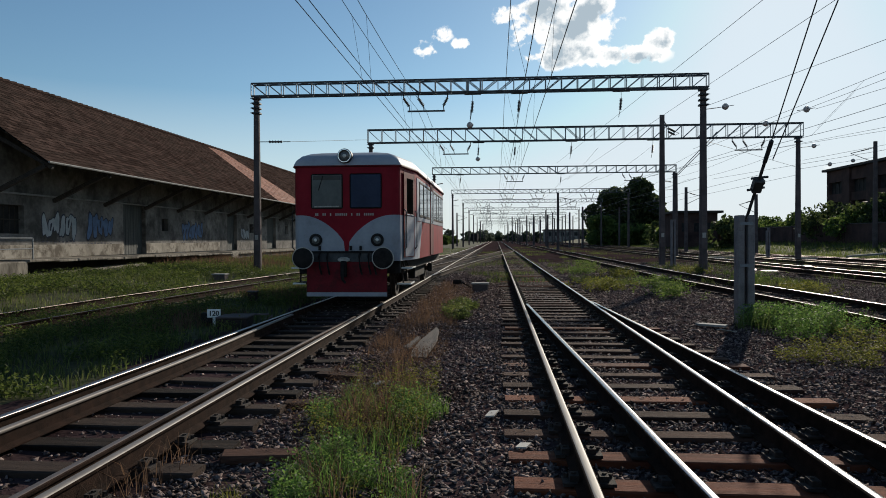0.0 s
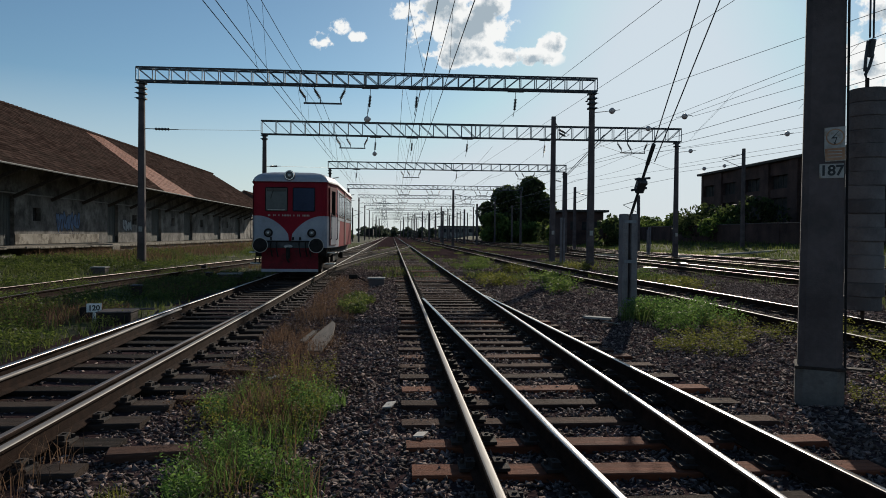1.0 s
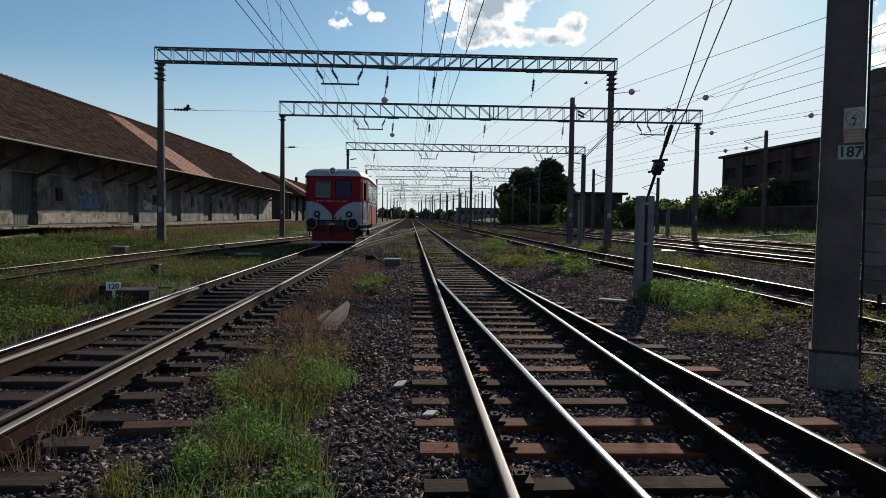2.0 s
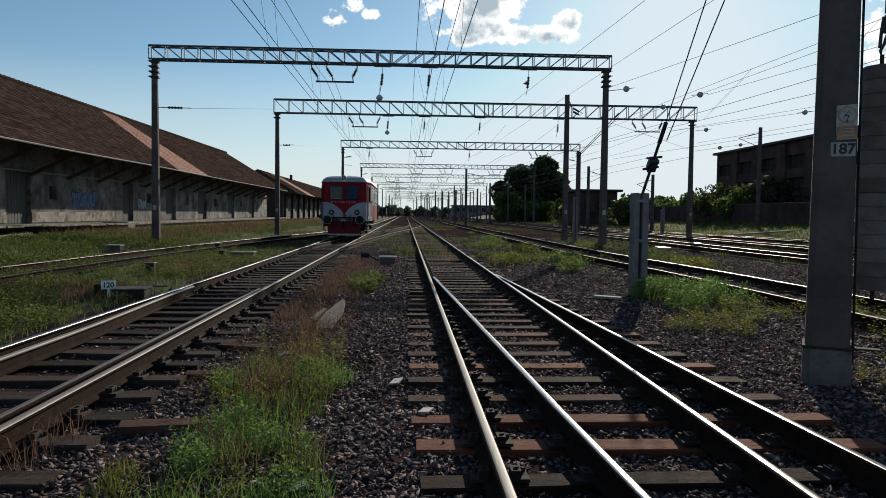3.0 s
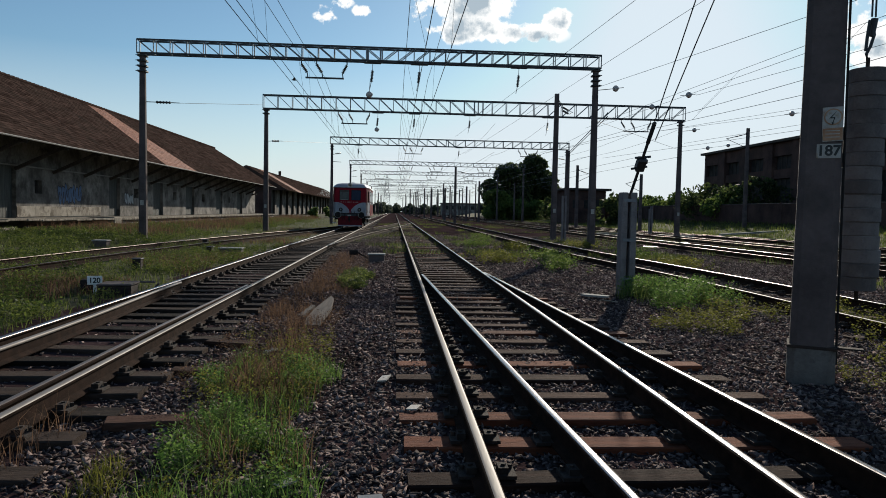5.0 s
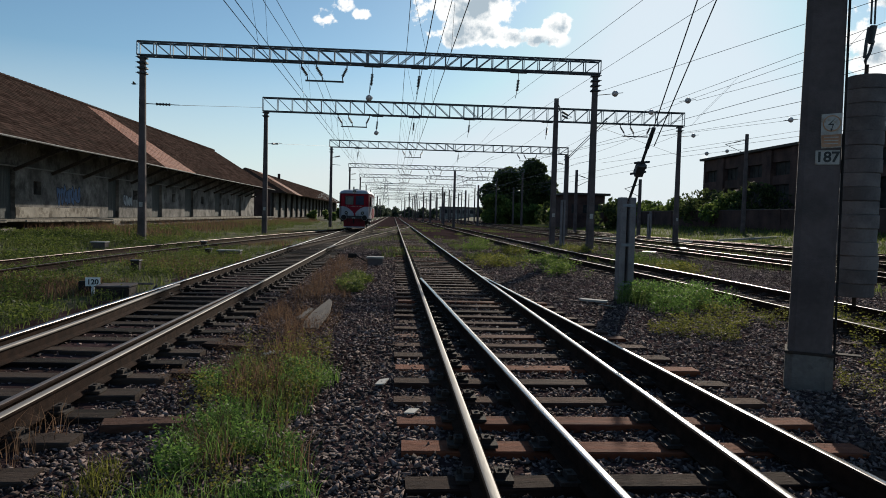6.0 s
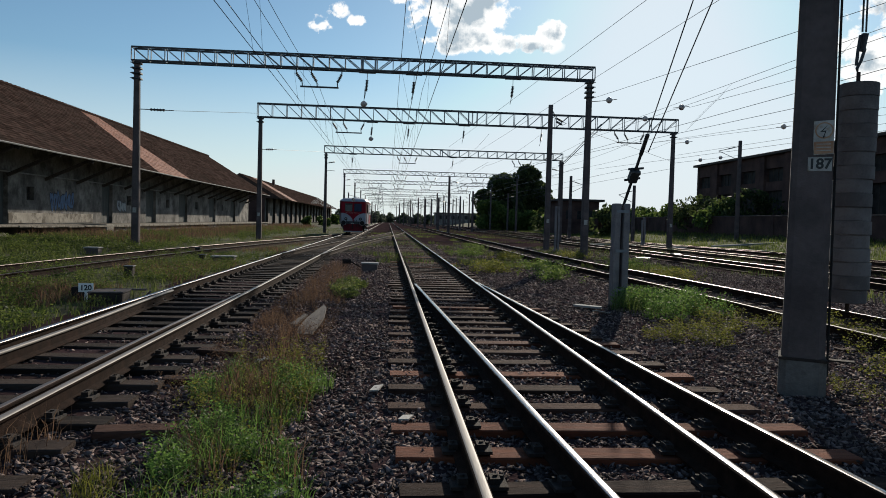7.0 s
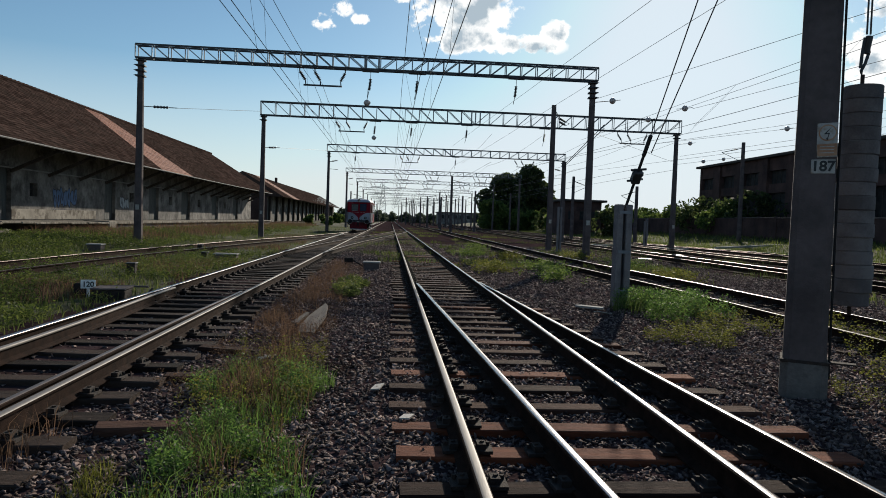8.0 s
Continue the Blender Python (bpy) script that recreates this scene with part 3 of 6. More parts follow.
def track(name, fx, y0, y1, label, top=M_RAILTOP, top_right=None, sleepers=(0, 60), pitch=0.62, red=0.0, sides=(-1, 1), wide=None, fasten=30, sink=0.0, ease=0.0):
    t = thing(name, label, "railway track", kind="structure")
    for s in sides:
        ob = new("rail", rail_mesh(fx, s * GAUGE / 2 - (ease if s < 0 else 0), y0, y1, (top_right or top) if s > 0 else top))
        ob.parent = t
    r = random.Random(name)
    fb = Build()
    y = sleepers[0]
    count = 0
    while y < sleepers[1] and count < 300:
        x = fx(y)
        dx = fx(y + 0.5) - fx(y - 0.5)
        is_red = any(abs(y - q) < 0.3 for q in (12.5, 9.05, 6.9, 5.2, 4.6)) or r.random() < 0.1 if red > 0.1 else r.random() < red
        me = r.choice(SLEEPER_RED_MESHES if is_red else SLEEPER_OIL_MESHES if name in ("left_track", "crossover_track") else SLEEPER_MESHES)
        ob = new("sleeper", me)
        ob.parent = t
        w = wide(y) if wide else 1.0
        shift = (wide(y) - 1) * 1.25 if wide else 0
        ob.matrix_basis = Matrix.LocRotScale((x + shift + r.uniform(-0.05, 0.05), y, -RAIL_H - 0.004 - sink + r.uniform(-0.008, 0.003)), Euler((0, r.uniform(-0.006, 0.006), -math.atan(dx) + r.uniform(-0.02, 0.02))), (w, r.uniform(0.88, 1.06), 1))
        if y < fasten:
            for s in sides:
                fastening(fb, x + s * GAUGE / 2, y, dx)
        y += pitch * r.uniform(0.95, 1.05)
        count += 1
    if fb.v:
        part("rail_fastenings", fb, M_IRON, t)["kind"] = "stuff"
    return t


def build_tracks():
    wide = lambda y: 1.0 + 0.30 * max(0, min(1, (15.5 - y) / 9)) * 1.0
    track("main_track", x_main, -40, 420, "straight railway track with polished rails on weathered wooden sleepers", M_RAILCREAM, M_RAILTOP, red=0.28, sleepers=(-9, 110), wide=wide, ease=0.03)
    track("left_track", x_left, -40, 420, "railway track with worn rails on dark wooden sleepers", M_RAILSATIN, M_RAILCREAM, red=0.0, sleepers=(-9, 110))
    tb = thing("branch_track", "diverging turnout rails with polished heads beside the main track", "railway track", kind="structure")
    for s in (-1, 1):
        ob = new("rail", rail_mesh(x_branch, s * GAUGE / 2 + (0.0 if s < 0 else 0.012), -40, 15.6 if s < 0 else 16.2, M_RAILTOP))
        ob.parent = tb
    fb = Build()
    for i in range(36):
        y = -6.5 + i * 0.62
        for s in (-1, 1):
            fastening(fb, x_branch(y) + s * GAUGE / 2, y, -0.046)
    part("rail_fastenings", fb, M_IRON, tb)["kind"] = "stuff"
    track("crossover_track", x_cross, 27.5, 86, "crossover rails linking two tracks", M_RAILDULL, sleepers=(33, 80), fasten=0)
    track("verge_track", x_verge, -20, 76, "railway track half sunk in grass", M_RAILDULL, M_RAILDULL, sleepers=(8, 70), sink=0.055, fasten=0)
    track("side_track", x_side, -10, 420, "lightly rusted railway track among weeds", M_RAILCREAM, M_RAILSATIN, sleepers=(6, 60), sink=0.035, fasten=20)
    track("yard_track", x_yard_a, -10, 420, "polished railway track in a wide yard", M_RAILDULL, M_RAILSATIN, sleepers=(14, 80), fasten=0)
    track("yard_track", x_yard_b, -10, 300, "polished railway track in a wide yard", M_RAILDULL, sleepers=(18, 80), fasten=0)
    track("yard_track", x_yard_c, 0, 300, "railway track at the grassy edge of the yard", M_RAILDULL, sleepers=(22, 80), fasten=0)
    # blade rails lying against the left track's rails
    tb = thing("switch_blades", "worn switch blade rails against the stock rails", "railway track", kind="structure")
    for off, y0, y1 in ((-GAUGE / 2 + 0.27, -12, 13.4), (GAUGE / 2 - 0.155, -12, 13.0)):
        close = 0.17 if off < 0 else -0.07
        ob = new("blade_rail", rail_mesh(lambda y, o=off, c=close: x_left(y) + o - c * smooth(8, 13.4, y), 0, y0, y1, M_RAILCREAM if off < 0 else M_RAILDULL))
        ob.location.z = -0.006
        ob.parent = tb


build_tracks()


# ---------------------------------------------------------------- overhead line
def mast_build(h, base=-0.6, w0=0.36, w1=0.24):
    b = Build()
    pts = []
    for z, w in ((base, w0), (h, w1)):
        c = w * 0.16
        hw = w / 2
        pts += [(-hw + c, -hw, z), (hw - c, -hw, z), (hw, -hw + c, z), (hw, hw - c, z), (hw - c, hw, z), (-hw + c, hw, z), (-hw, hw - c, z), (-hw, -hw + c, z)]
    b.add(pts, [(i, (i + 1) % 8, 8 + (i + 1) % 8, 8 + i) for i in range(8)] + [tuple(range(7, -1, -1)), tuple(range(8, 16))])
    return b


def insulator(b, a, c, r=0.082, n=6):
    """A string of glazed discs from a to c."""
    a, c = Vector(a), Vector(c)
    d = c - a
    m = Matrix.Translation(a) @ d.to_track_quat("Z", "Y").to_matrix().to_4x4()
    ln = d.length
    prof = [(0.012, 0)]
    for i in range(n):
        z = ln * (i + 0.5) / n
        prof += [(0.042, z - ln * 0.32 / n), (r, z - ln * 0.08 / n), (r * 0.9, z + ln * 0.15 / n), (0.042, z + ln * 0.25 / n)]
    prof.append((0.012, ln))
    b.lathe(prof, m, 8)


def gantry(y, xl, xr, top, near, masts, hangers, depth=0.62, panel=1.02):
    g = thing("catenary_gantry", "grey steel lattice gantry beam on tall dark concrete masts" if near else "distant grey lattice gantry across the tracks", "gantry", pose(0, y, 0), "gantries over the tracks")
    w = 0.42
    corners = [(sy * w / 2, z) for sy in (-1, 1) for z in (top, top - depth)]
    for sy, z in corners:
        part("chord", Build().beam((xl, sy, z), (xr, sy, z), 0.07, 0.075), M_DARKSTEEL, g, "dark angle-iron chord")
    n = max(6, int((xr - xl) / panel))
    step = (xr - xl) / n
    far = Build()
    for i in range(n + 1):
        x = xl + i * step
        for sy in (-1, 1):
            bars = [((x, sy * w / 2, top), (x, sy * w / 2, top - depth))]
            if i < n:
                a, c = (top, top - depth) if (i < n / 2) else (top - depth, top)
                bars.append(((x, sy * w / 2, a), (x + step, sy * w / 2, c)))
            for p, q in bars:
                if near:
                    part("brace", Build().beam(p, q, 0.04, 0.04, (0, 1, 0)), M_STEEL, g)
                else:
                    far.beam(p, q, 0.05, 0.05, (0, 1, 0))
        for z in (top, top - depth):
            far.beam((x, -w / 2, z), (x, w / 2, z), 0.035, 0.035)
            if i < n:
                far.beam((x, -w / 2, z), (x + step, w / 2, z), 0.03, 0.03)
    mid = (xl + xr) / 2
    for dx in (-0.3, 0.3):
        far.box((mid + dx, -w / 2 - 0.012, top - depth / 2), (0.09, 0.02, depth))
    part("cross_bracing", far, M_STEEL, g)
    for x in masts:
        m = part("mast", mast_build(top - depth - 0.02 if near else top - depth), M_CONCRETE, g, "dark weathered concrete mast", at=pose(x, 0, 0))
        if near:
            for k in range(4 if y < 40 else 2):
                part("clamp", Build().box((x, 0, top - depth - 0.10 - 0.24 * k), (0.40, 0.40, 0.08), cham=0.012).rod((x - 0.26, -0.195, top - depth - 0.10 - 0.24 * k), (x + 0.26, -0.195, top - depth - 0.10 - 0.24 * k), 0.018), M_DARKSTEEL, g)
            part("number_plate", Build().box((x, -0.19, 1.55), (0.17, 0.012, 0.24)), M_PAPER, g, "small pale plate")
    lo = top - depth
    if not near and y < 190:
        for k, x in enumerate(masts):
            s = 1 if k == 0 else -1
            part("bracket_arm", Build().rod((x, 0, lo - 1.15), (x + s * 0.75, 0, lo - 1.0), 0.03, n=5), M_DARKSTEEL, g)
            part("bracket_arm", Build().rod((x, 0, lo - 1.9), (x + s * 1.0, 0, lo - 1.95), 0.025, n=5), M_DARKSTEEL, g)
            b = Build()
            insulator(b, (x + s * 0.35, 0, lo - 1.08), (x + s * 0.95, 0, lo - 0.96), 0.10, 5)
            part("insulator", b, M_CERAMIC, g, smooth=True)
            for dz in (0.25, 0.55):
                part("clamp", Build().box((x, 0, lo - dz), (0.42, 0.42, 0.09), cham=0.01), M_DARKSTEEL, g)
    for kind, x in hangers:
        if kind == "v":      # two insulator strings to a short bar, and a stay
            for top_end, low_end in (((x - 0.70, 0, lo - 0.22), (x - 0.42, 0, lo - 0.62)), ((x + 0.02, 0, lo - 0.22), (x + 0.28, 0, lo - 0.62)), ((x + 1.46, 0, lo - 0.22), (x + 1.25, 0, lo - 0.62))):
                part("drop_rod", Build().rod((top_end[0], 0, lo), top_end, 0.03, n=5), M_DARKSTEEL, g)
                part("drop_rod", Build().rod(low_end, (low_end[0] + 0.03, 0, lo - 0.86), 0.026, n=5), M_DARKSTEEL, g)
                b = Build()
                insulator(b, top_end, low_end, 0.088)
                part("insulator", b, M_CERAMIC, g, smooth=True)
            part("hanger_bar", Build().beam((x - 0.5, 0, lo - 0.86), (x + 1.32, 0, lo - 0.86), 0.075, 0.075), M_DARKSTEEL, g)
        else:
            b = Build()
            insulator(b, (x, 0, lo - 0.42), (x - 0.05, 0, lo - 0.98), 0.078, 8)
            part("insulator", b, M_CERAMIC, g, smooth=True)
            part("hanger_bar", Build().beam((x - 0.4, 0, lo - 0.08), (x + 0.4, 0, lo - 0.08), 0.06, 0.07), M_DARKSTEEL, g)
            part("drop_rod", Build().rod((x, 0, lo - 0.1), (x, 0, lo - 0.44), 0.014), M_DARKSTEEL, g)
            part("drop_rod", Build().rod((x - 0.05, 0, lo - 0.96), (x - 0.12, 0, lo - 1.32), 0.014), M_DARKSTEEL, g)
    return g


def build_gantries():
    gantry(34.2, -12.1, 9.95, 9.15, True, (-11.9, 9.75), [("v", -3.84), ("s", -1.16), ("s", 1.09), ("s", 5.93)], 0.62, 0.74)
    gantry(49.6, -9.15, 20.72, 9.2, True, (-8.95, 20.47), [("v", -3.3), ("s", -1.27), ("s", 1.29), ("s", 5.2), ("s", 10.77), ("v", 16.8)], 0.92, 0.98)
    gantry(77.5, -7.1, 19.3, 9.3, False, (-6.9, 19.1), [("v", 1.55), ("s", -4.0), ("s", 7.0), ("v", 14.3)], 0.75)
    gantry(113, -7.3, 21.0, 9.3, False, (-7.1, 20.8), [("v", 1.3), ("v", 6.1), ("v", 13.9)])
    gantry(142, -7.0, 21.0, 9.3, False, (-6.8, 20.8), [("v", -3.5), ("v", 1.6), ("v", 7.0), ("v", 14.5)])
    for i, y in enumerate((180, 215, 255, 300, 350)):
        gantry(y, -7.3, 21.0, 9.3, False, (-7.1, 20.8), [("v", -3.5), ("v", 1.6), ("v", 7.0), ("v", 14.5)])


build_gantries()


def wire(pts, r, label="thin overhead catenary wire"):
    return tagged(part("overhead_wire", Build().tube(pts, r, 4), M_WIRE), label, "wire", "overhead wires")


def catenary(x0, ys, top, low, xs=None):
    """Messenger wire that sags from support to support, contact wire, droppers."""
    a, c, drop = [], [], []
    for i in range(len(ys) - 1):
        y0, y1 = ys[i], ys[i + 1]
        xa, xb = (xs[i], xs[i + 1]) if xs else (x0, x0)
        for k in range(10):
            t = k / 10
            y = y0 + (y1 - y0) * t
            sag = 4 * t * (1 - t) * 0.35
            x = xa + (xb - xa) * t
            a.append((x, y, top - sag))
            c.append((x, y, low))
            if k in (2, 5, 8):
                drop.append(((x, y, top - sag), (x, y, low)))
    return a, c, drop


def build_wires():
    sup = [-30, 3, 34.2, 49.6, 77.5, 113, 142, 180, 215, 255, 300, 350]
    for xm, xc in ((-3.85, -3.58), (-3.46, -3.34), (0.35, 0.75), (1.5, 1.42)):
        a, c, drop = catenary(0, sup, 7.75, 5.7)
        a = [(xm, y, z) for x, y, z in a]
        c = [(xc, y, z) for x, y, z in c]
        wire(a, 0.010)
        wire(c, 0.011, "thin overhead contact wire")
        b = Build()
        for p, q in drop:
            b.rod((xm, p[1], p[2]), (xc, q[1], q[2]), 0.005, n=3)
        tagged(part("dropper_wires", b, M_WIRE), "thin vertical dropper wires between overhead wires", "wire", kind="stuff")

    for x in (7.0, 10.6, 14.3, 17.85, 20.5):
        a, c, drop = catenary(x, sup[3:], 7.7, 5.7)
        wire(a, 0.010)
        wire(c, 0.011, "thin overhead contact wire")

    def straight(p, q, ahead, behind, sag=0.0, r=0.010):
        p, q = Vector(p), Vector(q)
        d = (q - p)
        a, e = p - d * ahead, q + d * behind
        wire([a.lerp(e, k / 12) - Vector((0, 0, 4 * sag * (k / 12) * (1 - k / 12))) for k in range(13)], r)
    for p, q, ahead, behind in (
            ((6.5, 26.7, 7.6), (6.9, 18.8, 7.6), 4.0, 2.2), ((8.4, 34.1, 7.6), (8.8, 18.5, 7.6), 2.6, 1.2),
            ((9.97, 34.2, 7.69), (12.4, 22.96, 7.69), 0, 2.2),
            ((14.2, 34.7, 7.6), (14.6, 24.5, 7.6), 1.5, 2.4), ((14.85, 35.4, 7.6), (15.28, 25.7, 7.6), 1.5, 2.4), ((15.3, 35.2, 7.6), (16.5, 27.8, 7.6), 0, 2.6),
            ((12.1, 28.6, 5.7), (12.6, 21.1, 5.7), 2.8, 2.0), ((13.1, 31.0, 5.7), (14.1, 23.8, 5.7), 2.6, 2.0),
            ((19.2, 50.5, 7.6), (22.7, 38.3, 7.6), 0, 1.6), ((19.2, 50.5, 7.6), (23.7, 39.9, 7.6), 0, 1.6),
            ((20.78, 49.6, 6.67), (22.67, 38.12, 6.67), 0, 1.8), ((17.74, 49.6, 5.94), (20.73, 34.83, 5.94), 0.4, 1.6)):
        straight(p, q, ahead, behind, 0.0, 0.009)
    b = Build()
    for x, y, z in ((14.45, 29.0, 7.6), (14.75, 21.5, 7.6), (15.1, 31.0, 7.6), (15.4, 23.0, 7.6)):
        b.rod((x, y, z), (x - 1.9, y - 0.3, 5.72), 0.005, n=4)
    tagged(part("dropper_wires", b, M_WIRE), "thin slanting dropper wires over the yard", "wire", kind="stuff")
    straight((-10.7, 35.4, 6.45), (-9.15, 49.4, 8.5), 0, 0)
    straight((-8.2, 51.5, 6.25), (-7.0, 77.3, 8.6), 0, 0)
    for p, q in (((-11.8, 34.2, 6.30), (-10.6, 35.5, 6.47)), ((-8.85, 49.6, 6.05), (-8.15, 51.6, 6.27))):
        ob = part("stay_insulator", Build().rod(p, q, 0.02, n=6), M_DARKSTEEL)
        b = Build()
        insulator(b, Vector(p).lerp(Vector(q), 0.3), Vector(p).lerp(Vector(q), 0.75), 0.07, 5)
        part("ribs", b, M_CERAMIC, ob, smooth=True)
        tagged(ob, "dark ribbed insulator on a mast stay", "insulator", "mast stays")
    straight((9.9, 34.2, 6.0), (20.4, 49.6, 6.2), 0, 0)
    straight((20.5, 49.6, 6.07), (31.9, 62.0, 8.18), 0, 0)


build_wires()


# ---------------------------------------------------------------- rail car
def build_railcar():
    car = thing("rail_car", "red and light grey diesel rail car with round buffers", "rail car")
    L = 11.4

    def outline(inset=0.0, n=5):
        """Plan of the body from the front's middle round to the back."""
        pts = []
        half = [(0.0, 0.0), (1.02, 0.0)]
        for i in range(n + 1):
            a = math.pi / 2 * i / n
            half.append((1.02 + 0.17 * math.sin(a), 0.17 - 0.17 * math.cos(a)))
        half += [(1.19 + 0.17, 1.35), (1.38, 1.6)]
        back = [(x, L - y) for x, y in reversed(half)]
        side = half[1:] + back[:-1]
        full = side + [(-x, y) for x, y in reversed(side)]
        cx, cy = 0, L / 2
        return [(x - inset * (1 if x > 0 else -1), y + inset * (1 if y < cy else -1)) for x, y in full]

    def shell(name, zs, mat, insets, label="", caps=True):
        rings = [[(x, y, z) for x, y in outline(i)] for z, i in zip(zs, insets)]
        n = len(rings[0])
        b = Build()
        v = [p for r in rings for p in r]
        f = [(k * n + j, k * n + (j + 1) % n, (k + 1) * n + (j + 1) % n, (k + 1) * n + j) for k in range(len(zs) - 1) for j in range(n)]
        if caps:
            f += [tuple(range(n - 1, -1, -1)), tuple((len(zs) - 1) * n + j for j in range(n))]
        b.add(v, f)
        return part(name, b, mat, car, label, smooth=True)

    shell("body", [0.95, 3.06], M_RED, [0, 0], "faded red body")
    shell("roof", [3.061, 3.10, 3.20, 3.30, 3.37, 3.41, 3.43], M_CARROOF, [-0.025, -0.025, 0.02, 0.12, 0.28, 0.5, 0.78], "silver-grey domed roof")
    part("rain_gutter", Build().tube([(x * 1.0, y, 3.055) for x, y in outline(-0.03)] + [(outline(-0.03)[0][0], outline(-0.03)[0][1], 3.055)], 0.018, 5), M_REDDIRTY, car)

    # light grey wings of the front, meeting in a point below
    def wing_curve(x):
        u = min(1, max(0, x / 1.03))
        return 1.19 + 0.78 * (0.6 * math.sqrt(1 - (1 - u) ** 2) + 0.4 * math.sin(math.pi / 2 * u))

    for s in (-1, 1):
        pts = [(s * 1.03 * i / 16, -0.006, wing_curve(1.03 * i / 16)) for i in range(1, 17)]
        pts += [(s * 1.03, -0.006, 0.952), (s * 0.02, -0.006, 0.952)]
        part("front_wing", Build().slab(pts, (0, 0.008, 0)), M_GREY, car, "light grey wing panel")
        # the same band carried round the corner and along the side
        o = [(x, y) for x, y in outline(-0.005) if x > 0]
        o = [(1.03, -0.005)] + [p for p in o if p[0] > 1.04 and p[1] < 1.6]
        b = Build()
        n = len(o)
        v = [(s * x, y, 0.952) for x, y in o] + [(s * x, y, 1.97) for x, y in o]
        b.add(v, [(i, i + 1, n + i + 1, n + i) for i in range(n - 1)])
        b.add([(s * (x - 0.01), y + 0.01, z) for x, y, z in [(abs(p[0]), p[1], p[2]) for p in v]], [(i, i + 1, n + i + 1, n + i) for i in range(n - 1)])
        part("corner_panel", b, M_GREY, car, "light grey corner panel")
        part("side_band", Build().box((s * 1.384, L / 2, 2.40), (0.02, L - 3.2, 1.05), cham=0.006), M_GREY, car, "light grey window band")
        part("side_band_lower", Build().slab([(s * 1.376, 1.6, 0.955), (s * 1.376, 2.1, 0.955), (s * 1.376, 2.75, 1.86), (s * 1.376, 1.6, 1.86)], (s * 0.014, 0, 0)), M_GREY, car, "light grey lower panel")
        # cab door, slightly recessed, beside the corner
        door = part("cab_door", Build().slab([(s * 1.235, 0.32, 1.02), (s * 1.362, 1.22, 1.02), (s * 1.362, 1.22, 2.95), (s * 1.235, 0.32, 2.95)], (s * 0.012, -0.002, 0)), M_REDDIRTY, car, "dark red cab door")
        # no hole here: a black slab imitates the dark inside the door window
        part("dark_window_fill", Build().slab([(s * 1.264, 0.50, 2.02), (s * 1.350, 1.06, 2.02), (s * 1.350, 1.06, 2.82), (s * 1.264, 0.50, 2.82)], (s * 0.008, -0.001, 0)), M_VOID, door, "lowered window, filled black for the unlit cab")
        part("handle", Build().rod((s * 1.275, 0.42, 1.99), (s * 1.37, 1.08, 1.99), 0.014, n=6), M_CHROME, door, "bright steel handle")
        part("lower_panel", Build().slab([(s * 1.258, 0.40, 1.04), (s * 1.363, 1.15, 1.04), (s * 1.363, 1.15, 1.96), (s * 1.258, 0.40, 1.96)], (s * 0.008, -0.001, 0)), M_GREY, door, "light grey door panel")
        for yy in (0.28, 1.28):
            xx = 1.21 + (1.36 - 1.21) * yy / 1.28 + 0.06
            part("grab_rail", Build().tube([(s * (xx - 0.05), yy, 1.2), (s * xx, yy, 1.25), (s * xx, yy, 2.05), (s * (xx - 0.05), yy, 2.1)], 0.016, 6), M_DARKSTEEL, car)
        for z, d in ((0.78, 1.33), (0.42, 1.30)):
            st = part("step", Build().box((s * d * 0.93, 0.85, z), (0.30, 0.75, 0.03), cham=0.006).beam((s * d * 0.92, 0.5, z), (s * 1.15, 0.5, 0.98), 0.03, 0.03).beam((s * d * 0.92, 1.2, z), (s * 1.15, 1.2, 0.98), 0.03, 0.03), M_IRON, car, "iron step with a white edge")
            part("edge_strip", Build().box((s * (d * 0.93 + 0.152), 0.85, z), (0.008, 0.75, 0.035)).box((s * d * 0.93, 0.472, z), (0.30, 0.006, 0.035)), M_WHITE, st, "white painted edge")
        # side windows
        y = 2.1
        for i in range(8):
            if i in (3,):
                dr = part("passenger_door", Build().box((s * 1.392, y + 0.5, 2.0), (0.03, 0.95, 2.05), cham=0.008), M_REDDIRTY, car, "dark red folding door")
                for dy in (-0.23, 0.23):
                    part("pane", Build().box((s * 1.41, y + 0.5 + dy, 2.35), (0.008, 0.36, 0.95)), M_DARKGLASS, dr)
                y += 1.08
                continue
            w = part("side_window", Build().box((s * 1.397, y + 0.36, 2.42), (0.018, 0.78, 0.88), cham=0.006), M_BLACK, car, "dark window frame")
            part("pane", Build().box((s * 1.405, y + 0.36, 2.42), (0.012, 0.66, 0.76)), M_SIDEGLASS, w)
            y += 0.93
        # front windows
        fw = part("front_window", Build().box((s * 0.435, -0.006, 2.50), (0.715, 0.03, 0.775), cham=0.03), M_BLACK, car, "black rubber window seal")
        part("pane", Build().box((s * 0.435, -0.018, 2.50), (0.665, 0.016, 0.725), cham=0.007), M_CABVIEWPANE if s < 0 else M_BLUEPANE, fw, "windscreen pane coloured grey as the cab seen through it" if s < 0 else "dark blue windscreen pane")
        if s < 0:
            part("blind", Build().box((-0.435, -0.028, 2.16), (0.56, 0.004, 0.03)), M_PAPER, fw, "pale sill strip")
            part("shade_band", Build().box((-0.435, -0.028, 2.80), (0.62, 0.004, 0.10)), M_DARKGLASS, fw, "dark band along the top")
        if s < 0:
            part("wiper", Build().rod((-0.62, -0.036, 2.52), (-0.52, -0.036, 2.84), 0.009, n=5), M_BLACK, car)
        # headlights
        m = pose(s * 0.69, 0.01, 1.42, 90, 0, 0)
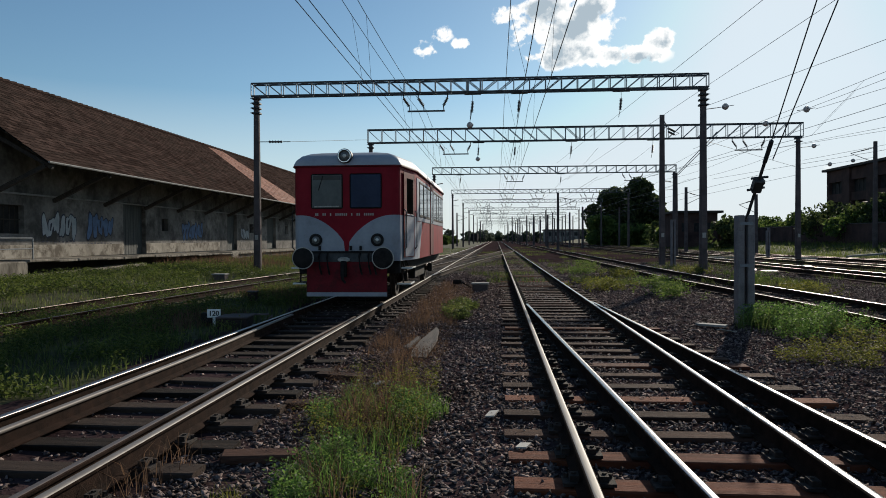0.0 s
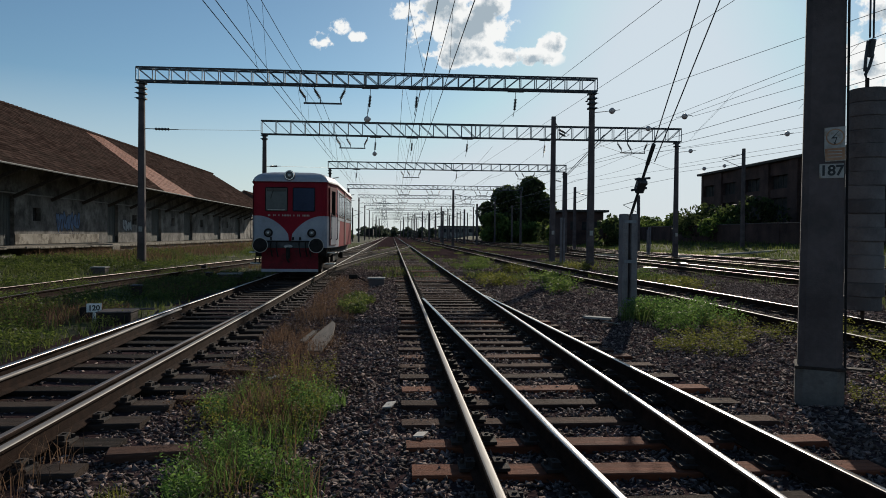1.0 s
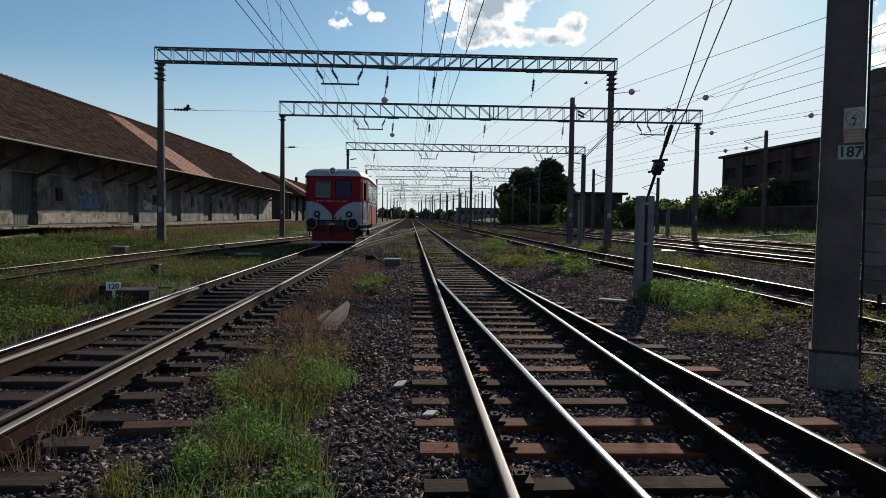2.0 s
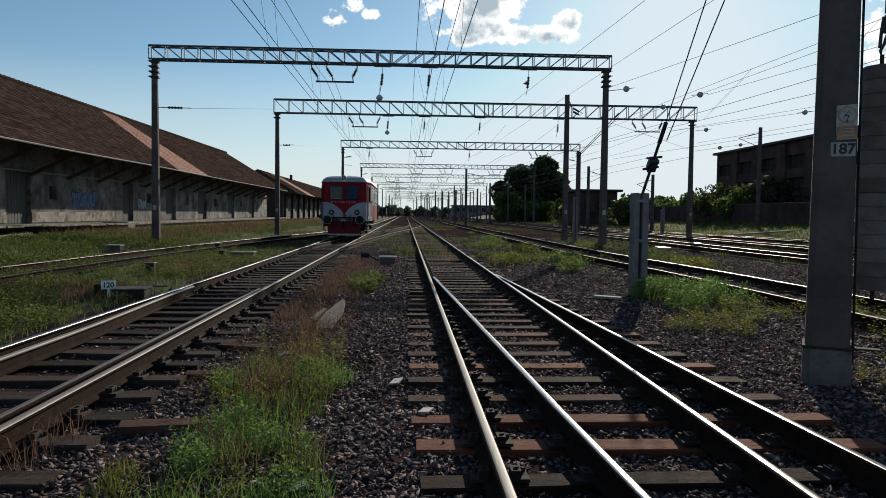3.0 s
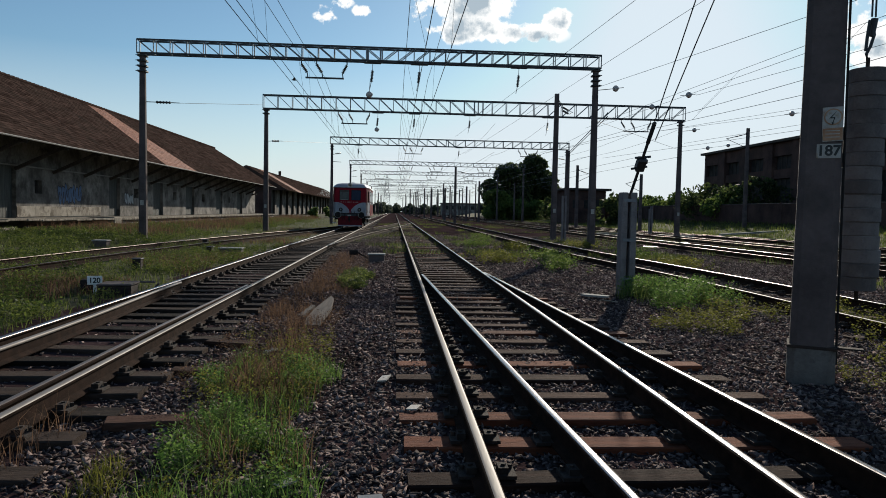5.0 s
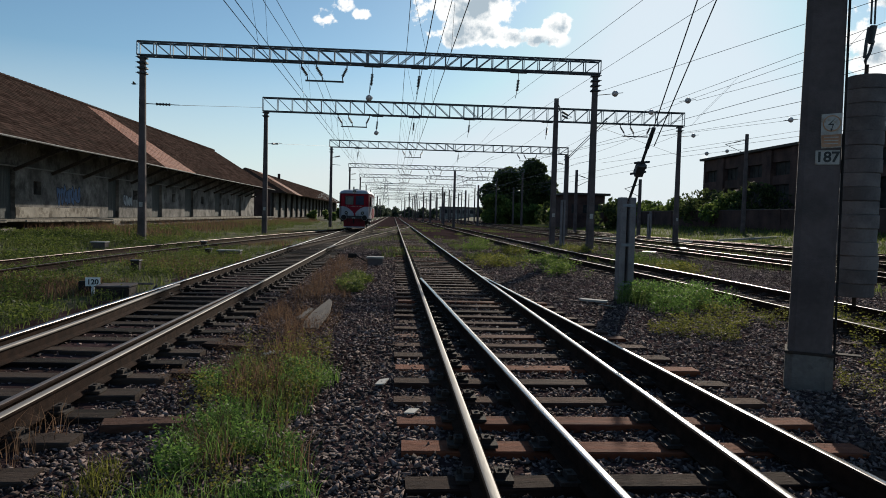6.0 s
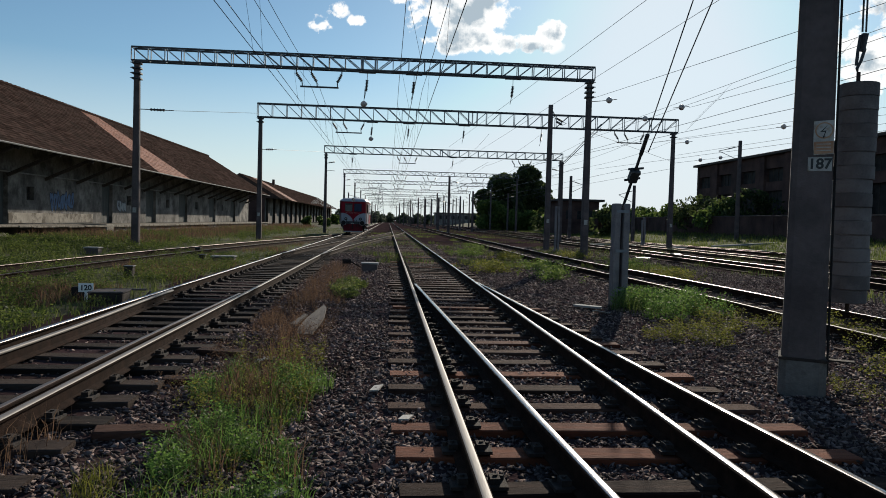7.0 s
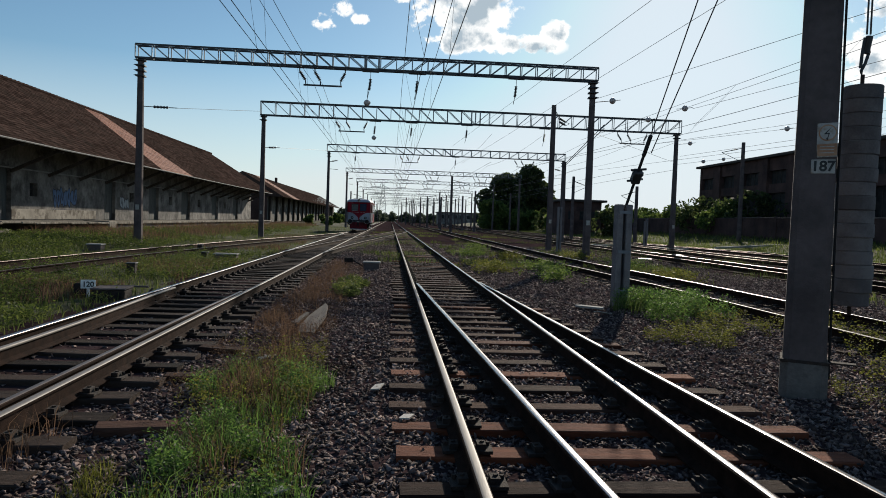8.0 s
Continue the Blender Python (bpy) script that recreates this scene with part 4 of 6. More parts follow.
        hl = part("headlight", Build().lathe([(0.142, -0.02), (0.142, 0.05), (0.122, 0.07), (0.095, 0.07), (0.088, 0.045)], m, 24), M_BLACK, car, "round headlight", smooth=True)
        part("lens", Build().lathe([(0.090, 0.048), (0.06, 0.060), (0.03, 0.066)], m, 20), M_DARKLENS, hl, smooth=True)
        part("bulb", Build().lathe([(0.036, 0.064), (0.03, 0.072), (0.012, 0.076)], m, 14), M_LENS, hl, "bright bulb reflector", smooth=True)
        # buffers
        m = pose(s * 0.875, 0.06, 1.03, 90, 0, 0)
        bu = part("buffer", Build().lathe([(0.14, 0.0), (0.14, 0.18), (0.10, 0.185), (0.10, 0.44), (0.20, 0.45), (0.232, 0.46), (0.235, 0.475), (0.20, 0.495), (0.10, 0.505)], m, 28), M_BLACK, car, "black round buffer with a pale rim", smooth=True)
        part("rim", Build().ring(m @ Matrix.Translation((0, 0, 0.474)), 0.228, 0.014), M_PAPER, bu, smooth=True)
    # writing: a line of plain bars in place of the running number
    x = -0.66
    bars = part("running_number", Build().box((-0.685, -0.008, 1.985), (0.028, 0.006, 0.055)), M_PAPER, car, "pale running number on the front")
    for count in (1, 2, 1, 6, 1, 2, 5):
        for k in range(count):
            part("bar", Build().box((x + 0.014, -0.008, 1.985), (0.026, 0.006, 0.055)), M_PAPER, bars)
            x += 0.0465
        x += 0.075
    # roof headlight
    m = pose(-0.02, -0.0, 3.27, 90, 0, 0) @ Matrix.Diagonal((0.93, 0.93, 1, 1))
    hl = part("roof_headlight", Build().lathe([(0.10, -0.35), (0.15, -0.25), (0.17, -0.05), (0.175, 0.08), (0.16, 0.10), (0.135, 0.10), (0.13, 0.07)], m, 24), M_DARKSTEEL, car, "round headlight in the roof edge", smooth=True)
    part("lens", Build().lathe([(0.13, 0.06), (0.09, 0.085), (0.03, 0.092)], m, 20), M_DARKLENS, hl, smooth=True)
    part("lamp_ring", Build().ring(m @ Matrix.Translation((0, 0, 0.10)), 0.146, 0.014, 24), M_CHROME, hl, "worn chrome ring", smooth=True)
    part("bulb", Build().lathe([(0.05, 0.088), (0.035, 0.098), (0.012, 0.102)], m, 14), M_LENS, hl, "bright bulb reflector", smooth=True)
    # apron under the front beam
    sk = part("front_apron", Build().slab([(-0.90, -0.02, 0.17), (0.90, -0.02, 0.17), (0.90, -0.02, 1.17), (-0.90, -0.02, 1.17)], (0, 0.03, 0)), M_REDDIRTY, car, "grimy red front apron")
    part("white_stripe", Build().box((0, -0.024, 0.215), (1.80, 0.012, 0.09)), M_GREY, sk, "pale stripe along the lower edge")
    part("buffer_beam", Build().box((0, -0.026, 1.045), (1.78, 0.02, 0.22), cham=0.006), M_DARKSTEEL, sk, "dark dirty buffer beam")
    part("apron_lip", Build().box((0, -0.035, 1.15), (1.62, 0.05, 0.05), cham=0.01), M_BLACK, sk)
    part("coupling", Build().box((-0.05, -0.10, 0.78), (0.12, 0.16, 0.36), cham=0.02).rod((-0.05, -0.18, 0.95), (-0.05, -0.22, 0.55), 0.035).rod((-0.05, -0.2, 0.55), (0.0, -0.16, 0.48), 0.03), M_BLACK, car, "black draw hook and link")
    part("hose_coupling", Build().lathe([(0.13, 0.0), (0.14, 0.03), (0.10, 0.06), (0.05, 0.05)], pose(-0.05, -0.05, 0.985, 90, 0, 0) @ Matrix.Diagonal((1, 0.42, 1, 1)), 20), M_PAPER, car, "pale oval fitting")
    for x in (-0.6, -0.42, 0.3, 0.5, 0.62):
        part("brake_hose", Build().tube([(x, -0.03, 1.12), (x, -0.12, 1.05), (x + 0.02, -0.14, 0.85), (x + 0.05, -0.08, 0.66)], 0.022, 6), M_BLACK, car)
    for x in (-0.6, 0.1, 0.32):
        part("lamp_bracket", Build().box((x, -0.04, 1.24), (0.05, 0.04, 0.10)), M_BLACK, car)
    # frame, axle boxes and wheels
    part("underframe", Build().box((0, L / 2, 0.80), (2.3, L - 0.5, 0.28), cham=0.02).box((0.7, L / 2, 0.52), (0.6, 2.6, 0.40), cham=0.03).box((-0.7, L / 2 - 0.4, 0.52), (0.6, 1.8, 0.40), cham=0.03), M_BLACK, car, "black underframe")
    for y in (2.3, L - 2.3):
        part("axle", Build().rod((-0.9, y, 0.42), (0.9, y, 0.42), 0.07, n=10), M_IRON, car)
        for s in (-1, 1):
            m = pose(s * 0.69, y, 0.42, 0, s * 90, 0)
            part("wheel", Build().lathe([(0.10, -0.02), (0.34, 0.0), (0.45, -0.03), (0.45, 0.0), (0.42, 0.01), (0.415, 0.10), (0.35, 0.10), (0.32, 0.05), (0.12, 0.06), (0.10, 0.10)], m, 28), M_IRON, car, "iron wheel", smooth=True)
            part("spring", Build().box((s * 0.98, y, 0.66), (0.09, 1.3, 0.10), cham=0.02).box((s * 0.98, y, 0.45), (0.16, 0.28, 0.28), cham=0.03), M_BLACK, car)
    for y in (3.6, 7.6):
        part("roof_vent", Build().lathe([(0.16, 0), (0.16, 0.08), (0.20, 0.10), (0.17, 0.16), (0.05, 0.18)], pose(0.0, y, 3.42), 16), M_CARROOF, car, smooth=True)
    return car


CAR = build_railcar()


# ---------------------------------------------------------------- warehouses
def tile_roof(y0, y1, eave, ridge, parent, strips, hip=0.0, name="roof", tile=(0.34, 0.34), canopy_from=None):
    """Roof slope of overlapping tile courses between eave (x, z) and ridge (x, z)."""
    ex, ez = eave
    rx, rz = ridge
    d = Vector((rx - ex, 0, rz - ez))
    ln = d.length
    u = d / ln
    nrm = Vector((-u.z, 0, u.x))
    if nrm.z < 0:
        nrm = -nrm
    rows = int(ln / tile[1])
    old, fresh = Build(), Build()
    for r in range(rows):
        s0, s1 = r * ln / rows, (r + 1) * ln / rows + 0.05
        ca, cb = s0 / ln, (r + 1) / rows
        lo = y0 if (canopy_from is None or ca > canopy_from[0]) else canopy_from[1]
        hi = y1 - hip * ca
        y = lo
        while y < hi - 0.01:
            # short runs of tiles, broken where the newer tiles begin
            e = min(hi, y + (random.uniform(0.3, 0.55) if y < 70 else random.uniform(0.7, 1.3)))
            is_new = False
            for a0, a1, b0, b1 in strips:
                a, b = a0 + (a1 - a0) * ca, b0 + (b1 - b0) * ca
                if y < a - 0.02 < e:
                    e = a
                elif y < b - 0.02 < e:
                    e = b
                if a - 0.05 <= y < b - 0.05:
                    is_new = True
            p0 = Vector((ex, 0, ez)) + u * s0 + nrm * 0.020
            p1 = Vector((ex, 0, ez)) + u * s1
            jit = random.uniform(-0.008, 0.008)
            bld = fresh if is_new else old
            a0, a1 = p0 + nrm * jit, p1 + nrm * jit
            q0 = Vector((ex, 0, ez)) + u * s0 - nrm * 0.01
            bld.add([(a0.x, y, a0.z), (a0.x, e, a0.z), (a1.x, e, a1.z), (a1.x, y, a1.z), (q0.x, y, q0.z), (q0.x, e, q0.z)], [(0, 1, 2, 3), (4, 5, 1, 0)])
            y = e
    part(name, old, M_ROOF, parent, "weathered dark brown tile roof")["kind"] = "stuff"
    if fresh.v:
        part("repaired_strip", fresh, M_ROOF_NEW, parent, "strip of newer orange tiles")["kind"] = "stuff"
    return u, nrm, ln


def graffiti(parent, y0, z0, w, h, colour, seed, x):
    """Plain bulging spray shapes, not letters."""
    r = random.Random(seed)
    n = max(3, int(w / 0.42))
    for i in range(n):
        cy, cz = y0 + w * (i + 0.5) / n, z0 + h / 2 + r.uniform(-0.1, 0.1)
        pts, pts2, core = [], [], []
        ph, lean, tall = r.uniform(0, 6), r.uniform(-0.28, 0.28), r.uniform(0.72, 1.12)
        for k in range(22):
            a = 2 * math.pi * k / 22
            ca, sa = math.cos(a), math.sin(a)
            rr = 1 / (abs(ca) ** 4 + abs(sa) ** 4) ** 0.25 * (1 + 0.12 * math.sin(2 * a + ph) + 0.16 * math.sin(3 * a - ph) + 0.07 * math.sin(5 * a + 2 * ph))
            yy, zz = ca * w / n * 0.52 * rr, sa * h * 0.48 * rr * tall
            pts.append((x, cy + yy + lean * zz, cz + zz))
            pts2.append((x + 0.004, cy + yy * 0.80 + lean * zz, cz + zz * 0.88))
            core.append((x + 0.008, cy + yy * 0.22 + lean * zz * 0.4, cz + zz * 0.40 + 0.12 * h * math.sin(ph)))
        if r.random() < 0.55:
            part("spray_core", Build().slab(core, (0.003, 0, 0)), M_SPRAY_DARK, parent)
        part("spray_outline", Build().slab(pts, (0.003, 0, 0)), M_SPRAY_DARK, parent)
        part("spray_fill", Build().slab(pts2, (0.003, 0, 0)), colour, parent)
    for i in range(int(w / 0.3)):
        yy = y0 + i * 0.3
        part("spray_bar", Build().box((x + 0.002, yy + 0.1, z0 - 0.22 + r.uniform(-0.03, 0.03)), (0.004, r.uniform(0.1, 0.2), r.uniform(0.03, 0.08))), M_SPRAY_DARK, parent)


def build_warehouse():
    W = thing("warehouse", "long old plaster goods warehouse with a brown tile roof", "warehouse")
    WX = -20.9
    EAVE, RIDGE = (-18.0, 4.62), (-25.0, 9.55)
    Y0, Y1 = 8.0, 108.0
    tile_roof(Y0, Y1, EAVE, RIDGE, W, [(57.0, 59.0, 65.3, 62.3)], hip=9.0, canopy_from=(0.36, 27.0), tile=(0.26, 0.26))
    b = Build()
    # back slope, hip and under-sheathing
    t = 0.07
    b.add([(-25, Y0, 9.52), (-25, Y1 - 9, 9.52), (-32, Y1, 4.6), (-32, Y0, 4.6)], [(0, 1, 2, 3)])
    b.add([(-25, Y1 - 9, 9.55), (-18, Y1, 4.62), (-32, Y1, 4.62)], [(0, 1, 2)])
    part("back_slope", b, M_ROOF, W)
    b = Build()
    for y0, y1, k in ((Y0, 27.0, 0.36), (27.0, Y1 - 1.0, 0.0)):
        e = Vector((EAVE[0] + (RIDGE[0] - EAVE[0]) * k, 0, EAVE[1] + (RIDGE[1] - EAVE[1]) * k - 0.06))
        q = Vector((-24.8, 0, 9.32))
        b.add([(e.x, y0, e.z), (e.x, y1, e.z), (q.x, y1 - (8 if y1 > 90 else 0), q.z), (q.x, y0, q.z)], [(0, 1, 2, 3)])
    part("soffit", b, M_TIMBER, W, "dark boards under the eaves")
    # ridge tiles
    for i in range(150):
        y = 20 + i * 0.53
        if y > Y1 - 9:
            break
        part("ridge_tile", Build().rod((-25, y, 9.55), (-25, y + 0.56, 9.59), 0.13, 0.15, n=7), M_ROOF, W)
    part("gutter", Build().tube([(-17.95, 27, 4.60), (-17.95, 40, 4.56), (-17.95, 52, 4.60), (-17.95, 70, 4.55), (-17.95, Y1, 4.58)], 0.05, 6), M_PALE_CONCRETE, W, "pale worn gutter")
    # wall in bays with real openings
    wall = part("wall", Build().box((WX - 0.25, (27.0 + Y1) / 2 - 10, 6.0), (0.5, Y1 - 7.0, 0.7)), M_PLASTER, W, "stained grey plaster wall")
    doors0 = [(37.9, 2.5), (53.1, 2.0), (62.5, 2.6), (72.0, 3.0), (84.0, 3.0), (95.0, 3.0)]
    wins = [(27.9, 1.75), (42.4, 0.9), (58.0, 1.0), (68, 1.0), (78, 1.0), (90, 1.0)]
    edges = sorted([(y, y + w, "door") for y, w in doors0] + [(y, y + w, "win") for y, w in wins])
    y = Y0
    z0, z1 = 0.60, 5.7
    for a, c, kind in edges + [(Y1 - 1.0, Y1 - 1.0, "end")]:
        if a > y:
            part("wall_bay", Build().box((WX - 0.25, (y + a) / 2, (z0 + z1) / 2), (0.5, a - y, z1 - z0)), M_PLASTER, W)
            if y < 51:
                # pale band painted where sun reaches below the canopy's shadow
                part("plinth", Build().box((WX + 0.01, (y + min(a, 51.5)) / 2, 0.95), (0.06, min(a, 51.5) - y, 0.60), cham=0.01), M_SUNLIT_PLINTH, W, "flaking plinth, coloured pale for the sunlight on it")
        if kind == "door":
            part("wall_bay", Build().box((WX - 0.25, (a + c) / 2, 4.65), (0.5, c - a, 2.1)), M_PLASTER, W)
            d = part("door", Build().box((WX - 0.28, (a + c) / 2, 2.1), (0.08, c - a, 3.0)), M_DOORWOOD, W, "dark grey-green sliding door")
            for k in range(int((c - a) / 0.3)):
                part("board", Build().box((WX - 0.23, a + 0.15 + k * 0.3, 2.1), (0.03, 0.27, 2.96)), M_DOORWOOD, d)
        if kind == "win":
            zb, zt = (1.75, 3.0) if c - a > 1.5 else (2.0, 2.78)
            part("wall_bay", Build().box((WX - 0.25, (a + c) / 2, (z0 + zb) / 2), (0.5, c - a, zb - z0)), M_PLASTER, W)
            part("wall_bay", Build().box((WX - 0.25, (a + c) / 2, (zt + z1) / 2), (0.5, c - a, z1 - zt)), M_PLASTER, W)
            if c < 51:
                part("plinth", Build().box((WX + 0.01, (a + c) / 2, 0.95), (0.06, c - a, 0.60), cham=0.01), M_SUNLIT_PLINTH, W)
            wn_ = part("window", Build().box((WX - 0.30, (a + c) / 2, (zb + zt) / 2), (0.05, c - a, zt - zb)), M_DIRTYGLASS, W, "dark barred window")
            for k in range(1, 5):
                part("bar", Build().box((WX - 0.2, a + (c - a) * k / 5, (zb + zt) / 2), (0.03, 0.03, zt - zb)), M_TIMBER, wn_)
            part("sill", Build().box((WX - 0.22, (a + c) / 2, (zb + zt) / 2), (0.03, c - a, 0.04)), M_TIMBER, wn_)
        y = c
    # canopy struts and wall plate
    part("wall_plate", Build().box((WX + 0.06, (27 + Y1) / 2, 3.50), (0.12, Y1 - 28, 0.07)), M_PALE_CONCRETE, W, "pale wall plate under the canopy")
    k = 27.4
    while k < Y1 - 2:
        part("strut", Build().beam((WX + 0.02, k, 3.3), (-18.35, k, 4.50), 0.16, 0.18), M_TIMBER, W)
        part("rafter", Build().beam((WX - 0.1, k, 6.05), (-18.05, k, 4.42), 0.12, 0.16), M_TIMBER, W)
        k += 4.3
    # graffiti
    graffiti(wall, 30.8, 1.6, 2.7, 1.15, M_SPRAY_PALE, 3, WX + 0.012)
    graffiti(wall, 34.4, 1.5, 2.4, 1.25, M_SPRAY_BLUE, 5, WX + 0.012)
    graffiti(wall, 45.2, 1.5, 3.3, 1.15, M_SPRAY_BLUE, 8, WX + 0.012)
    graffiti(wall, 56.0, 1.5, 1.8, 0.9, M_SPRAY_PALE, 9, WX + 0.012)
    # platform
    P = thing("loading_platform", "crumbling concrete loading platform along the warehouse", "platform")
    r = random.Random(12)
    y = 25.8
    while y < 47:
        ln = r.uniform(1.3, 2.6)
        part("deck_slab", Build().box((-19.45 + r.uniform(-0.06, 0.04), y + ln / 2, 0.64 - 0.006 * (y - 25) + r.uniform(-0.02, 0.01)), (2.9, ln - 0.03, 0.11), Matrix.Rotation(r.uniform(-0.012, 0.012), 3, "Y"), 0.025), M_PLATFORM, P, "worn concrete deck slab")
        y += ln
    # dark timber colour stands in for the shade under the deck
    part("retaining_wall", Build().box((-20.1, 36.5, 0.15), (1.4, 21.5, 0.85)), M_TIMBER, P, "undercut base, coloured dark for the shade below the deck")
    part("footing", Build().box((-18.6, 30.5, 0.0), (0.9, 9.5, 0.34), Matrix.Rotation(0.02, 3, "X"), 0.05), M_PLATFORM, P, "crumbling concrete footing")
    part("retaining_wall", Build().box((-19.5, 15.5, 0.15), (2.9, 20.6, 0.98), cham=0.04), M_PLATFORM, P, "streaked pale concrete front")
    part("deck_slab", Build().box((-19.45, 78, 0.50), (2.8, 61, 0.16), cham=0.03), M_PLATFORM, P)
    part("retaining_wall", Build().box((-19.3, 78, 0.1), (2.1, 61, 0.62)), M_PLASTER, P)
    part("end_block", Build().box((-18.9, 47.3, 0.28), (1.7, 1.2, 0.70), cham=0.06), M_PLATFORM, P)
    g = thing("hand_rail", "thin grey steel hand rail on the platform", "railing", pose(-18.2, 0, 0.62))
    for yy in (22.5, 24.4, 26.3):
        part("rail_post", Build().rod((0, yy, 0), (0, yy, 0.92), 0.025, n=6), M_STEEL, g)
    for z in (0.5, 0.92):
        part("rail_bar", Build().rod((0, 20, z), (0, 26.3, z), 0.022, n=6), M_STEEL, g)
    # second warehouse, farther on
    V = thing("warehouse", "farther long warehouse with a low brown tile roof", "warehouse")
    tile_roof(120.0, 260.0, (-18.0, 4.5), (-25.0, 8.6), V, [(133, 130, 141, 137)], hip=9.0)
    part("wall", Build().box((-21.0, 190, 2.8), (0.5, 139, 5.2)), M_PLASTER, V)
    part("back_slope", Build().add([(-25, 120, 8.6), (-25, 251, 8.6), (-32, 260, 4.5), (-32, 120, 4.5), (-18, 120, 4.5)], [(0, 1, 2, 3), (0, 3, 4)]), M_ROOF, V)
    for i in range(18):
        part("pier", Build().box((-20.6, 122 + i * 7.5, 2.5), (0.5, 1.6, 4.4)), M_TIMBER, V)
    part("chimney", Build().box((-24.2, 150, 8.6), (0.5, 0.5, 1.3), cham=0.04), M_BRICK, V)
    # gable of the farther building and end wall of the nearer one
    gable = [(-31.5, -0.3), (-20.8, -0.3), (-20.8, 5.9), (-25.0, 8.48), (-31.5, 4.7)]
    b = Build()
    b.add([(x, y, z) for y in (120.1, 120.5) for x, z in gable], [(0, 1, 2, 3, 4), (9, 8, 7, 6, 5)] + [(i, i + 5, (i + 1) % 5 + 5, (i + 1) % 5) for i in range(5)])
    part("gable_wall", b, M_BRICK, V, "dark gable wall")
    part("end_wall", Build().box((-26.2, Y1 - 1.3, 2.6), (10.4, 0.5, 6.0)), M_BRICK, W, "dark brick end wall")


build_warehouse()


# ---------------------------------------------------------------- brick works on the far side
def build_brickworks():
    B = thing("brick_building", "dark red brick works with tall window openings", "building")
    X0, YN, YF, H = 41.5, 30.0, 91.5, 9.98
    bays = 11
    step = (YF - YN) / bays
    for i in range(bays):
        y = YN + i * step
        part("pier", Build().box((X0 + 0.2, y + 0.9, H / 2 - 0.4), (0.8, 1.8, H)), M_BRICK, B)
        part("spandrel", Build().box((X0 + 0.3, y + step / 2 + 0.9, 0.6), (0.5, step - 1.8, 2.6)), M_BRICK, B)
        part("spandrel", Build().box((X0 + 0.3, y + step / 2 + 0.9, 6.2), (0.5, step - 1.8, 1.0)), M_BRICK, B)
        part("spandrel", Build().box((X0 + 0.3, y + step / 2 + 0.9, 9.05), (0.5, step - 1.8, 1.8)), M_BRICK, B)
        for z0, z1 in ((1.9, 5.7), (6.7, 8.15)):
            w = part("window", Build().box((X0 + 0.45, y + step / 2 + 0.9, (z0 + z1) / 2), (0.06, step - 1.8, z1 - z0)), M_DIRTYGLASS, B, "dark tall window")
            for k in range(1, 4):
                part("glazing_bar", Build().box((X0 + 0.4, y + 1.8 + (step - 1.8) * k / 4, (z0 + z1) / 2), (0.06, 0.09, z1 - z0)), M_TIMBER, w)
    part("end_wall", Build().box((X0 + 12, YF + 0.2, H / 2 - 0.4), (24, 0.5, H)), M_BRICK, B)
    part("roof_slab", Build().box((X0 + 11.8, (YN + YF) / 2, H - 0.25), (24.6, YF - YN + 1.6, 0.3), cham=0.04), M_TIMBER, B, "dark flat roof")
    # white panel in place of sky showing through an opening
    part("sky_panel", Build().box((X0 - 0.22, 66.6, 7.55), (0.05, 0.75, 1.0)), M_WHITE, B, "white panel for the sky seen through a window")


build_brickworks()


def build_boundary_wall():
    w = thing("boundary_wall", "long low dark brick wall with a coping behind the yard", "wall")
    y = 42.0
    while y < 128:
        z = ground_z(34.4, y + 3)
        part("wall_bay", Build().box((34.4, y + 2.9, z + 0.75), (0.3, 5.8, 2.1)), M_BRICK, w)
        part("coping", Build().box((34.4, y + 2.9, z + 1.84), (0.42, 5.8, 0.09), cham=0.02), M_CONCRETE, w)
        part("pier", Build().box((34.4, y + 5.9, z + 0.8), (0.42, 0.42, 2.3), cham=0.02), M_BRICK, w)
        y += 6.1


build_boundary_wall()


# ---------------------------------------------------------------- plants
def leaf_cloud(centres, radii, count, size, squash=0.8):
    """Small leaf quads spread in lumps about the given centres."""
    v, f = np.zeros((count * 4, 3), np.float32), np.arange(count * 4, dtype=np.int32).reshape(-1, 4)
    which = rng.integers(0, len(centres), count)
    c = np.asarray(centres)[which]
    rad = np.asarray(radii)[which]
    d = rng.normal(size=(count, 3))
    d /= np.linalg.norm(d, axis=1)[:, None]
    rr = rad * (0.55 + 0.45 * rng.random(count) ** 0.5)
    p = c + d * rr[:, None] * np.array([1, 1, squash])
    a = rng.normal(size=(count, 3))
    a /= np.linalg.norm(a, axis=1)[:, None]
    bb = np.cross(a, rng.normal(size=(count, 3)))
    bb /= np.linalg.norm(bb, axis=1)[:, None]
    s = size * (0.6 + 0.8 * rng.random(count))[:, None]
    v[0::4], v[1::4], v[2::4], v[3::4] = p - a * s, p + bb * s * 0.5, p + a * s, p - bb * s * 0.5
    return v, f


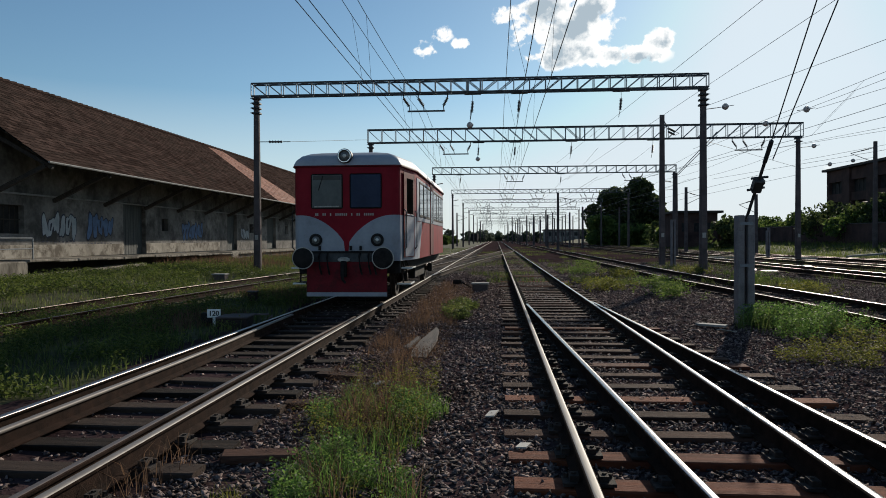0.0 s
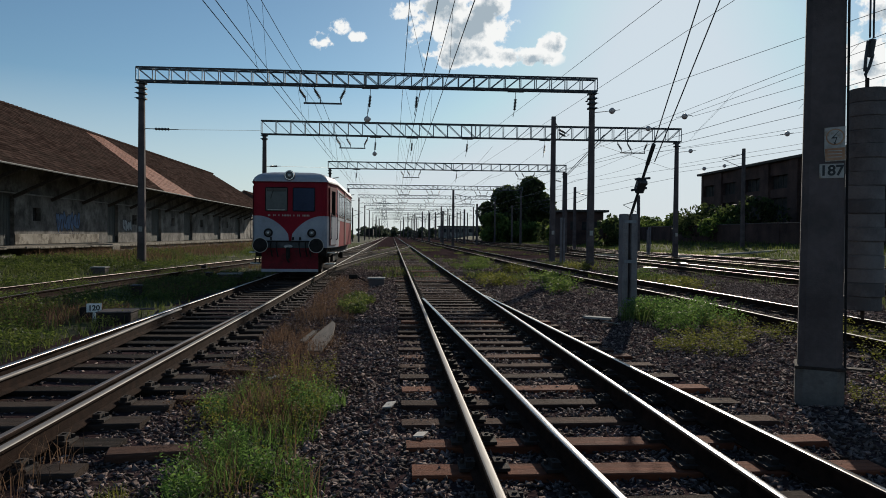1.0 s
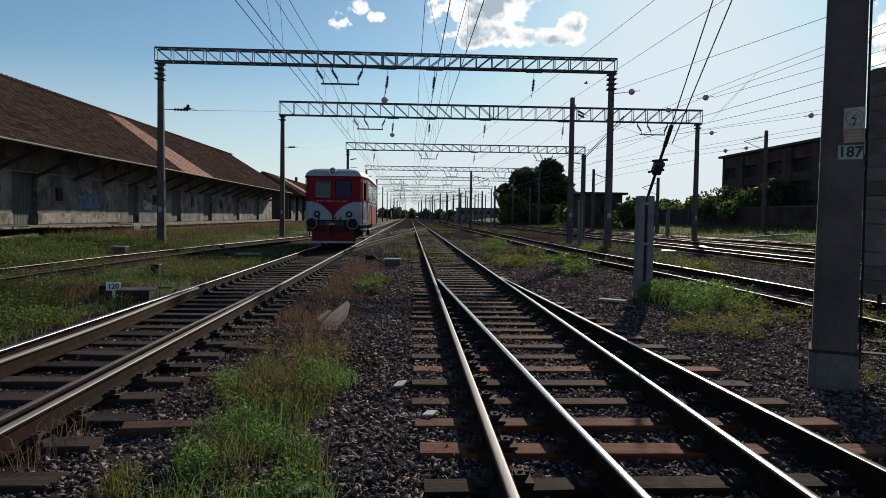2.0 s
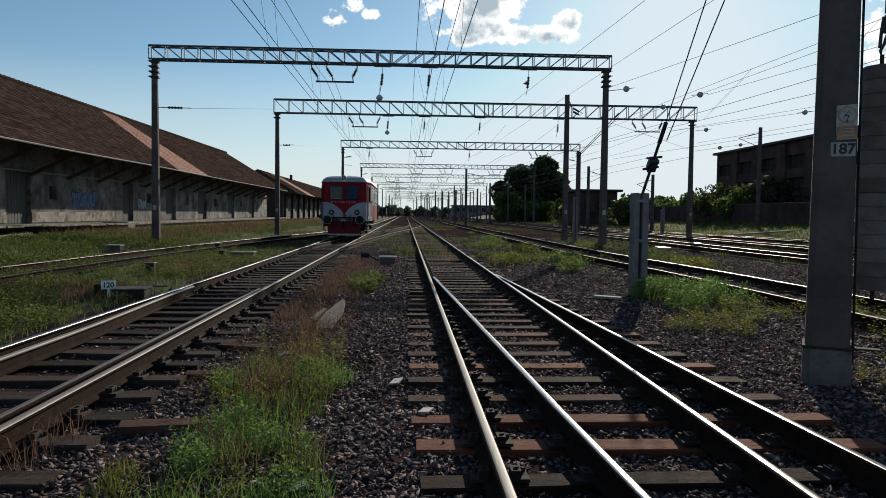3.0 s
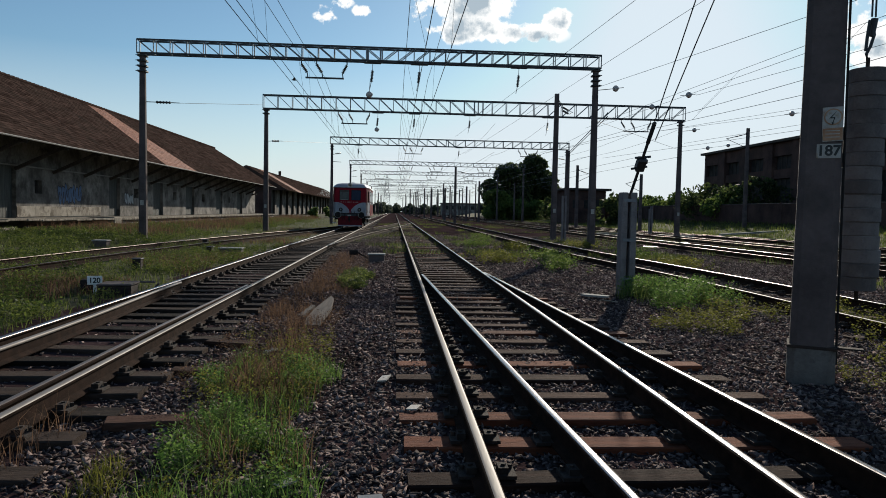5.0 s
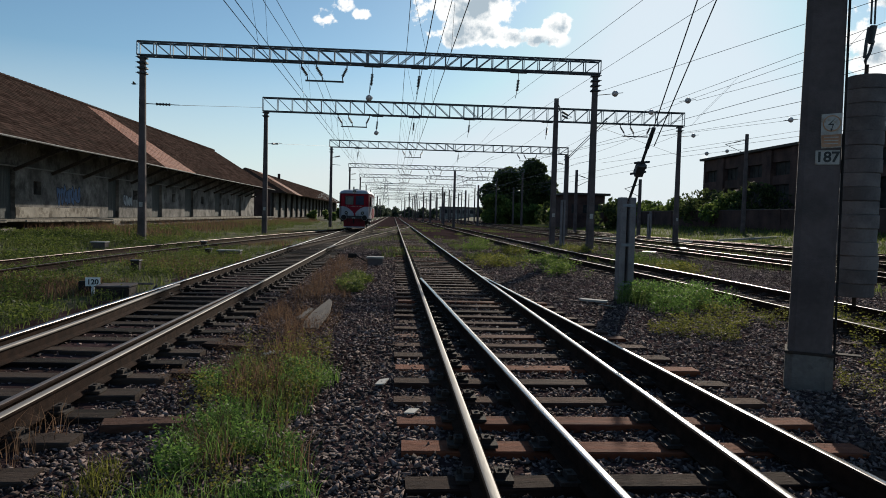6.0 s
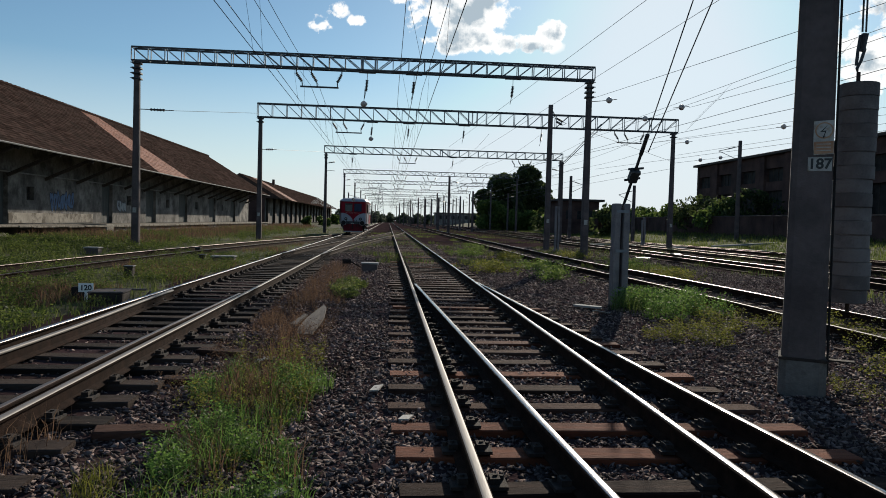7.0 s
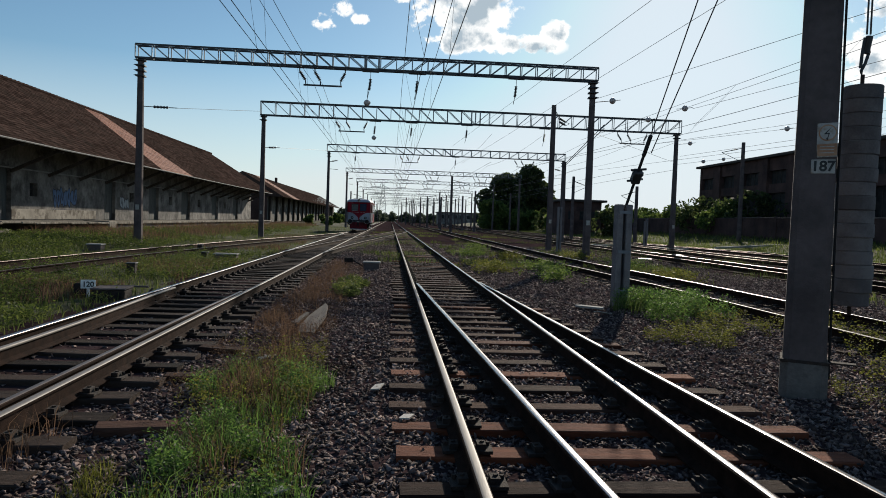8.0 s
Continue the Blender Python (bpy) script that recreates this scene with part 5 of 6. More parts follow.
def tree(x, y, h, w, label, mat=M_LEAF, leaves=5000, size=0.28, lumps=26, name="tree", low=0.25, seed=1):
    r = random.Random(seed)
    g = ground_z(x, y)
    t = thing(name, label, "tree" if name == "tree" else "bush", pose(x, y, g - 0.1), "trees and bushes beyond the yard")
    b = Build()
    b.tube([(0, 0, 0), (r.uniform(-.1, .1), 0, h * 0.3), (r.uniform(-.3, .3), r.uniform(-.3, .3), h * 0.75)], [h * 0.028, h * 0.02, h * 0.006], 7)
    cs, rs = [], []
    for i in range(lumps):
        zf = low + (1 - low) * (i + 0.5) / lumps
        prof = math.sin(math.pi * min(1, (zf - low * 0.6) / (1.02 - low * 0.6))) ** 0.6
        a = r.uniform(0, 2 * math.pi)
        d = w / 2 * prof * r.uniform(0.25, 0.85)
        c = (math.cos(a) * d, math.sin(a) * d, h * zf * 0.94)
        cs.append(c)
        rs.append(w * r.uniform(0.11, 0.21))
        if i % 2 == 0:
            b.tube([(0, 0, max(0.1, c[2] - h * 0.2)), (c[0] * 0.5, c[1] * 0.5, c[2] - h * 0.06), c], [h * 0.010, h * 0.007, h * 0.003], 5)
    part("trunk", b, M_BARK, t)
    v, f = leaf_cloud(cs, rs, leaves, size)
    ob = soup("crown", v, f, mat)
    ob.parent = t
    return t


def build_trees():
    tree(26.0, 160, 12.4, 12.5, "large dark broadleaf tree", leaves=15000, size=0.42, lumps=46, seed=2, low=0.08)
    tree(33.3, 166, 14.4, 12.0, "large dark broadleaf tree with an uneven crown", leaves=15000, size=0.42, lumps=46, seed=3, low=0.08)
    tree(21.5, 150, 6.5, 9, "round green bush at the tree's foot", M_BUSH, 4000, 0.32, 20, "bush", 0.1, 5)
    tree(27.5, 150, 4.2, 8, "pale green bush at the tree's foot", M_BUSH, 3000, 0.3, 18, "bush", 0.1, 6)
    r = random.Random(11)
    y = 46
    while y < 150:
        x = 36.6 + r.uniform(-0.9, 1.8)
        h = r.uniform(3.4, 4.8) if 69 < y < 79 else r.uniform(2.2, 3.6) if y > 79 else r.uniform(0.8, 1.7)
        tree(x, y, h, h * r.uniform(1.3, 1.9), "green bush in front of the brick wall", M_BUSH if r.random() < 0.6 else M_LEAF, 1800, 0.22, 16, "bush", 0.05, int(y * 7))
        y += r.uniform(1.8, 3.2)


build_trees()


def blades(points, height, width, lean, mat, name, label, category):
    """Two-segment grass blades, one at each point."""
    n = len(points)
    p = np.asarray(points, np.float32)
    h = height * (0.45 + 0.9 * rng.random(n)) if np.isscalar(height) else np.asarray(height)
    a = rng.random(n) * 2 * np.pi
    side = np.stack([np.cos(a), np.sin(a), np.zeros(n)], 1)
    b = rng.random(n) * 2 * np.pi
    out = np.stack([np.cos(b), np.sin(b), np.zeros(n)], 1) * (lean * rng.random(n) * h)[:, None]
    up = np.array([0, 0, 1.0])
    w = width * (0.6 + 0.8 * rng.random(n))[:, None]
    v = np.zeros((n * 5, 3), np.float32)
    v[0::5], v[1::5] = p - side * w, p + side * w
    mid = p + up * (h * 0.55)[:, None] + out * 0.3
    v[2::5], v[3::5] = mid - side * w * 0.7, mid + side * w * 0.7
    v[4::5] = p + up * h[:, None] * (1 - 0.15 * lean) + out
    i = np.arange(n) * 5
    f = np.concatenate([np.stack([i, i + 1, i + 3], 1), np.stack([i, i + 3, i + 2], 1), np.stack([i + 2, i + 3, i + 4], 1)])
    return soup(name, v, f, mat, "stuff", label, category)


def scatter(n, x0, x1, y0, y1, keep, near=0.0):
    out = []
    while len(out) < n:
        x = random.uniform(x0, x1)
        u = random.random()
        y = y0 * (y1 / y0) ** u if near else y0 + (y1 - y0) * u
        if keep(x, y):
            out.append((x, y, ground_z(x, y) - 0.02))
    return out


def clump(x, y, s, seed, thr):
    return fbm(x, y, s, seed) > thr


def build_grass():
    def verge(x, y):
        lim = min(-4.7 + 0.4 * fbm(x, y, 0.5, 2), x_left(y) - 1.35)
        d = abs(x - x_verge(y))
        if x > lim or (abs(d - 0.7535) < 0.2) or (d < 1.1 and random.random() < 0.6):
            return False
        return fbm(x, y, 0.35, 5) > -0.35 - 0.2 * random.random()
    pts = scatter(44000, -18.0, -4.6, 7.0, 120, verge, near=1)
    blades(pts, 0.18, 0.008, 0.8, M_GRASS, "verge_grass", "uneven green grass on the verge", "grass")
    pts = scatter(9000, -17.5, -11.5, 34, 120, lambda x, y: fbm(x, y, 0.15, 8) > -0.25, near=1)
    blades(pts, 0.55, 0.009, 0.7, M_DRY, "dry_verge_stalks", "dry brownish stalks along the platform", "grass")
    pts = scatter(7000, -8.6, -4.9, 12, 60, lambda x, y: verge(x, y) and fbm(x, y, 0.3, 28) > -0.1, near=1)
    blades(pts, 0.24, 0.006, 0.8, M_DRY, "dry_grass", "dry straw-coloured grass between the tracks", "grass")
    pts = scatter(9000, -17.6, -11, 18, 120, lambda x, y: fbm(x, y, 0.2, 18) > 0.1, near=1)
    blades(pts, 0.24, 0.010, 0.8, M_GRASS, "tall_verge_grass", "tall green grass along the platform", "grass")
    pts = scatter(15000, 2.9, 34, 9, 130, lambda x, y: fbm(x, y, 0.22, 21) > 0.16 and not (x < 9.6 and y < 24) and min(abs(x - q(y)) for q in (x_side, x_yard_a, x_yard_b, x_yard_c)) > 0.5 and (x < 11 or random.random() < 0.25), near=1)
    blades(pts, 0.24, 0.010, 0.9, M_GRASS, "yard_weeds", "low weeds between the yard tracks", "grass")
    pts = scatter(30000, 25.6, 41, 28, 150, lambda x, y: fbm(x, y, 0.2, 77) > -0.6, near=1)
    blades(pts, 0.34, 0.022, 0.8, M_FARGRASS, "far_verge_grass", "bright grass beyond the yard", "grass")
    pts = scatter(2500, -2.0, 2.4, 24, 90, lambda x, y: fbm(x, y, 0.3, 31) > 0.15, near=1)
    blades(pts, 0.22, 0.012, 0.9, M_GRASS, "track_weeds", "green weeds in the ballast", "grass")


build_grass()


def leafy(points, height, spread, per, size, mat, name, label):
    """Low leafy plants: each a handful of stalks with small leaves on them."""
    pts, up = [], []
    for x, y, z in points:
        h = height * random.uniform(0.45, 1.15)
        for k in range(per):
            t = random.random() ** 0.7
            a = random.uniform(0, 6.283)
            r = spread * (0.2 + 0.8 * t) * random.random() ** 0.5
            pts.append((x + math.cos(a) * r, y + math.sin(a) * r, z + h * t))
    p = np.asarray(pts, np.float32)
    n = len(p)
    a = rng.normal(size=(n, 3))
    a[:, 2] = np.abs(a[:, 2]) * 0.5
    a /= np.linalg.norm(a, axis=1)[:, None]
    b = np.cross(a, rng.normal(size=(n, 3)))
    b /= np.linalg.norm(b, axis=1)[:, None]
    s = size * (0.5 + 0.9 * rng.random(n))[:, None]
    v = np.zeros((n * 4, 3), np.float32)
    v[0::4], v[1::4], v[2::4], v[3::4] = p, p + a * s * 0.6 + b * s * 0.28, p + a * s * 1.2, p + a * s * 0.6 - b * s * 0.28
    return soup(name, v, np.arange(n * 4).reshape(-1, 4), mat, "stuff", label, "weeds")


def build_weeds():
    def in_patch(x, y):
        c = -1.06 - 0.09 * max(0.0, y - 6.0)
        w = 0.42 + 0.06 * math.sin(y * 2.1) + 0.34 * fbm(x, y, 1.4, 6)
        return abs(x - c) < w
    pts = scatter(250, -1.9, -0.2, 3.7, 7.6, lambda x, y: in_patch(x, y) and fbm(x, y, 1.9, 40) > 0.02 and fbm(x, y, 5.0, 140) > -0.25)
    leafy(pts, 0.24, 0.08, 54, 0.021, M_WEED, "leafy_weeds", "bright green leafy weeds in the ballast")
    pts = scatter(2000, -1.9, -0.2, 3.3, 7.4, lambda x, y: in_patch(x, y) and fbm(x, y, 2.2, 44) > -0.1)
    blades(pts, 0.24, 0.0032, 0.9, M_WEED, "weed_grass", "thin green grass among the weeds", "weeds")
    pts = scatter(300, -1.7, -0.3, 5.6, 8.0, lambda x, y: abs(x + 1.15) < 0.5 and fbm(x, y, 1.2, 51) > -0.15)
    leafy(pts, 0.34, 0.06, 22, 0.017, M_YELLOW, "yellowing_weeds", "yellowish flowering weeds")
    pts = scatter(3000, -2.1, 0.0, 6.0, 26, lambda x, y: abs(x + 1.25 + 0.03 * (y - 8)) < 0.38 + 0.5 * fbm(x, y, 0.9, 12) and fbm(x, y, 2.0, 13) > -0.12 and random.random() < (1.0 if y < 11 else 0.85), near=1)
    blades(pts, [max(0.24, 0.36 - 0.03 * (q[1] - 6)) * random.uniform(0.35, 1.2) for q in pts], 0.004, 0.8, M_DRY, "dry_weed_stalks", "dry brown weed stalks beside the track", "weeds")
    pts = scatter(950, -2.2, -0.2, 6.0, 24, lambda x, y: abs(x + 1.35) < 0.62 and fbm(x, y, 0.9, 61) > -0.2, near=1)
    leafy(pts, 0.25, 0.08, 22, 0.016, M_DRY, "dry_weed_heads", "dry brown weed heads")
    pts = scatter(420, -1.25, -0.35, 13.5, 19.0, lambda x, y: ((x + 0.85) / 0.36) ** 2 + ((y - 16.2) / 2.6) ** 2 < 0.7 + 0.9 * fbm(x, y, 1.3, 71))
    leafy(pts, 0.20, 0.10, 22, 0.045, M_GRASS, "low_green_weeds", "low green weeds beside the track")
    pts = scatter(110, -2.55, -2.2, 3.6, 5.2, lambda x, y: fbm(x, y, 1.5, 3) > -0.1)
    blades(pts, 0.30, 0.003, 0.9, M_DRY, "dry_grass", "sparse dry grass in the ballast", "weeds")
    pts = scatter(3200, -17.6, -10.0, 17, 90, lambda x, y: fbm(x, y, 0.25, 91) > -0.15, near=1)
    leafy(pts, 0.31, 0.24, 30, 0.060, M_SCRUB, "verge_weeds", "leafy green weeds along the platform")
    pts = scatter(2100, -9.8, -4.75, 7.0, 30, lambda x, y: fbm(x, y, 0.5, 95) > -0.12 and abs(abs(x - x_verge(y)) - 0.75) > 0.25, near=1)
    leafy(pts, 0.26, 0.14, 26, 0.040, M_SCRUB, "verge_weeds", "leafy green weeds beside the left track")
    pts = scatter(260, -1.75, -1.05, 3.6, 4.6, lambda x, y: fbm(x, y, 1.6, 88) > 0.05)
    blades(pts, 0.16, 0.003, 0.9, M_YELLOW, "yellow_grass_tuft", "yellowish grass tuft in the ballast", "weeds")
    pts = scatter(70, -1.7, -0.5, 3.6, 5.6, lambda x, y: in_patch(x, y) and fbm(x, y, 1.9, 40) < 0.05)
    leafy(pts, 0.17, 0.07, 34, 0.018, M_YELLOW, "low_yellow_weeds", "low yellowish weeds among the stones")
    pts = scatter(520, -1.9, -0.4, 4.2, 7.6, lambda x, y: in_patch(x, y) and fbm(x, y, 2.6, 47) > 0.1)
    blades(pts, 0.30, 0.0026, 0.7, M_DRY, "dry_stems", "thin dry stems among green weeds", "weeds")
    # scrub right of the main track
    def scrub(x, y):
        return ((x - 5.35) / 1.15) ** 2 + ((y - 13.0) / 1.7) ** 2 < 0.65 + 0.9 * fbm(x, y, 1.1, 15)
    pts = scatter(260, 4.0, 7.2, 10.2, 16, lambda x, y: scrub(x, y) and fbm(x, y, 2.4, 115) > -0.1)
    leafy(pts, 0.42, 0.13, 50, 0.036, M_WEED, "green_scrub", "low green scrub beside the side track")
    pts = scatter(420, 4.2, 6.8, 11.0, 16, scrub)
    blades(pts, 0.40, 0.006, 0.7, M_GRASS, "scrub_grass", "thin grass among the scrub", "weeds")
    pts = scatter(95, 3.5, 5.2, 8.7, 11.0, lambda x, y: ((x - 4.35) / 0.6) ** 2 + ((y - 9.8) / 0.9) ** 2 < 0.6 + 0.9 * fbm(x, y, 1.6, 27))
    leafy(pts, 0.30, 0.11, 34, 0.026, M_YELLOW, "yellow_scrub", "yellowish scrub on dark gravel")
    pts = scatter(60, 5.4, 7.0, 10.4, 12.6, lambda x, y: fbm(x, y, 1.5, 37) > 0.05)
    leafy(pts, 0.26, 0.10, 28, 0.026, M_YELLOW, "yellow_scrub", "sparse yellowish weeds on dark gravel")
    pts = scatter(170, 5.2, 7.6, 7.0, 12.2, lambda x, y: fbm(x, y, 0.9, 33) > 0.12)
    leafy(pts, 0.34, 0.12, 34, 0.030, M_YELLOW, "yellow_scrub", "yellowish scrub behind the pole")
    pts = [(4.62 + random.gauss(0, 0.16), 6.55 + random.gauss(0, 0.25), ground_z(4.6, 6.5)) for _ in range(26)]
    leafy(pts, 0.16, 0.07, 24, 0.018, M_YELLOW, "mast_weeds", "small yellow-green weeds at the mast's foot")
    for k, (x, y) in enumerate(((4.7, 20.0), (3.4, 22.9), (5.6, 24.5), (8.9, 21), (9.4, 27), (5.2, 30), (3.8, 33), (9.0, 33), (5.0, 40))):
        pts = [(x + random.gauss(0, 0.35), y + random.gauss(0, 0.7), ground_z(x, y)) for _ in range(70)]
        leafy(pts, 0.36, 0.14, 22, 0.06, M_YELLOW if k % 2 else M_BUSH, "weed_clump", "yellow-green weed clump between tracks")


build_weeds()


def build_ballast():
    """Angular crushed stones lying loose over the bed."""
    n = 200000
    x = np.zeros(n)
    y = np.zeros(n)
    k = 0
    while k < n:
        m = n - k
        yy = 2.3 * (48 / 2.3) ** rng.random(m)
        back = rng.random(m) < 0.14
        yy[back] = rng.uniform(-9, 2.4, int(back.sum()))
        xx = rng.uniform(-4.6, 13.0, m)
        half = np.where(yy < 3, 5.0, 0.85 * yy + 1.0)
        # hardly any stones show between the oily sleepers of the left track
        oily = (np.abs(xx + 3.335) < 0.95) & (rng.random(m) < 0.86)
        ok = (np.abs(xx) < half) & ~oily
        c = int(ok.sum())
        x[k:k + c], y[k:k + c] = xx[ok], yy[ok]
        k += c
    z = np.array([ground_z(a, b) for a, b in zip(x, y)])
    base = np.array([(1, 0, 0.8), (-0.5, 0.87, 1), (-0.5, -0.87, 0.9), (1.1, 0.1, -1), (-0.45, 1, -1), (-0.6, -0.9, -1)], float)
    v = base[None] * rng.uniform(0.75, 1.35, (n, 6, 1)) + rng.uniform(-0.38, 0.38, (n, 6, 3))
    s = (0.0085 + 0.016 * rng.random(n) ** 1.8)[:, None, None] * np.array([1.28, 0.95, 0.26]) * rng.uniform(0.75, 1.3, (n, 1, 3))
    s = s * (1 + 0.018 * np.maximum(y, 0))[:, None, None]
    v = v * s
    q = rng.normal(size=(n, 4))
    q[:, 1:3] *= 0.28
    q /= np.linalg.norm(q, axis=1)[:, None]
    w_, a, b, c = q.T
    R = np.stack([np.stack([1 - 2 * (b * b + c * c), 2 * (a * b - c * w_), 2 * (a * c + b * w_)], 1), np.stack([2 * (a * b + c * w_), 1 - 2 * (a * a + c * c), 2 * (b * c - a * w_)], 1), np.stack([2 * (a * c - b * w_), 2 * (b * c + a * w_), 1 - 2 * (a * a + b * b)], 1)], 1)
    v = np.einsum("nij,nkj->nki", R, v)
    v += np.stack([x, y, z + rng.uniform(-0.008, 0.018, n)], 1)[:, None, :]
    f = np.array([(0, 1, 2), (3, 5, 4), (0, 3, 4), (0, 4, 1), (1, 4, 5), (1, 5, 2), (2, 5, 3), (2, 3, 0)])
    faces = (f[None] + (np.arange(n) * 6)[:, None, None]).reshape(-1, 3)
    soup("ballast_stones", v.reshape(-1, 3), faces, M_STONE, "stuff", "dark grey angular crushed ballast stones", "ballast")


build_ballast()



# ---------------------------------------------------------------- near right: mast, weights, stay
def letters(text, m, size, parent, name="writing", mat=None):
    c = bpy.data.curves.new(name, "FONT")
    c.body, c.size, c.extrude, c.align_x, c.align_y, c.offset = text, size, 0.001, "CENTER", "CENTER", size * 0.03
    tmp = bpy.data.objects.new(name, c)
    scene.collection.objects.link(tmp)
    dg = bpy.context.evaluated_depsgraph_get()
    dg.update()
    me = bpy.data.meshes.new_from_object(tmp.evaluated_get(dg))
    bpy.data.objects.remove(tmp)
    me.materials.clear()
    me.materials.append(mat or M_INK)
    ob = new(name, me)
    ob.parent = parent
    ob.matrix_basis = m
    return ob


def build_mast_near():
    x, y = 4.14, 6.62
    p = thing("catenary_mast", "thick grey concrete mast with warning plates on it", "mast", pose(x, y, 0, 0, 0, -30))
    part("shaft", mast_build(9.2, -0.3, 0.392, 0.265), M_CONCRETE, p, "weathered grey concrete shaft")
    part("footing", mast_build(0.14, -0.6, 0.435, 0.42), M_FOOTING, p, "paler concrete footing")
    part("strap", Build().box((0, 0, 0.155), (0.43, 0.43, 0.03), cham=0.005), M_IRON, p)
    part("bracket", Build().box((0.33, -0.12, 0.165), (0.22, 0.10, 0.015)), M_IRON, p, "short steel bracket")
    part("cable", Build().tube([(0.215, -0.12, 0.0), (0.20, -0.12, 2.0), (0.18, -0.12, 5.0), (0.155, -0.10, 9.0)], 0.012, 6), M_BLACK, p)
    # plates face the tracks
    f = -0.195
    px = 0.085
    pl = part("warning_plate", Build().slab([(px - 0.085, f + 0.006, 2.455), (px + 0.090, f + 0.006, 2.462), (px + 0.093, f + 0.006, 2.14), (px - 0.075, f + 0.006, 2.132), (px - 0.083, f + 0.006, 2.24)], (0, 0.012, 0)), M_PAPER, p, "torn pale high-voltage warning plate with rust")
    part("disc", Build().lathe([(0.078, 0), (0.078, 0.003)], pose(px + 0.005, f + 0.003, 2.365, 90, 0, 0), 24), M_RUSTSIGN, pl, "faded orange ring")
    part("disc_field", Build().lathe([(0.066, 0), (0.066, 0.003)], pose(px + 0.005, f - 0.001, 2.365, 90, 0, 0), 24), M_PAPER, pl, "pale round field")
    bolt = [(0.035, 2.42), (-0.012, 2.355), (0.018, 2.358), (0.002, 2.30), (0.012, 2.305), (-0.006, 2.285), (-0.012, 2.31), (-0.004, 2.308), (0.006, 2.345), (-0.035, 2.345)]
    part("flash_symbol", Build().slab([(px + 0.005 + a, f - 0.007, z + 0.005) for a, z in bolt], (0, 0.004, 0)), M_INK, pl)
    part("rust_field", Build().slab([(px - 0.078, f + 0.001, 2.255), (px + 0.088, f + 0.001, 2.265), (px + 0.090, f + 0.001, 2.150), (px - 0.070, f + 0.001, 2.142), (px - 0.080, f + 0.001, 2.235)], (0, 0.004, 0)), M_RUSTSIGN, pl, "rusted orange lower half")
    for k in range(3):
        part("bar", Build().box((px + 0.005, f - 0.002, 2.235 - k * 0.03), (0.12, 0.004, 0.008)), M_PAPER, pl)
    nm = part("mast_number", Build().box((0.066, f + 0.012, 2.045), (0.205, 0.012, 0.135), cham=0.003), M_PAPER, p, "worn white mast number plate")
    letters("187", pose(0.066, f + 0.004, 2.045, 90, 0, 0), 0.135, nm)
    # tensioning weights beside the mast
    wts = thing("tension_weights", "stack of dark cast iron tension weights hanging on a rod", "weights", pose(4.88, 7.05, 0))
    part("rod", Build().rod((0, 0, 0.55), (0, 0, 3.08), 0.02, n=8), M_IRON, wts)
    m = Build().lathe([(0.183, 0), (0.188, 0.006), (0.188, 0.136), (0.183, 0.142)], Matrix(), 28).mesh("weight_disc", M_CAST, True)
    r = random.Random(8)
    for k in range(16):
        ob = new("weight_disc", m)
        ob.parent = wts
        ob.matrix_basis = Matrix.LocRotScale((r.uniform(-0.012, 0.012), r.uniform(-0.012, 0.012), 0.66 + k * 0.1435), Euler((0, 0, r.uniform(0, 6))), (1, 1, 1))
    part("clevis", Build().tube([(0, 0, 3.0), (-0.02, 0, 3.12), (0.02, 0, 3.2), (0.055, 0, 3.32), (0.05, 0, 3.46), (0.0, 0, 3.46), (-0.02, 0, 3.3), (-0.03, 0, 3.15)], 0.016, 6), M_DARKSTEEL, wts, "steel clevis")
    part("turnbuckle", Build().rod((0.03, 0, 3.3), (0.05, 0, 3.48), 0.026, 0.036, n=8), M_DARKSTEEL, wts)
    for dx in (0.02, 0.06):
        part("cord", Build().rod((dx, 0, 3.5), (dx - 0.02, 0, 8.6), 0.010, n=5), M_DARKSTEEL, wts)
    # stay post and stay
    a = thing("stay_anchor", "grey concrete twin-flange anchor post with a steel stay", "anchor post", pose(4.72, 13.95, 0))
    for s in (-1, 1):
        part("flange", Build().box((s * 0.095, 0, 0.78), (0.13, 0.24, 2.16), cham=0.015), M_POST, a, "grey concrete flange")
    part("web", Build().box((0, 0.05, 0.75), (0.08, 0.08, 2.05)), M_CONCRETE, a)
    for z in (1.70, 0.9, 0.1):
        part("tie_plate", Build().box((0.0, -0.125, z), (0.24, 0.02, 0.06)), M_STEEL, a)
    lo, hi = Vector((0.04, 0, 1.80)), Vector((-0.18, -7.3, 8.9))
    d = (hi - lo).normalized()
    part("stay_rod", Build().rod(lo, lo + d * 1.5, 0.028, n=8), M_DARKSTEEL, a)
    part("tension_block", Build().box(lo + d * 0.85, (0.17, 0.16, 0.30), d.to_track_quat("Z", "Y").to_matrix(), 0.02).box(lo + d * 0.85 + Vector((0.06, 0, 0.05)), (0.14, 0.1, 0.1), None, 0.02).rod(lo + d * 0.75 - Vector((0.16, 0, 0.02)), lo + d * 0.75 + Vector((0.15, 0, 0.03)), 0.022).rod(lo + d * 0.98 - Vector((0.14, 0, -0.02)), lo + d * 0.98 + Vector((0.16, 0, 0.05)), 0.022), M_DARKSTEEL, a, "dark clamp block with through bolts")
    part("shackle", Build().box(lo + d * 1.62, (0.07, 0.05, 0.5), d.to_track_quat("Z", "Y").to_matrix(), 0.01), M_DARKSTEEL, a)
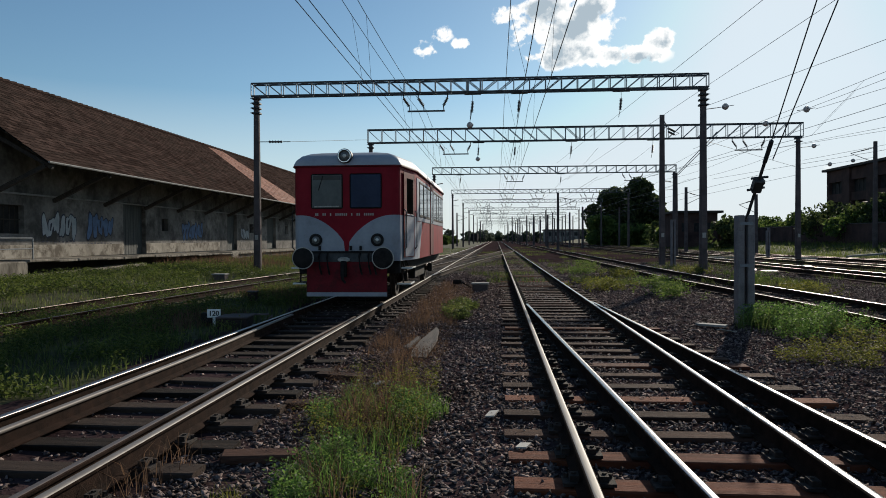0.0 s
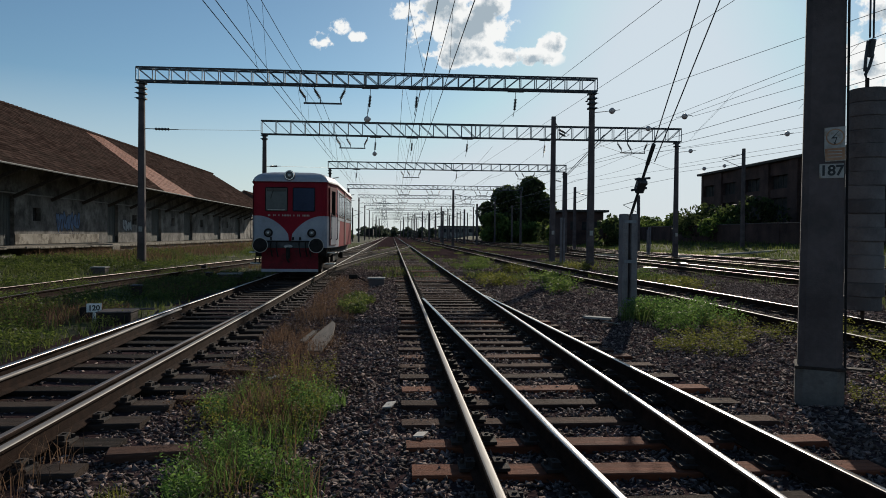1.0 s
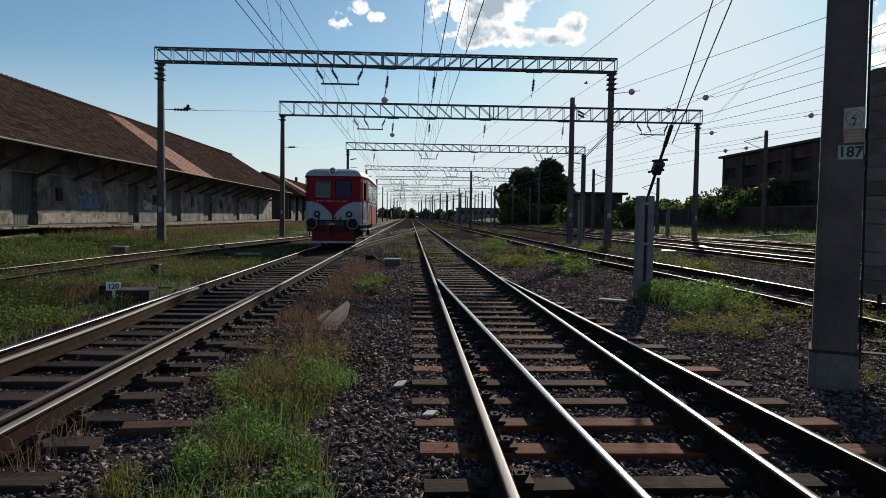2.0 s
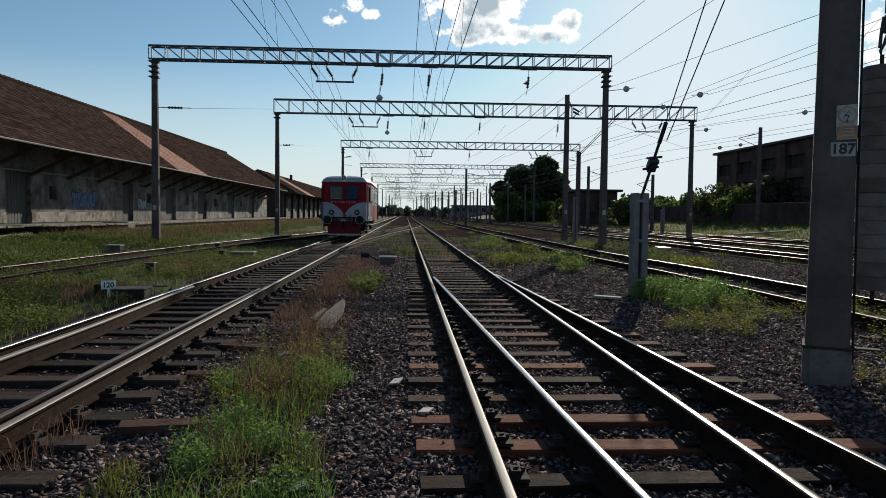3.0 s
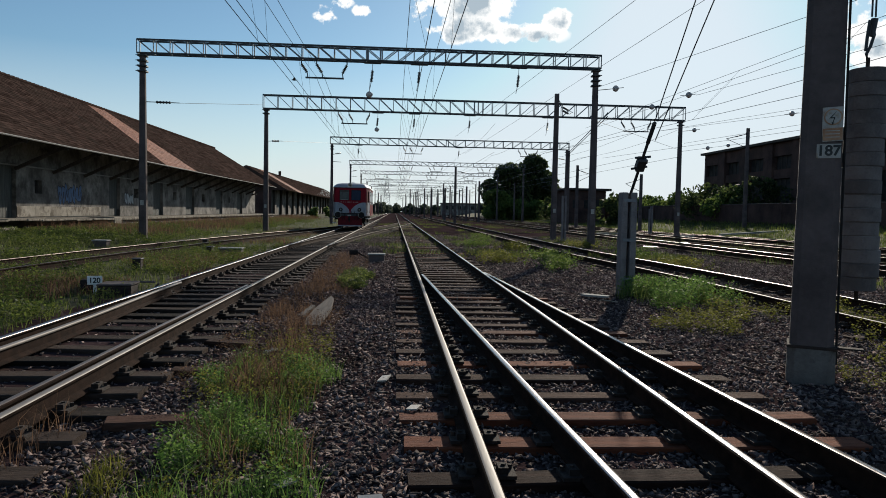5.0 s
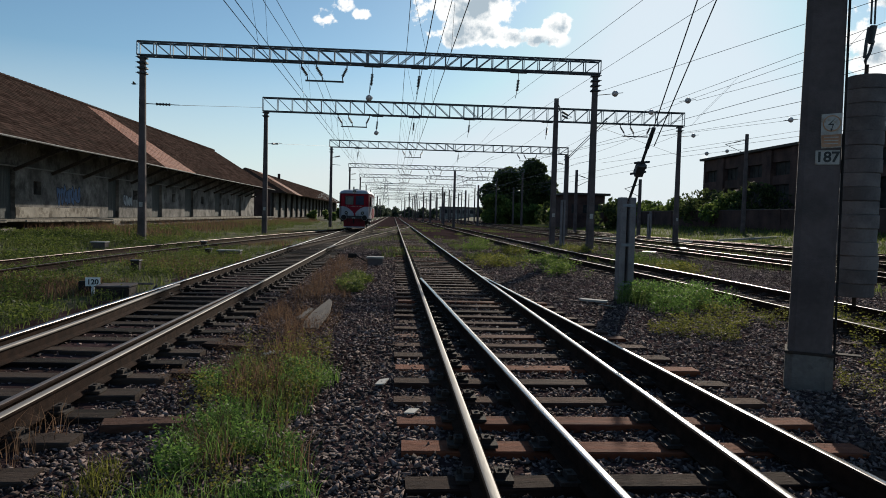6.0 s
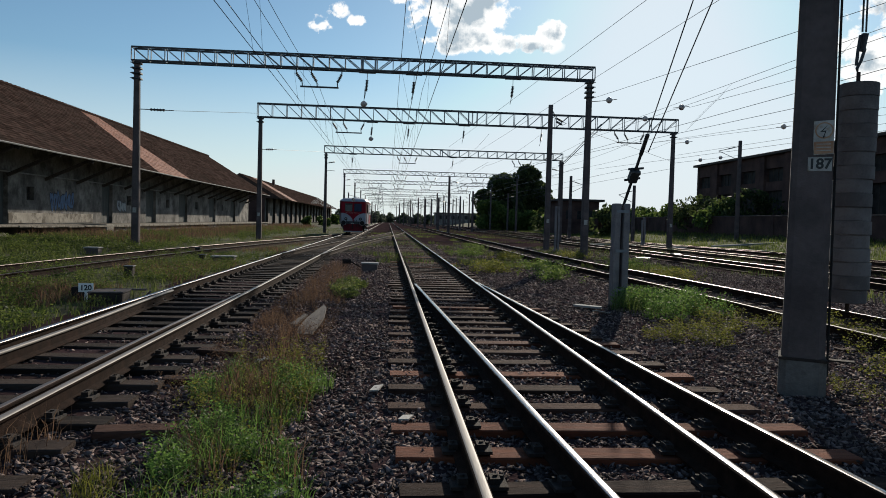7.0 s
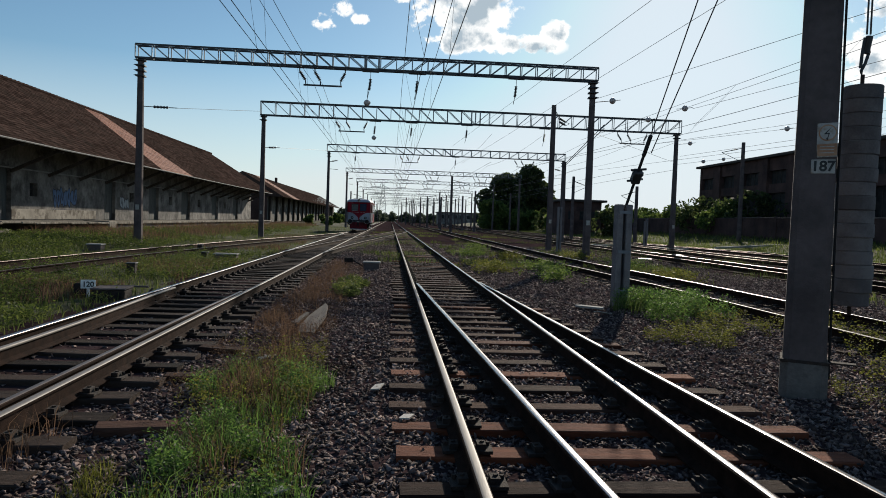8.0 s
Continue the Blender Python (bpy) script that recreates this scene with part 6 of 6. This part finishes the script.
    for dx in (-0.02, 0.62):
        part("stay_cable", Build().rod(lo + d * 1.45 + Vector((dx * 0.2, 0, 0)), hi + Vector((dx, 0, 0)), 0.010, n=6), M_DARKSTEEL, a)


build_mast_near()


def lone_mast(x, y, h, label, w=0.36, arm=0):
    m = thing("catenary_mast", label, "mast", pose(x, y, 0), "masts in the yard")
    part("shaft", mast_build(h, -0.5, w, w * 0.72), M_CONCRETE, m)
    if arm:
        part("bracket_arm", Build().rod((0, 0, h - 0.5), (arm, 0, h - 1.0), 0.03, n=6).rod((0, 0, h - 1.8), (arm, 0, h - 1.0), 0.025, n=6), M_DARKSTEEL, m)
        b = Build()
        insulator(b, (arm * 0.25, 0, h - 0.62), (arm * 0.6, 0, h - 0.8), 0.06, 5)
        part("insulator", b, M_CERAMIC, m, smooth=True)
    return m


def build_masts():
    a = lone_mast(10.1, 44, 8.95, "tall dark concrete mast with stays")
    part("number_plate", Build().box((0, -0.2, 1.6), (0.17, 0.012, 0.24)), M_PAPER, a, "small pale plate")
    b = lone_mast(14.4, 58, 6.7, "shorter concrete mast held by twin stays")
    for k in (0, 0.25):
        part("stay", Build().rod((-0.1, -0.1, 6.25 + k * 0.6), (0.7, -8.4, 8.45 + k), 0.028, n=5), M_DARKSTEEL, b)
    for z0, z1 in ((8.55, 8.42), (8.50, 8.20)):
        w = part("strain_wire", Build().tube([(0.15, 0, z0), (0.9, 2.0, z1), (1.7, 3.6, z1 + 0.02), (2.4, 5.4, 8.62)], 0.018, 5), M_DARKSTEEL, a)
        ib = Build()
        insulator(ib, (0.9, 2.0, z1), (1.55, 3.3, z1 + 0.02), 0.075, 6)
        part("insulator", ib, M_CERAMIC, w, "brown ribbed strain insulator", smooth=True)
    lone_mast(19.7, 75, 6.7, "concrete mast far in the yard", arm=1.6)
    lone_mast(31.9, 62, 9.5, "concrete mast near the brick works", arm=-2.0)
    lone_mast(25.0, 70, 5.6, "concrete mast near the brick works", arm=-1.6)
    r = random.Random(5)
    for x, y, h in ((7.75, 90, 7.2), (8.6, 120, 5.5), (12.3, 120, 5.8), (13.5, 112, 6.4), (7.9, 150, 6.1), (7.2, 170, 7.0), (10.4, 150, 7.5), (13.0, 165, 7.5), (9.8, 190, 8), (12.5, 205, 8), (4.6, 210, 8), (7.0, 240, 8), (10.5, 245, 8), (4.2, 270, 8), (8.0, 300, 8.5), (13.0, 280, 8), (17.5, 190, 7.5), (24, 140, 7.5), (27.5, 120, 7.0), (-8.5, 150, 7), (-9.5, 200, 7.5), (22.0, 95, 7.0), (5.2, 320, 8), (9.0, 340, 8), (12.0, 330, 8), (15.5, 250, 8), (16.0, 310, 8), (6.0, 190, 7), (3.8, 330, 8), (-5.5, 300, 8), (-6.0, 260, 8), (19.5, 240, 8), (22.5, 210, 8), (26.0, 185, 8), (11.3, 220, 8), (9.2, 270, 8)):
        lone_mast(x, y, h, "distant concrete mast in the yard", arm=r.choice((-2.2, 2.2)))
    for x, y, h in ((9.75, 39.9, 2.6), (20.5, 55, 2.1), (28.7, 76.7, 2.6)):
        p = thing("marker_post", "pale slim concrete post in the yard", "post", pose(x, y, 0))
        for s in (-1, 1):
            part("flange", Build().box((s * 0.08, 0, h / 2 - 0.15), (0.10, 0.2, h)), M_POST, p)
        part("web", Build().box((0, 0, h / 2 - 0.2), (0.06, 0.06, h - 0.1)), M_CONCRETE, p)


build_masts()


def build_line_insulators():
    for x, y, z in ((10.77, 34.2, 7.62), (14.9, 35.2, 7.6), (14.55, 39.4, 7.6), (-1.3, 34.2, 6.95), (-1.33, 49.6, 7.05), (21.51, 49.6, 7.64), (24.56, 54.0, 6.82), (28.07, 57.83, 7.47), (23.2, 40.0, 7.55)):
        t = thing("line_insulator", "round pale glazed insulator on the overhead line", "insulator", pose(x, y, z))
        part("bell", Build().lathe([(0.03, -0.16), (0.11, -0.11), (0.16, -0.02), (0.15, 0.05), (0.09, 0.12), (0.04, 0.17)], pose(0, 0, 0, 0, 80, 10), 14), M_BELL, t, smooth=True)
        if x > 0:
            part("pin", Build().rod((-0.45, 0, -0.06), (0.4, 0, 0.06), 0.016, n=5), M_DARKSTEEL, t)
        if x < 0:
            part("drop_rod", Build().rod((0, 0, 0.1), (0.04, 0, 0.75), 0.014, n=5), M_DARKSTEEL, t)
        elif x in (10.77, 21.51):
            part("arm", Build().rod((-0.4, 0, -0.05), (-1.0, 0, -0.12), 0.02, n=5), M_DARKSTEEL, t)


build_line_insulators()


def build_small_things():
    g = ground_z
    s = thing("distance_sign", "small white number sign on a white post", "sign", pose(-5.42, 13.1, -0.10, 0, 0, 12))
    pl = part("plate", Build().box((0, 0, 0.13), (0.25, 0.012, 0.16), cham=0.003), M_WHITE, s, "white plate with black digits")
    letters("120", pose(0, -0.008, 0.125, 90, 0, 0), 0.13, pl)
    part("post", Build().box((0.0, 0.012, -0.1), (0.05, 0.014, 0.42)), M_WHITE, s)
    b = thing("point_machine", "dark grey steel point machine box beside the track", "point machine", pose(-4.98, 13.05, -0.05, 0, 0, 4))
    part("housing", Build().box((0, 0, -0.11), (0.56, 0.5, 0.26), cham=0.03), M_IRON, b, "dark housing")
    part("cover", Build().box((0, 0, 0.03), (0.60, 0.54, 0.03), cham=0.01), M_CONCRETE, b, "lighter grey lid")
    part("link_bar", Build().box((0.1, 0.62, 0.0), (0.75, 0.09, 0.03), None, 0.006).rod((0.42, 0.5, -0.2), (0.62, 0.3, 0.0), 0.02), M_CONCRETE, b, "flat grey link bar")
    part("drive_rod", Build().rod((0.3, 0.05, -0.14), (1.0, 0.05, -0.16), 0.02, n=6), M_STEEL, b)
    part("rear_lever", Build().box((-0.62, 0.25, -0.02), (0.22, 0.12, 0.20), cham=0.02).rod((-0.55, 0.2, -0.15), (-0.2, 0.1, -0.18), 0.025), M_BLACK, b)
    for x, y, z in ((-6.4, 18.0, 0.28), (-6.4, 24.9, 0.24), (-7.9, 30.0, 0.25)):
        p = thing("short_post", "short dark signal cable post in the grass", "post", pose(x, y, g(x, y)))
        part("stub", Build().box((0, 0, z / 2), (0.20, 0.20, z), cham=0.02), M_IRON, p)
        part("cap", Build().box((0, 0, z + 0.01), (0.24, 0.24, 0.03), cham=0.008), M_DARKSTEEL, p)
    for x, y, w in ((-5.6, 24.6, 0.75), (-0.55, 22.5, 0.5), (-11.0, 27.2, 0.5)):
        p = thing("cable_box", "low concrete cable box with a flat lid", "cable box", pose(x, y, g(x, y)))
        part("box_body", Build().box((0, 0, 0.10), (w, 0.4, 0.26), cham=0.02), M_CONCRETE, p)
        part("lid", Build().box((0, 0, 0.25), (w + 0.06, 0.46, 0.05), cham=0.012), M_PALE_CONCRETE, p)
    p = thing("switch_lever", "dark iron lever bracket beside the track", "lever", pose(-1.35, 23.8, g(-1.35, 23.8)))
    part("bracket", Build().box((0, 0, 0.2), (0.3, 0.12, 0.16), cham=0.02).rod((-0.1, 0, 0.1), (-0.1, 0, -0.05), 0.04).rod((0.12, 0, 0.2), (0.5, -0.05, 0.0), 0.025), M_BLACK, p)
    p = thing("plank", "broken pale wooden plank lying on the ballast", "plank", pose(-1.06, 10.4, g(-1.06, 10.4) + 0.13, 9, 0, -4))
    part("board", Build().slab([(-0.15, -0.75, 0), (0.09, -0.72, 0), (0.14, 0.1, 0), (0.09, 0.62, 0), (0.03, 0.75, 0), (-0.02, 0.5, 0), (-0.11, 0.0, 0)], (0, 0, 0.045)), M_PLANK, p)
    part("splinter", Build().slab([(-0.30, -0.2, -0.01), (-0.22, -0.25, -0.01), (-0.14, 0.3, -0.01), (-0.2, 0.32, -0.01)], (0, 0, 0.03)), M_PLANK, p)
    # shiny sheets added to make the bright glare spots of the yard
    for x, y, w, l in ((20.1, 34.4, 0.9, 1.5), (12.8, 34.2, 0.5, 0.8), (17.0, 40.0, 0.4, 1.8), (16.6, 30.2, 0.35, 1.6)):
        p = thing("glare_sheet", "flat shiny sheet added for a glare spot between yard tracks", "metal sheet", pose(x, y, g(x, y) + 0.06, 0, 0, 20 * math.sin(x)))
        part("sheet", Build().box((0, 0, 0), (w, l, 0.03), cham=0.008), M_RAILTOP, p)
    p = thing("plank", "short pale broken board lying beside the rail", "plank", pose(3.86, 13.1, g(3.86, 13.1) + 0.03, 0, 0, 55))
    part("board", Build().slab([(-0.10, -0.28, 0), (0.08, -0.25, 0), (0.10, 0.2, 0), (0.0, 0.30, 0), (-0.11, 0.2, 0)], (0, 0, 0.035)), M_PALE_CONCRETE, p)
    # two pale strips added only to draw bright lines across the yard
    for a, e in (((25.9, 54.1, 0.0), (32.6, 55.2, 0.42)), ((17.0, 57.8, -0.15), (28.2, 47.7, -0.1))):
        p = thing("bright_line_strip", "low pale strip added as a bright line at the grassy side of the yard", "edging")
        part("line_slab", Build().beam(a, e, 0.3, 0.14), M_PALE_CONCRETE, p)
    r = random.Random(3)
    for x, y, a, l in ((-0.07, 6.50, 80, 0.24), (0.18, 5.50, 75, 0.16), (-1.35, 7.9, 10, 0.14), (3.9, 12.4, 30, 0.4), (-0.6, 4.0, 40, 0.12), (-0.1, 3.7, 10, 0.14)):
        p = tagged(part("pale_chip", Build().slab([(-0.5 * l, -0.04, 0), (0.5 * l, -0.045, 0), (0.45 * l, 0.04, 0), (-0.48 * l, 0.045, 0)], (0, 0, 0.012)), M_PAPER, at=pose(x, y, g(x, y) + 0.045, r.uniform(-14, 14), r.uniform(-14, 14), a)), "pale flat chip lying on dark ballast", "debris", "debris")
    # short timber ends beside the left track
    for x, y, a in ((-1.85, 6.9, 8), (-1.9, 8.3, -6), (-1.8, 5.2, 14)):
        p = tagged(part("timber_offcut", Build().box((0, 0, 0.03), (0.55, 0.2, 0.07), cham=0.012), M_SLEEPER, at=pose(x, y, g(x, y), 0, 2, a)), "short weathered timber beside the track", "timber", "timber offcuts")


M_PLANK = material("pale_weathered_plank", (0.075, 0.057, 0.046), (0.15, 0.118, 0.094), 0.88, scale=5, stretch=(5, 0.6, 1), bump=0.4)
build_small_things()


def build_distance():
    r = random.Random(21)
    # low flat-roofed house behind the yard
    h = thing("flat_house", "low flat-roofed house behind bushes", "house")
    part("wall", Build().box((30, 112, 2.4), (6, 8, 5.6)), M_BRICK, h)
    part("roof", Build().box((30, 112, 5.3), (7.4, 9.4, 0.35), cham=0.05), M_TIMBER, h)
    for k in range(3):
        part("window", Build().box((28.2 + k * 1.8, 107.97, 3.0), (0.9, 0.1, 1.3)), M_DIRTYGLASS, h)
    h = thing("flat_house", "distant flat-roofed block beyond the trees", "house")
    part("wall", Build().box((30, 330, 2.4), (16, 12, 5.4)), M_PLASTER, h)
    part("roof", Build().box((30, 330, 5.3), (17, 13, 0.5), cham=0.05), M_TIMBER, h)
    for k in range(5):
        part("window", Build().box((24 + k * 3, 323.9, 3.4), (1.4, 0.2, 1.6)), M_DIRTYGLASS, h)
    p = thing("lattice_pylon", "distant grey lattice power pylon on the horizon", "pylon", pose(-5.0, 440, 0))
    for sx in (-1, 1):
        for sy in (-1, 1):
            part("leg", Build().beam((sx * 2.6, sy * 2.6, -0.5), (sx * 0.4, sy * 0.4, 24), 0.17, 0.17), M_STEEL, p)
    b = Build()
    for k in range(9):
        z0, z1 = k * 2.6, (k + 1) * 2.6
        w0, w1 = 2.6 - 2.2 * z0 / 24, 2.6 - 2.2 * z1 / 24
        for sy in (-1, 1):
            b.beam((-w0, sy * w0, z0), (w1, sy * w1, z1), 0.08, 0.08)
            b.beam((w0, sy * w0, z0), (-w1, sy * w1, z1), 0.08, 0.08)
    part("bracing", b, M_STEEL, p)
    for z, w in ((17, 5.5), (20.5, 4.2)):
        part("cross_arm", Build().beam((-w, 0, z), (w, 0, z), 0.3, 0.3).beam((-w, 0, z), (0, 0, z + 1.6), 0.2, 0.2).beam((w, 0, z), (0, 0, z + 1.6), 0.2, 0.2), M_STEEL, p)
    w = thing("freight_wagon", "distant dark freight wagon on a siding", "wagon", pose(-9.5, 300, 0))
    part("body", Build().box((0, 0, 2.2), (2.9, 12, 2.6), cham=0.1), M_BLACK, w)
    part("frame", Build().box((0, 0, 0.75), (2.6, 12, 0.3)), M_IRON, w)
    for y in (-4, 4):
        for sx in (-1, 1):
            part("wheel", Build().rod((sx * 0.65, y, 0.46), (sx * 0.8, y, 0.46), 0.46, n=16), M_IRON, w)
    # tree line along the horizon
    for k in range(130):
        y = r.uniform(345, 500)
        x = r.uniform(-45, 130)
        if abs(x - 1) < 6 and y < 440:
            continue
        hh = r.uniform(2.6, 6.0)
        tree(x, y, hh, hh * r.uniform(1.3, 2.2), "distant tree on the horizon, leaves greyed for haze", M_HAZELEAF, 360, 0.9, 10, "tree", 0.02, k + 70)
    for k in range(26):
        y = 95 + k * 7.5 + r.uniform(-2, 2)
        hh = r.uniform(2.5, 5.0)
        tree(30 + r.uniform(-3, 6) + 0.02 * y, y, hh, hh * 1.4, "green bush beyond the yard", M_BUSH if k % 3 else M_LEAF, 900, 0.32, 14, "bush", 0.02, k + 140)
    for k in range(9):
        y = 118 + k * 14
        hh = r.uniform(1.2, 2.6)
        tree(-12.3 + r.uniform(-2, 1), y, hh, hh * 1.3, "green bush beside the warehouse", M_BUSH, 700, 0.3, 12, "bush", 0.02, k + 180)


build_distance()


def bird():
    b = thing("bird", "small dark bird in flight over the yard", "bird")
    part("torso", Build().lathe([(0.005, -0.15), (0.03, -0.10), (0.045, -0.02), (0.035, 0.06), (0.025, 0.10), (0.008, 0.14)], pose(0, 0, 0, 0, 90, 0), 10), M_INK, b, smooth=True)
    for s in (-1, 1):
        part("wing", Build().slab([(-0.06, 0, 0.0), (0.05, 0, 0.0), (0.03, s * 0.16, 0.09), (-0.03, s * 0.28, 0.10), (-0.07, s * 0.14, 0.07)], (0, 0, 0.006)), M_INK, b)
    part("tail", Build().slab([(-0.13, -0.015, 0), (-0.13, 0.015, 0), (-0.22, 0.04, 0), (-0.22, -0.04, 0)], (0, 0, 0.005)), M_INK, b)
    return b


BIRD_A, BIRD_B = bird(), bird()
# seconds, x, y, z
BIRD_A_PATH = [(0, -4.0, 50, 2.2), (1.3, -5.15, 30.0, 4.1), (1.5, -5.91, 28.0, 4.56), (1.8, -7.12, 26.0, 5.06), (2.1, -8.34, 25.0, 5.07), (3.0, -16, 21, 6.6), (8, -70, -6, 14)]
BIRD_B_PATH = [(0, 20, 70, 15), (3.3, 5.36, 40.0, 8.72), (3.5, 4.35, 40.0, 8.67), (4.3, -0.58, 40.0, 9.0), (4.5, -1.88, 40.0, 8.97), (5.8, -12.64, 40.0, 7.98), (6.0, -14.39, 40.0, 8.18), (6.2, -16.49, 40.0, 8.09), (6.4, -18.8, 40.0, 8.43), (6.6, -20.94, 40.0, 8.88), (8, -34, 40, 11)]

# ---------------------------------------------------------------- movement
def motions():
    rows = [(0, 15.4), (1, 22.9), (2, 30.6), (3.5, 42.3), (4.5, 49.5), (6.5, 63.9), (7.25, 69.4), (8, 74.6)]
    walk(CAR, [(t, pose(-3.335, y, 0)) for t, y in rows])
    walk(BIRD_A, [(t, pose(x, y, z, 0, 0, 200)) for t, x, y, z in BIRD_A_PATH])
    walk(BIRD_B, [(t, pose(x, y, z, 0, 0, 185)) for t, x, y, z in BIRD_B_PATH])


motions()
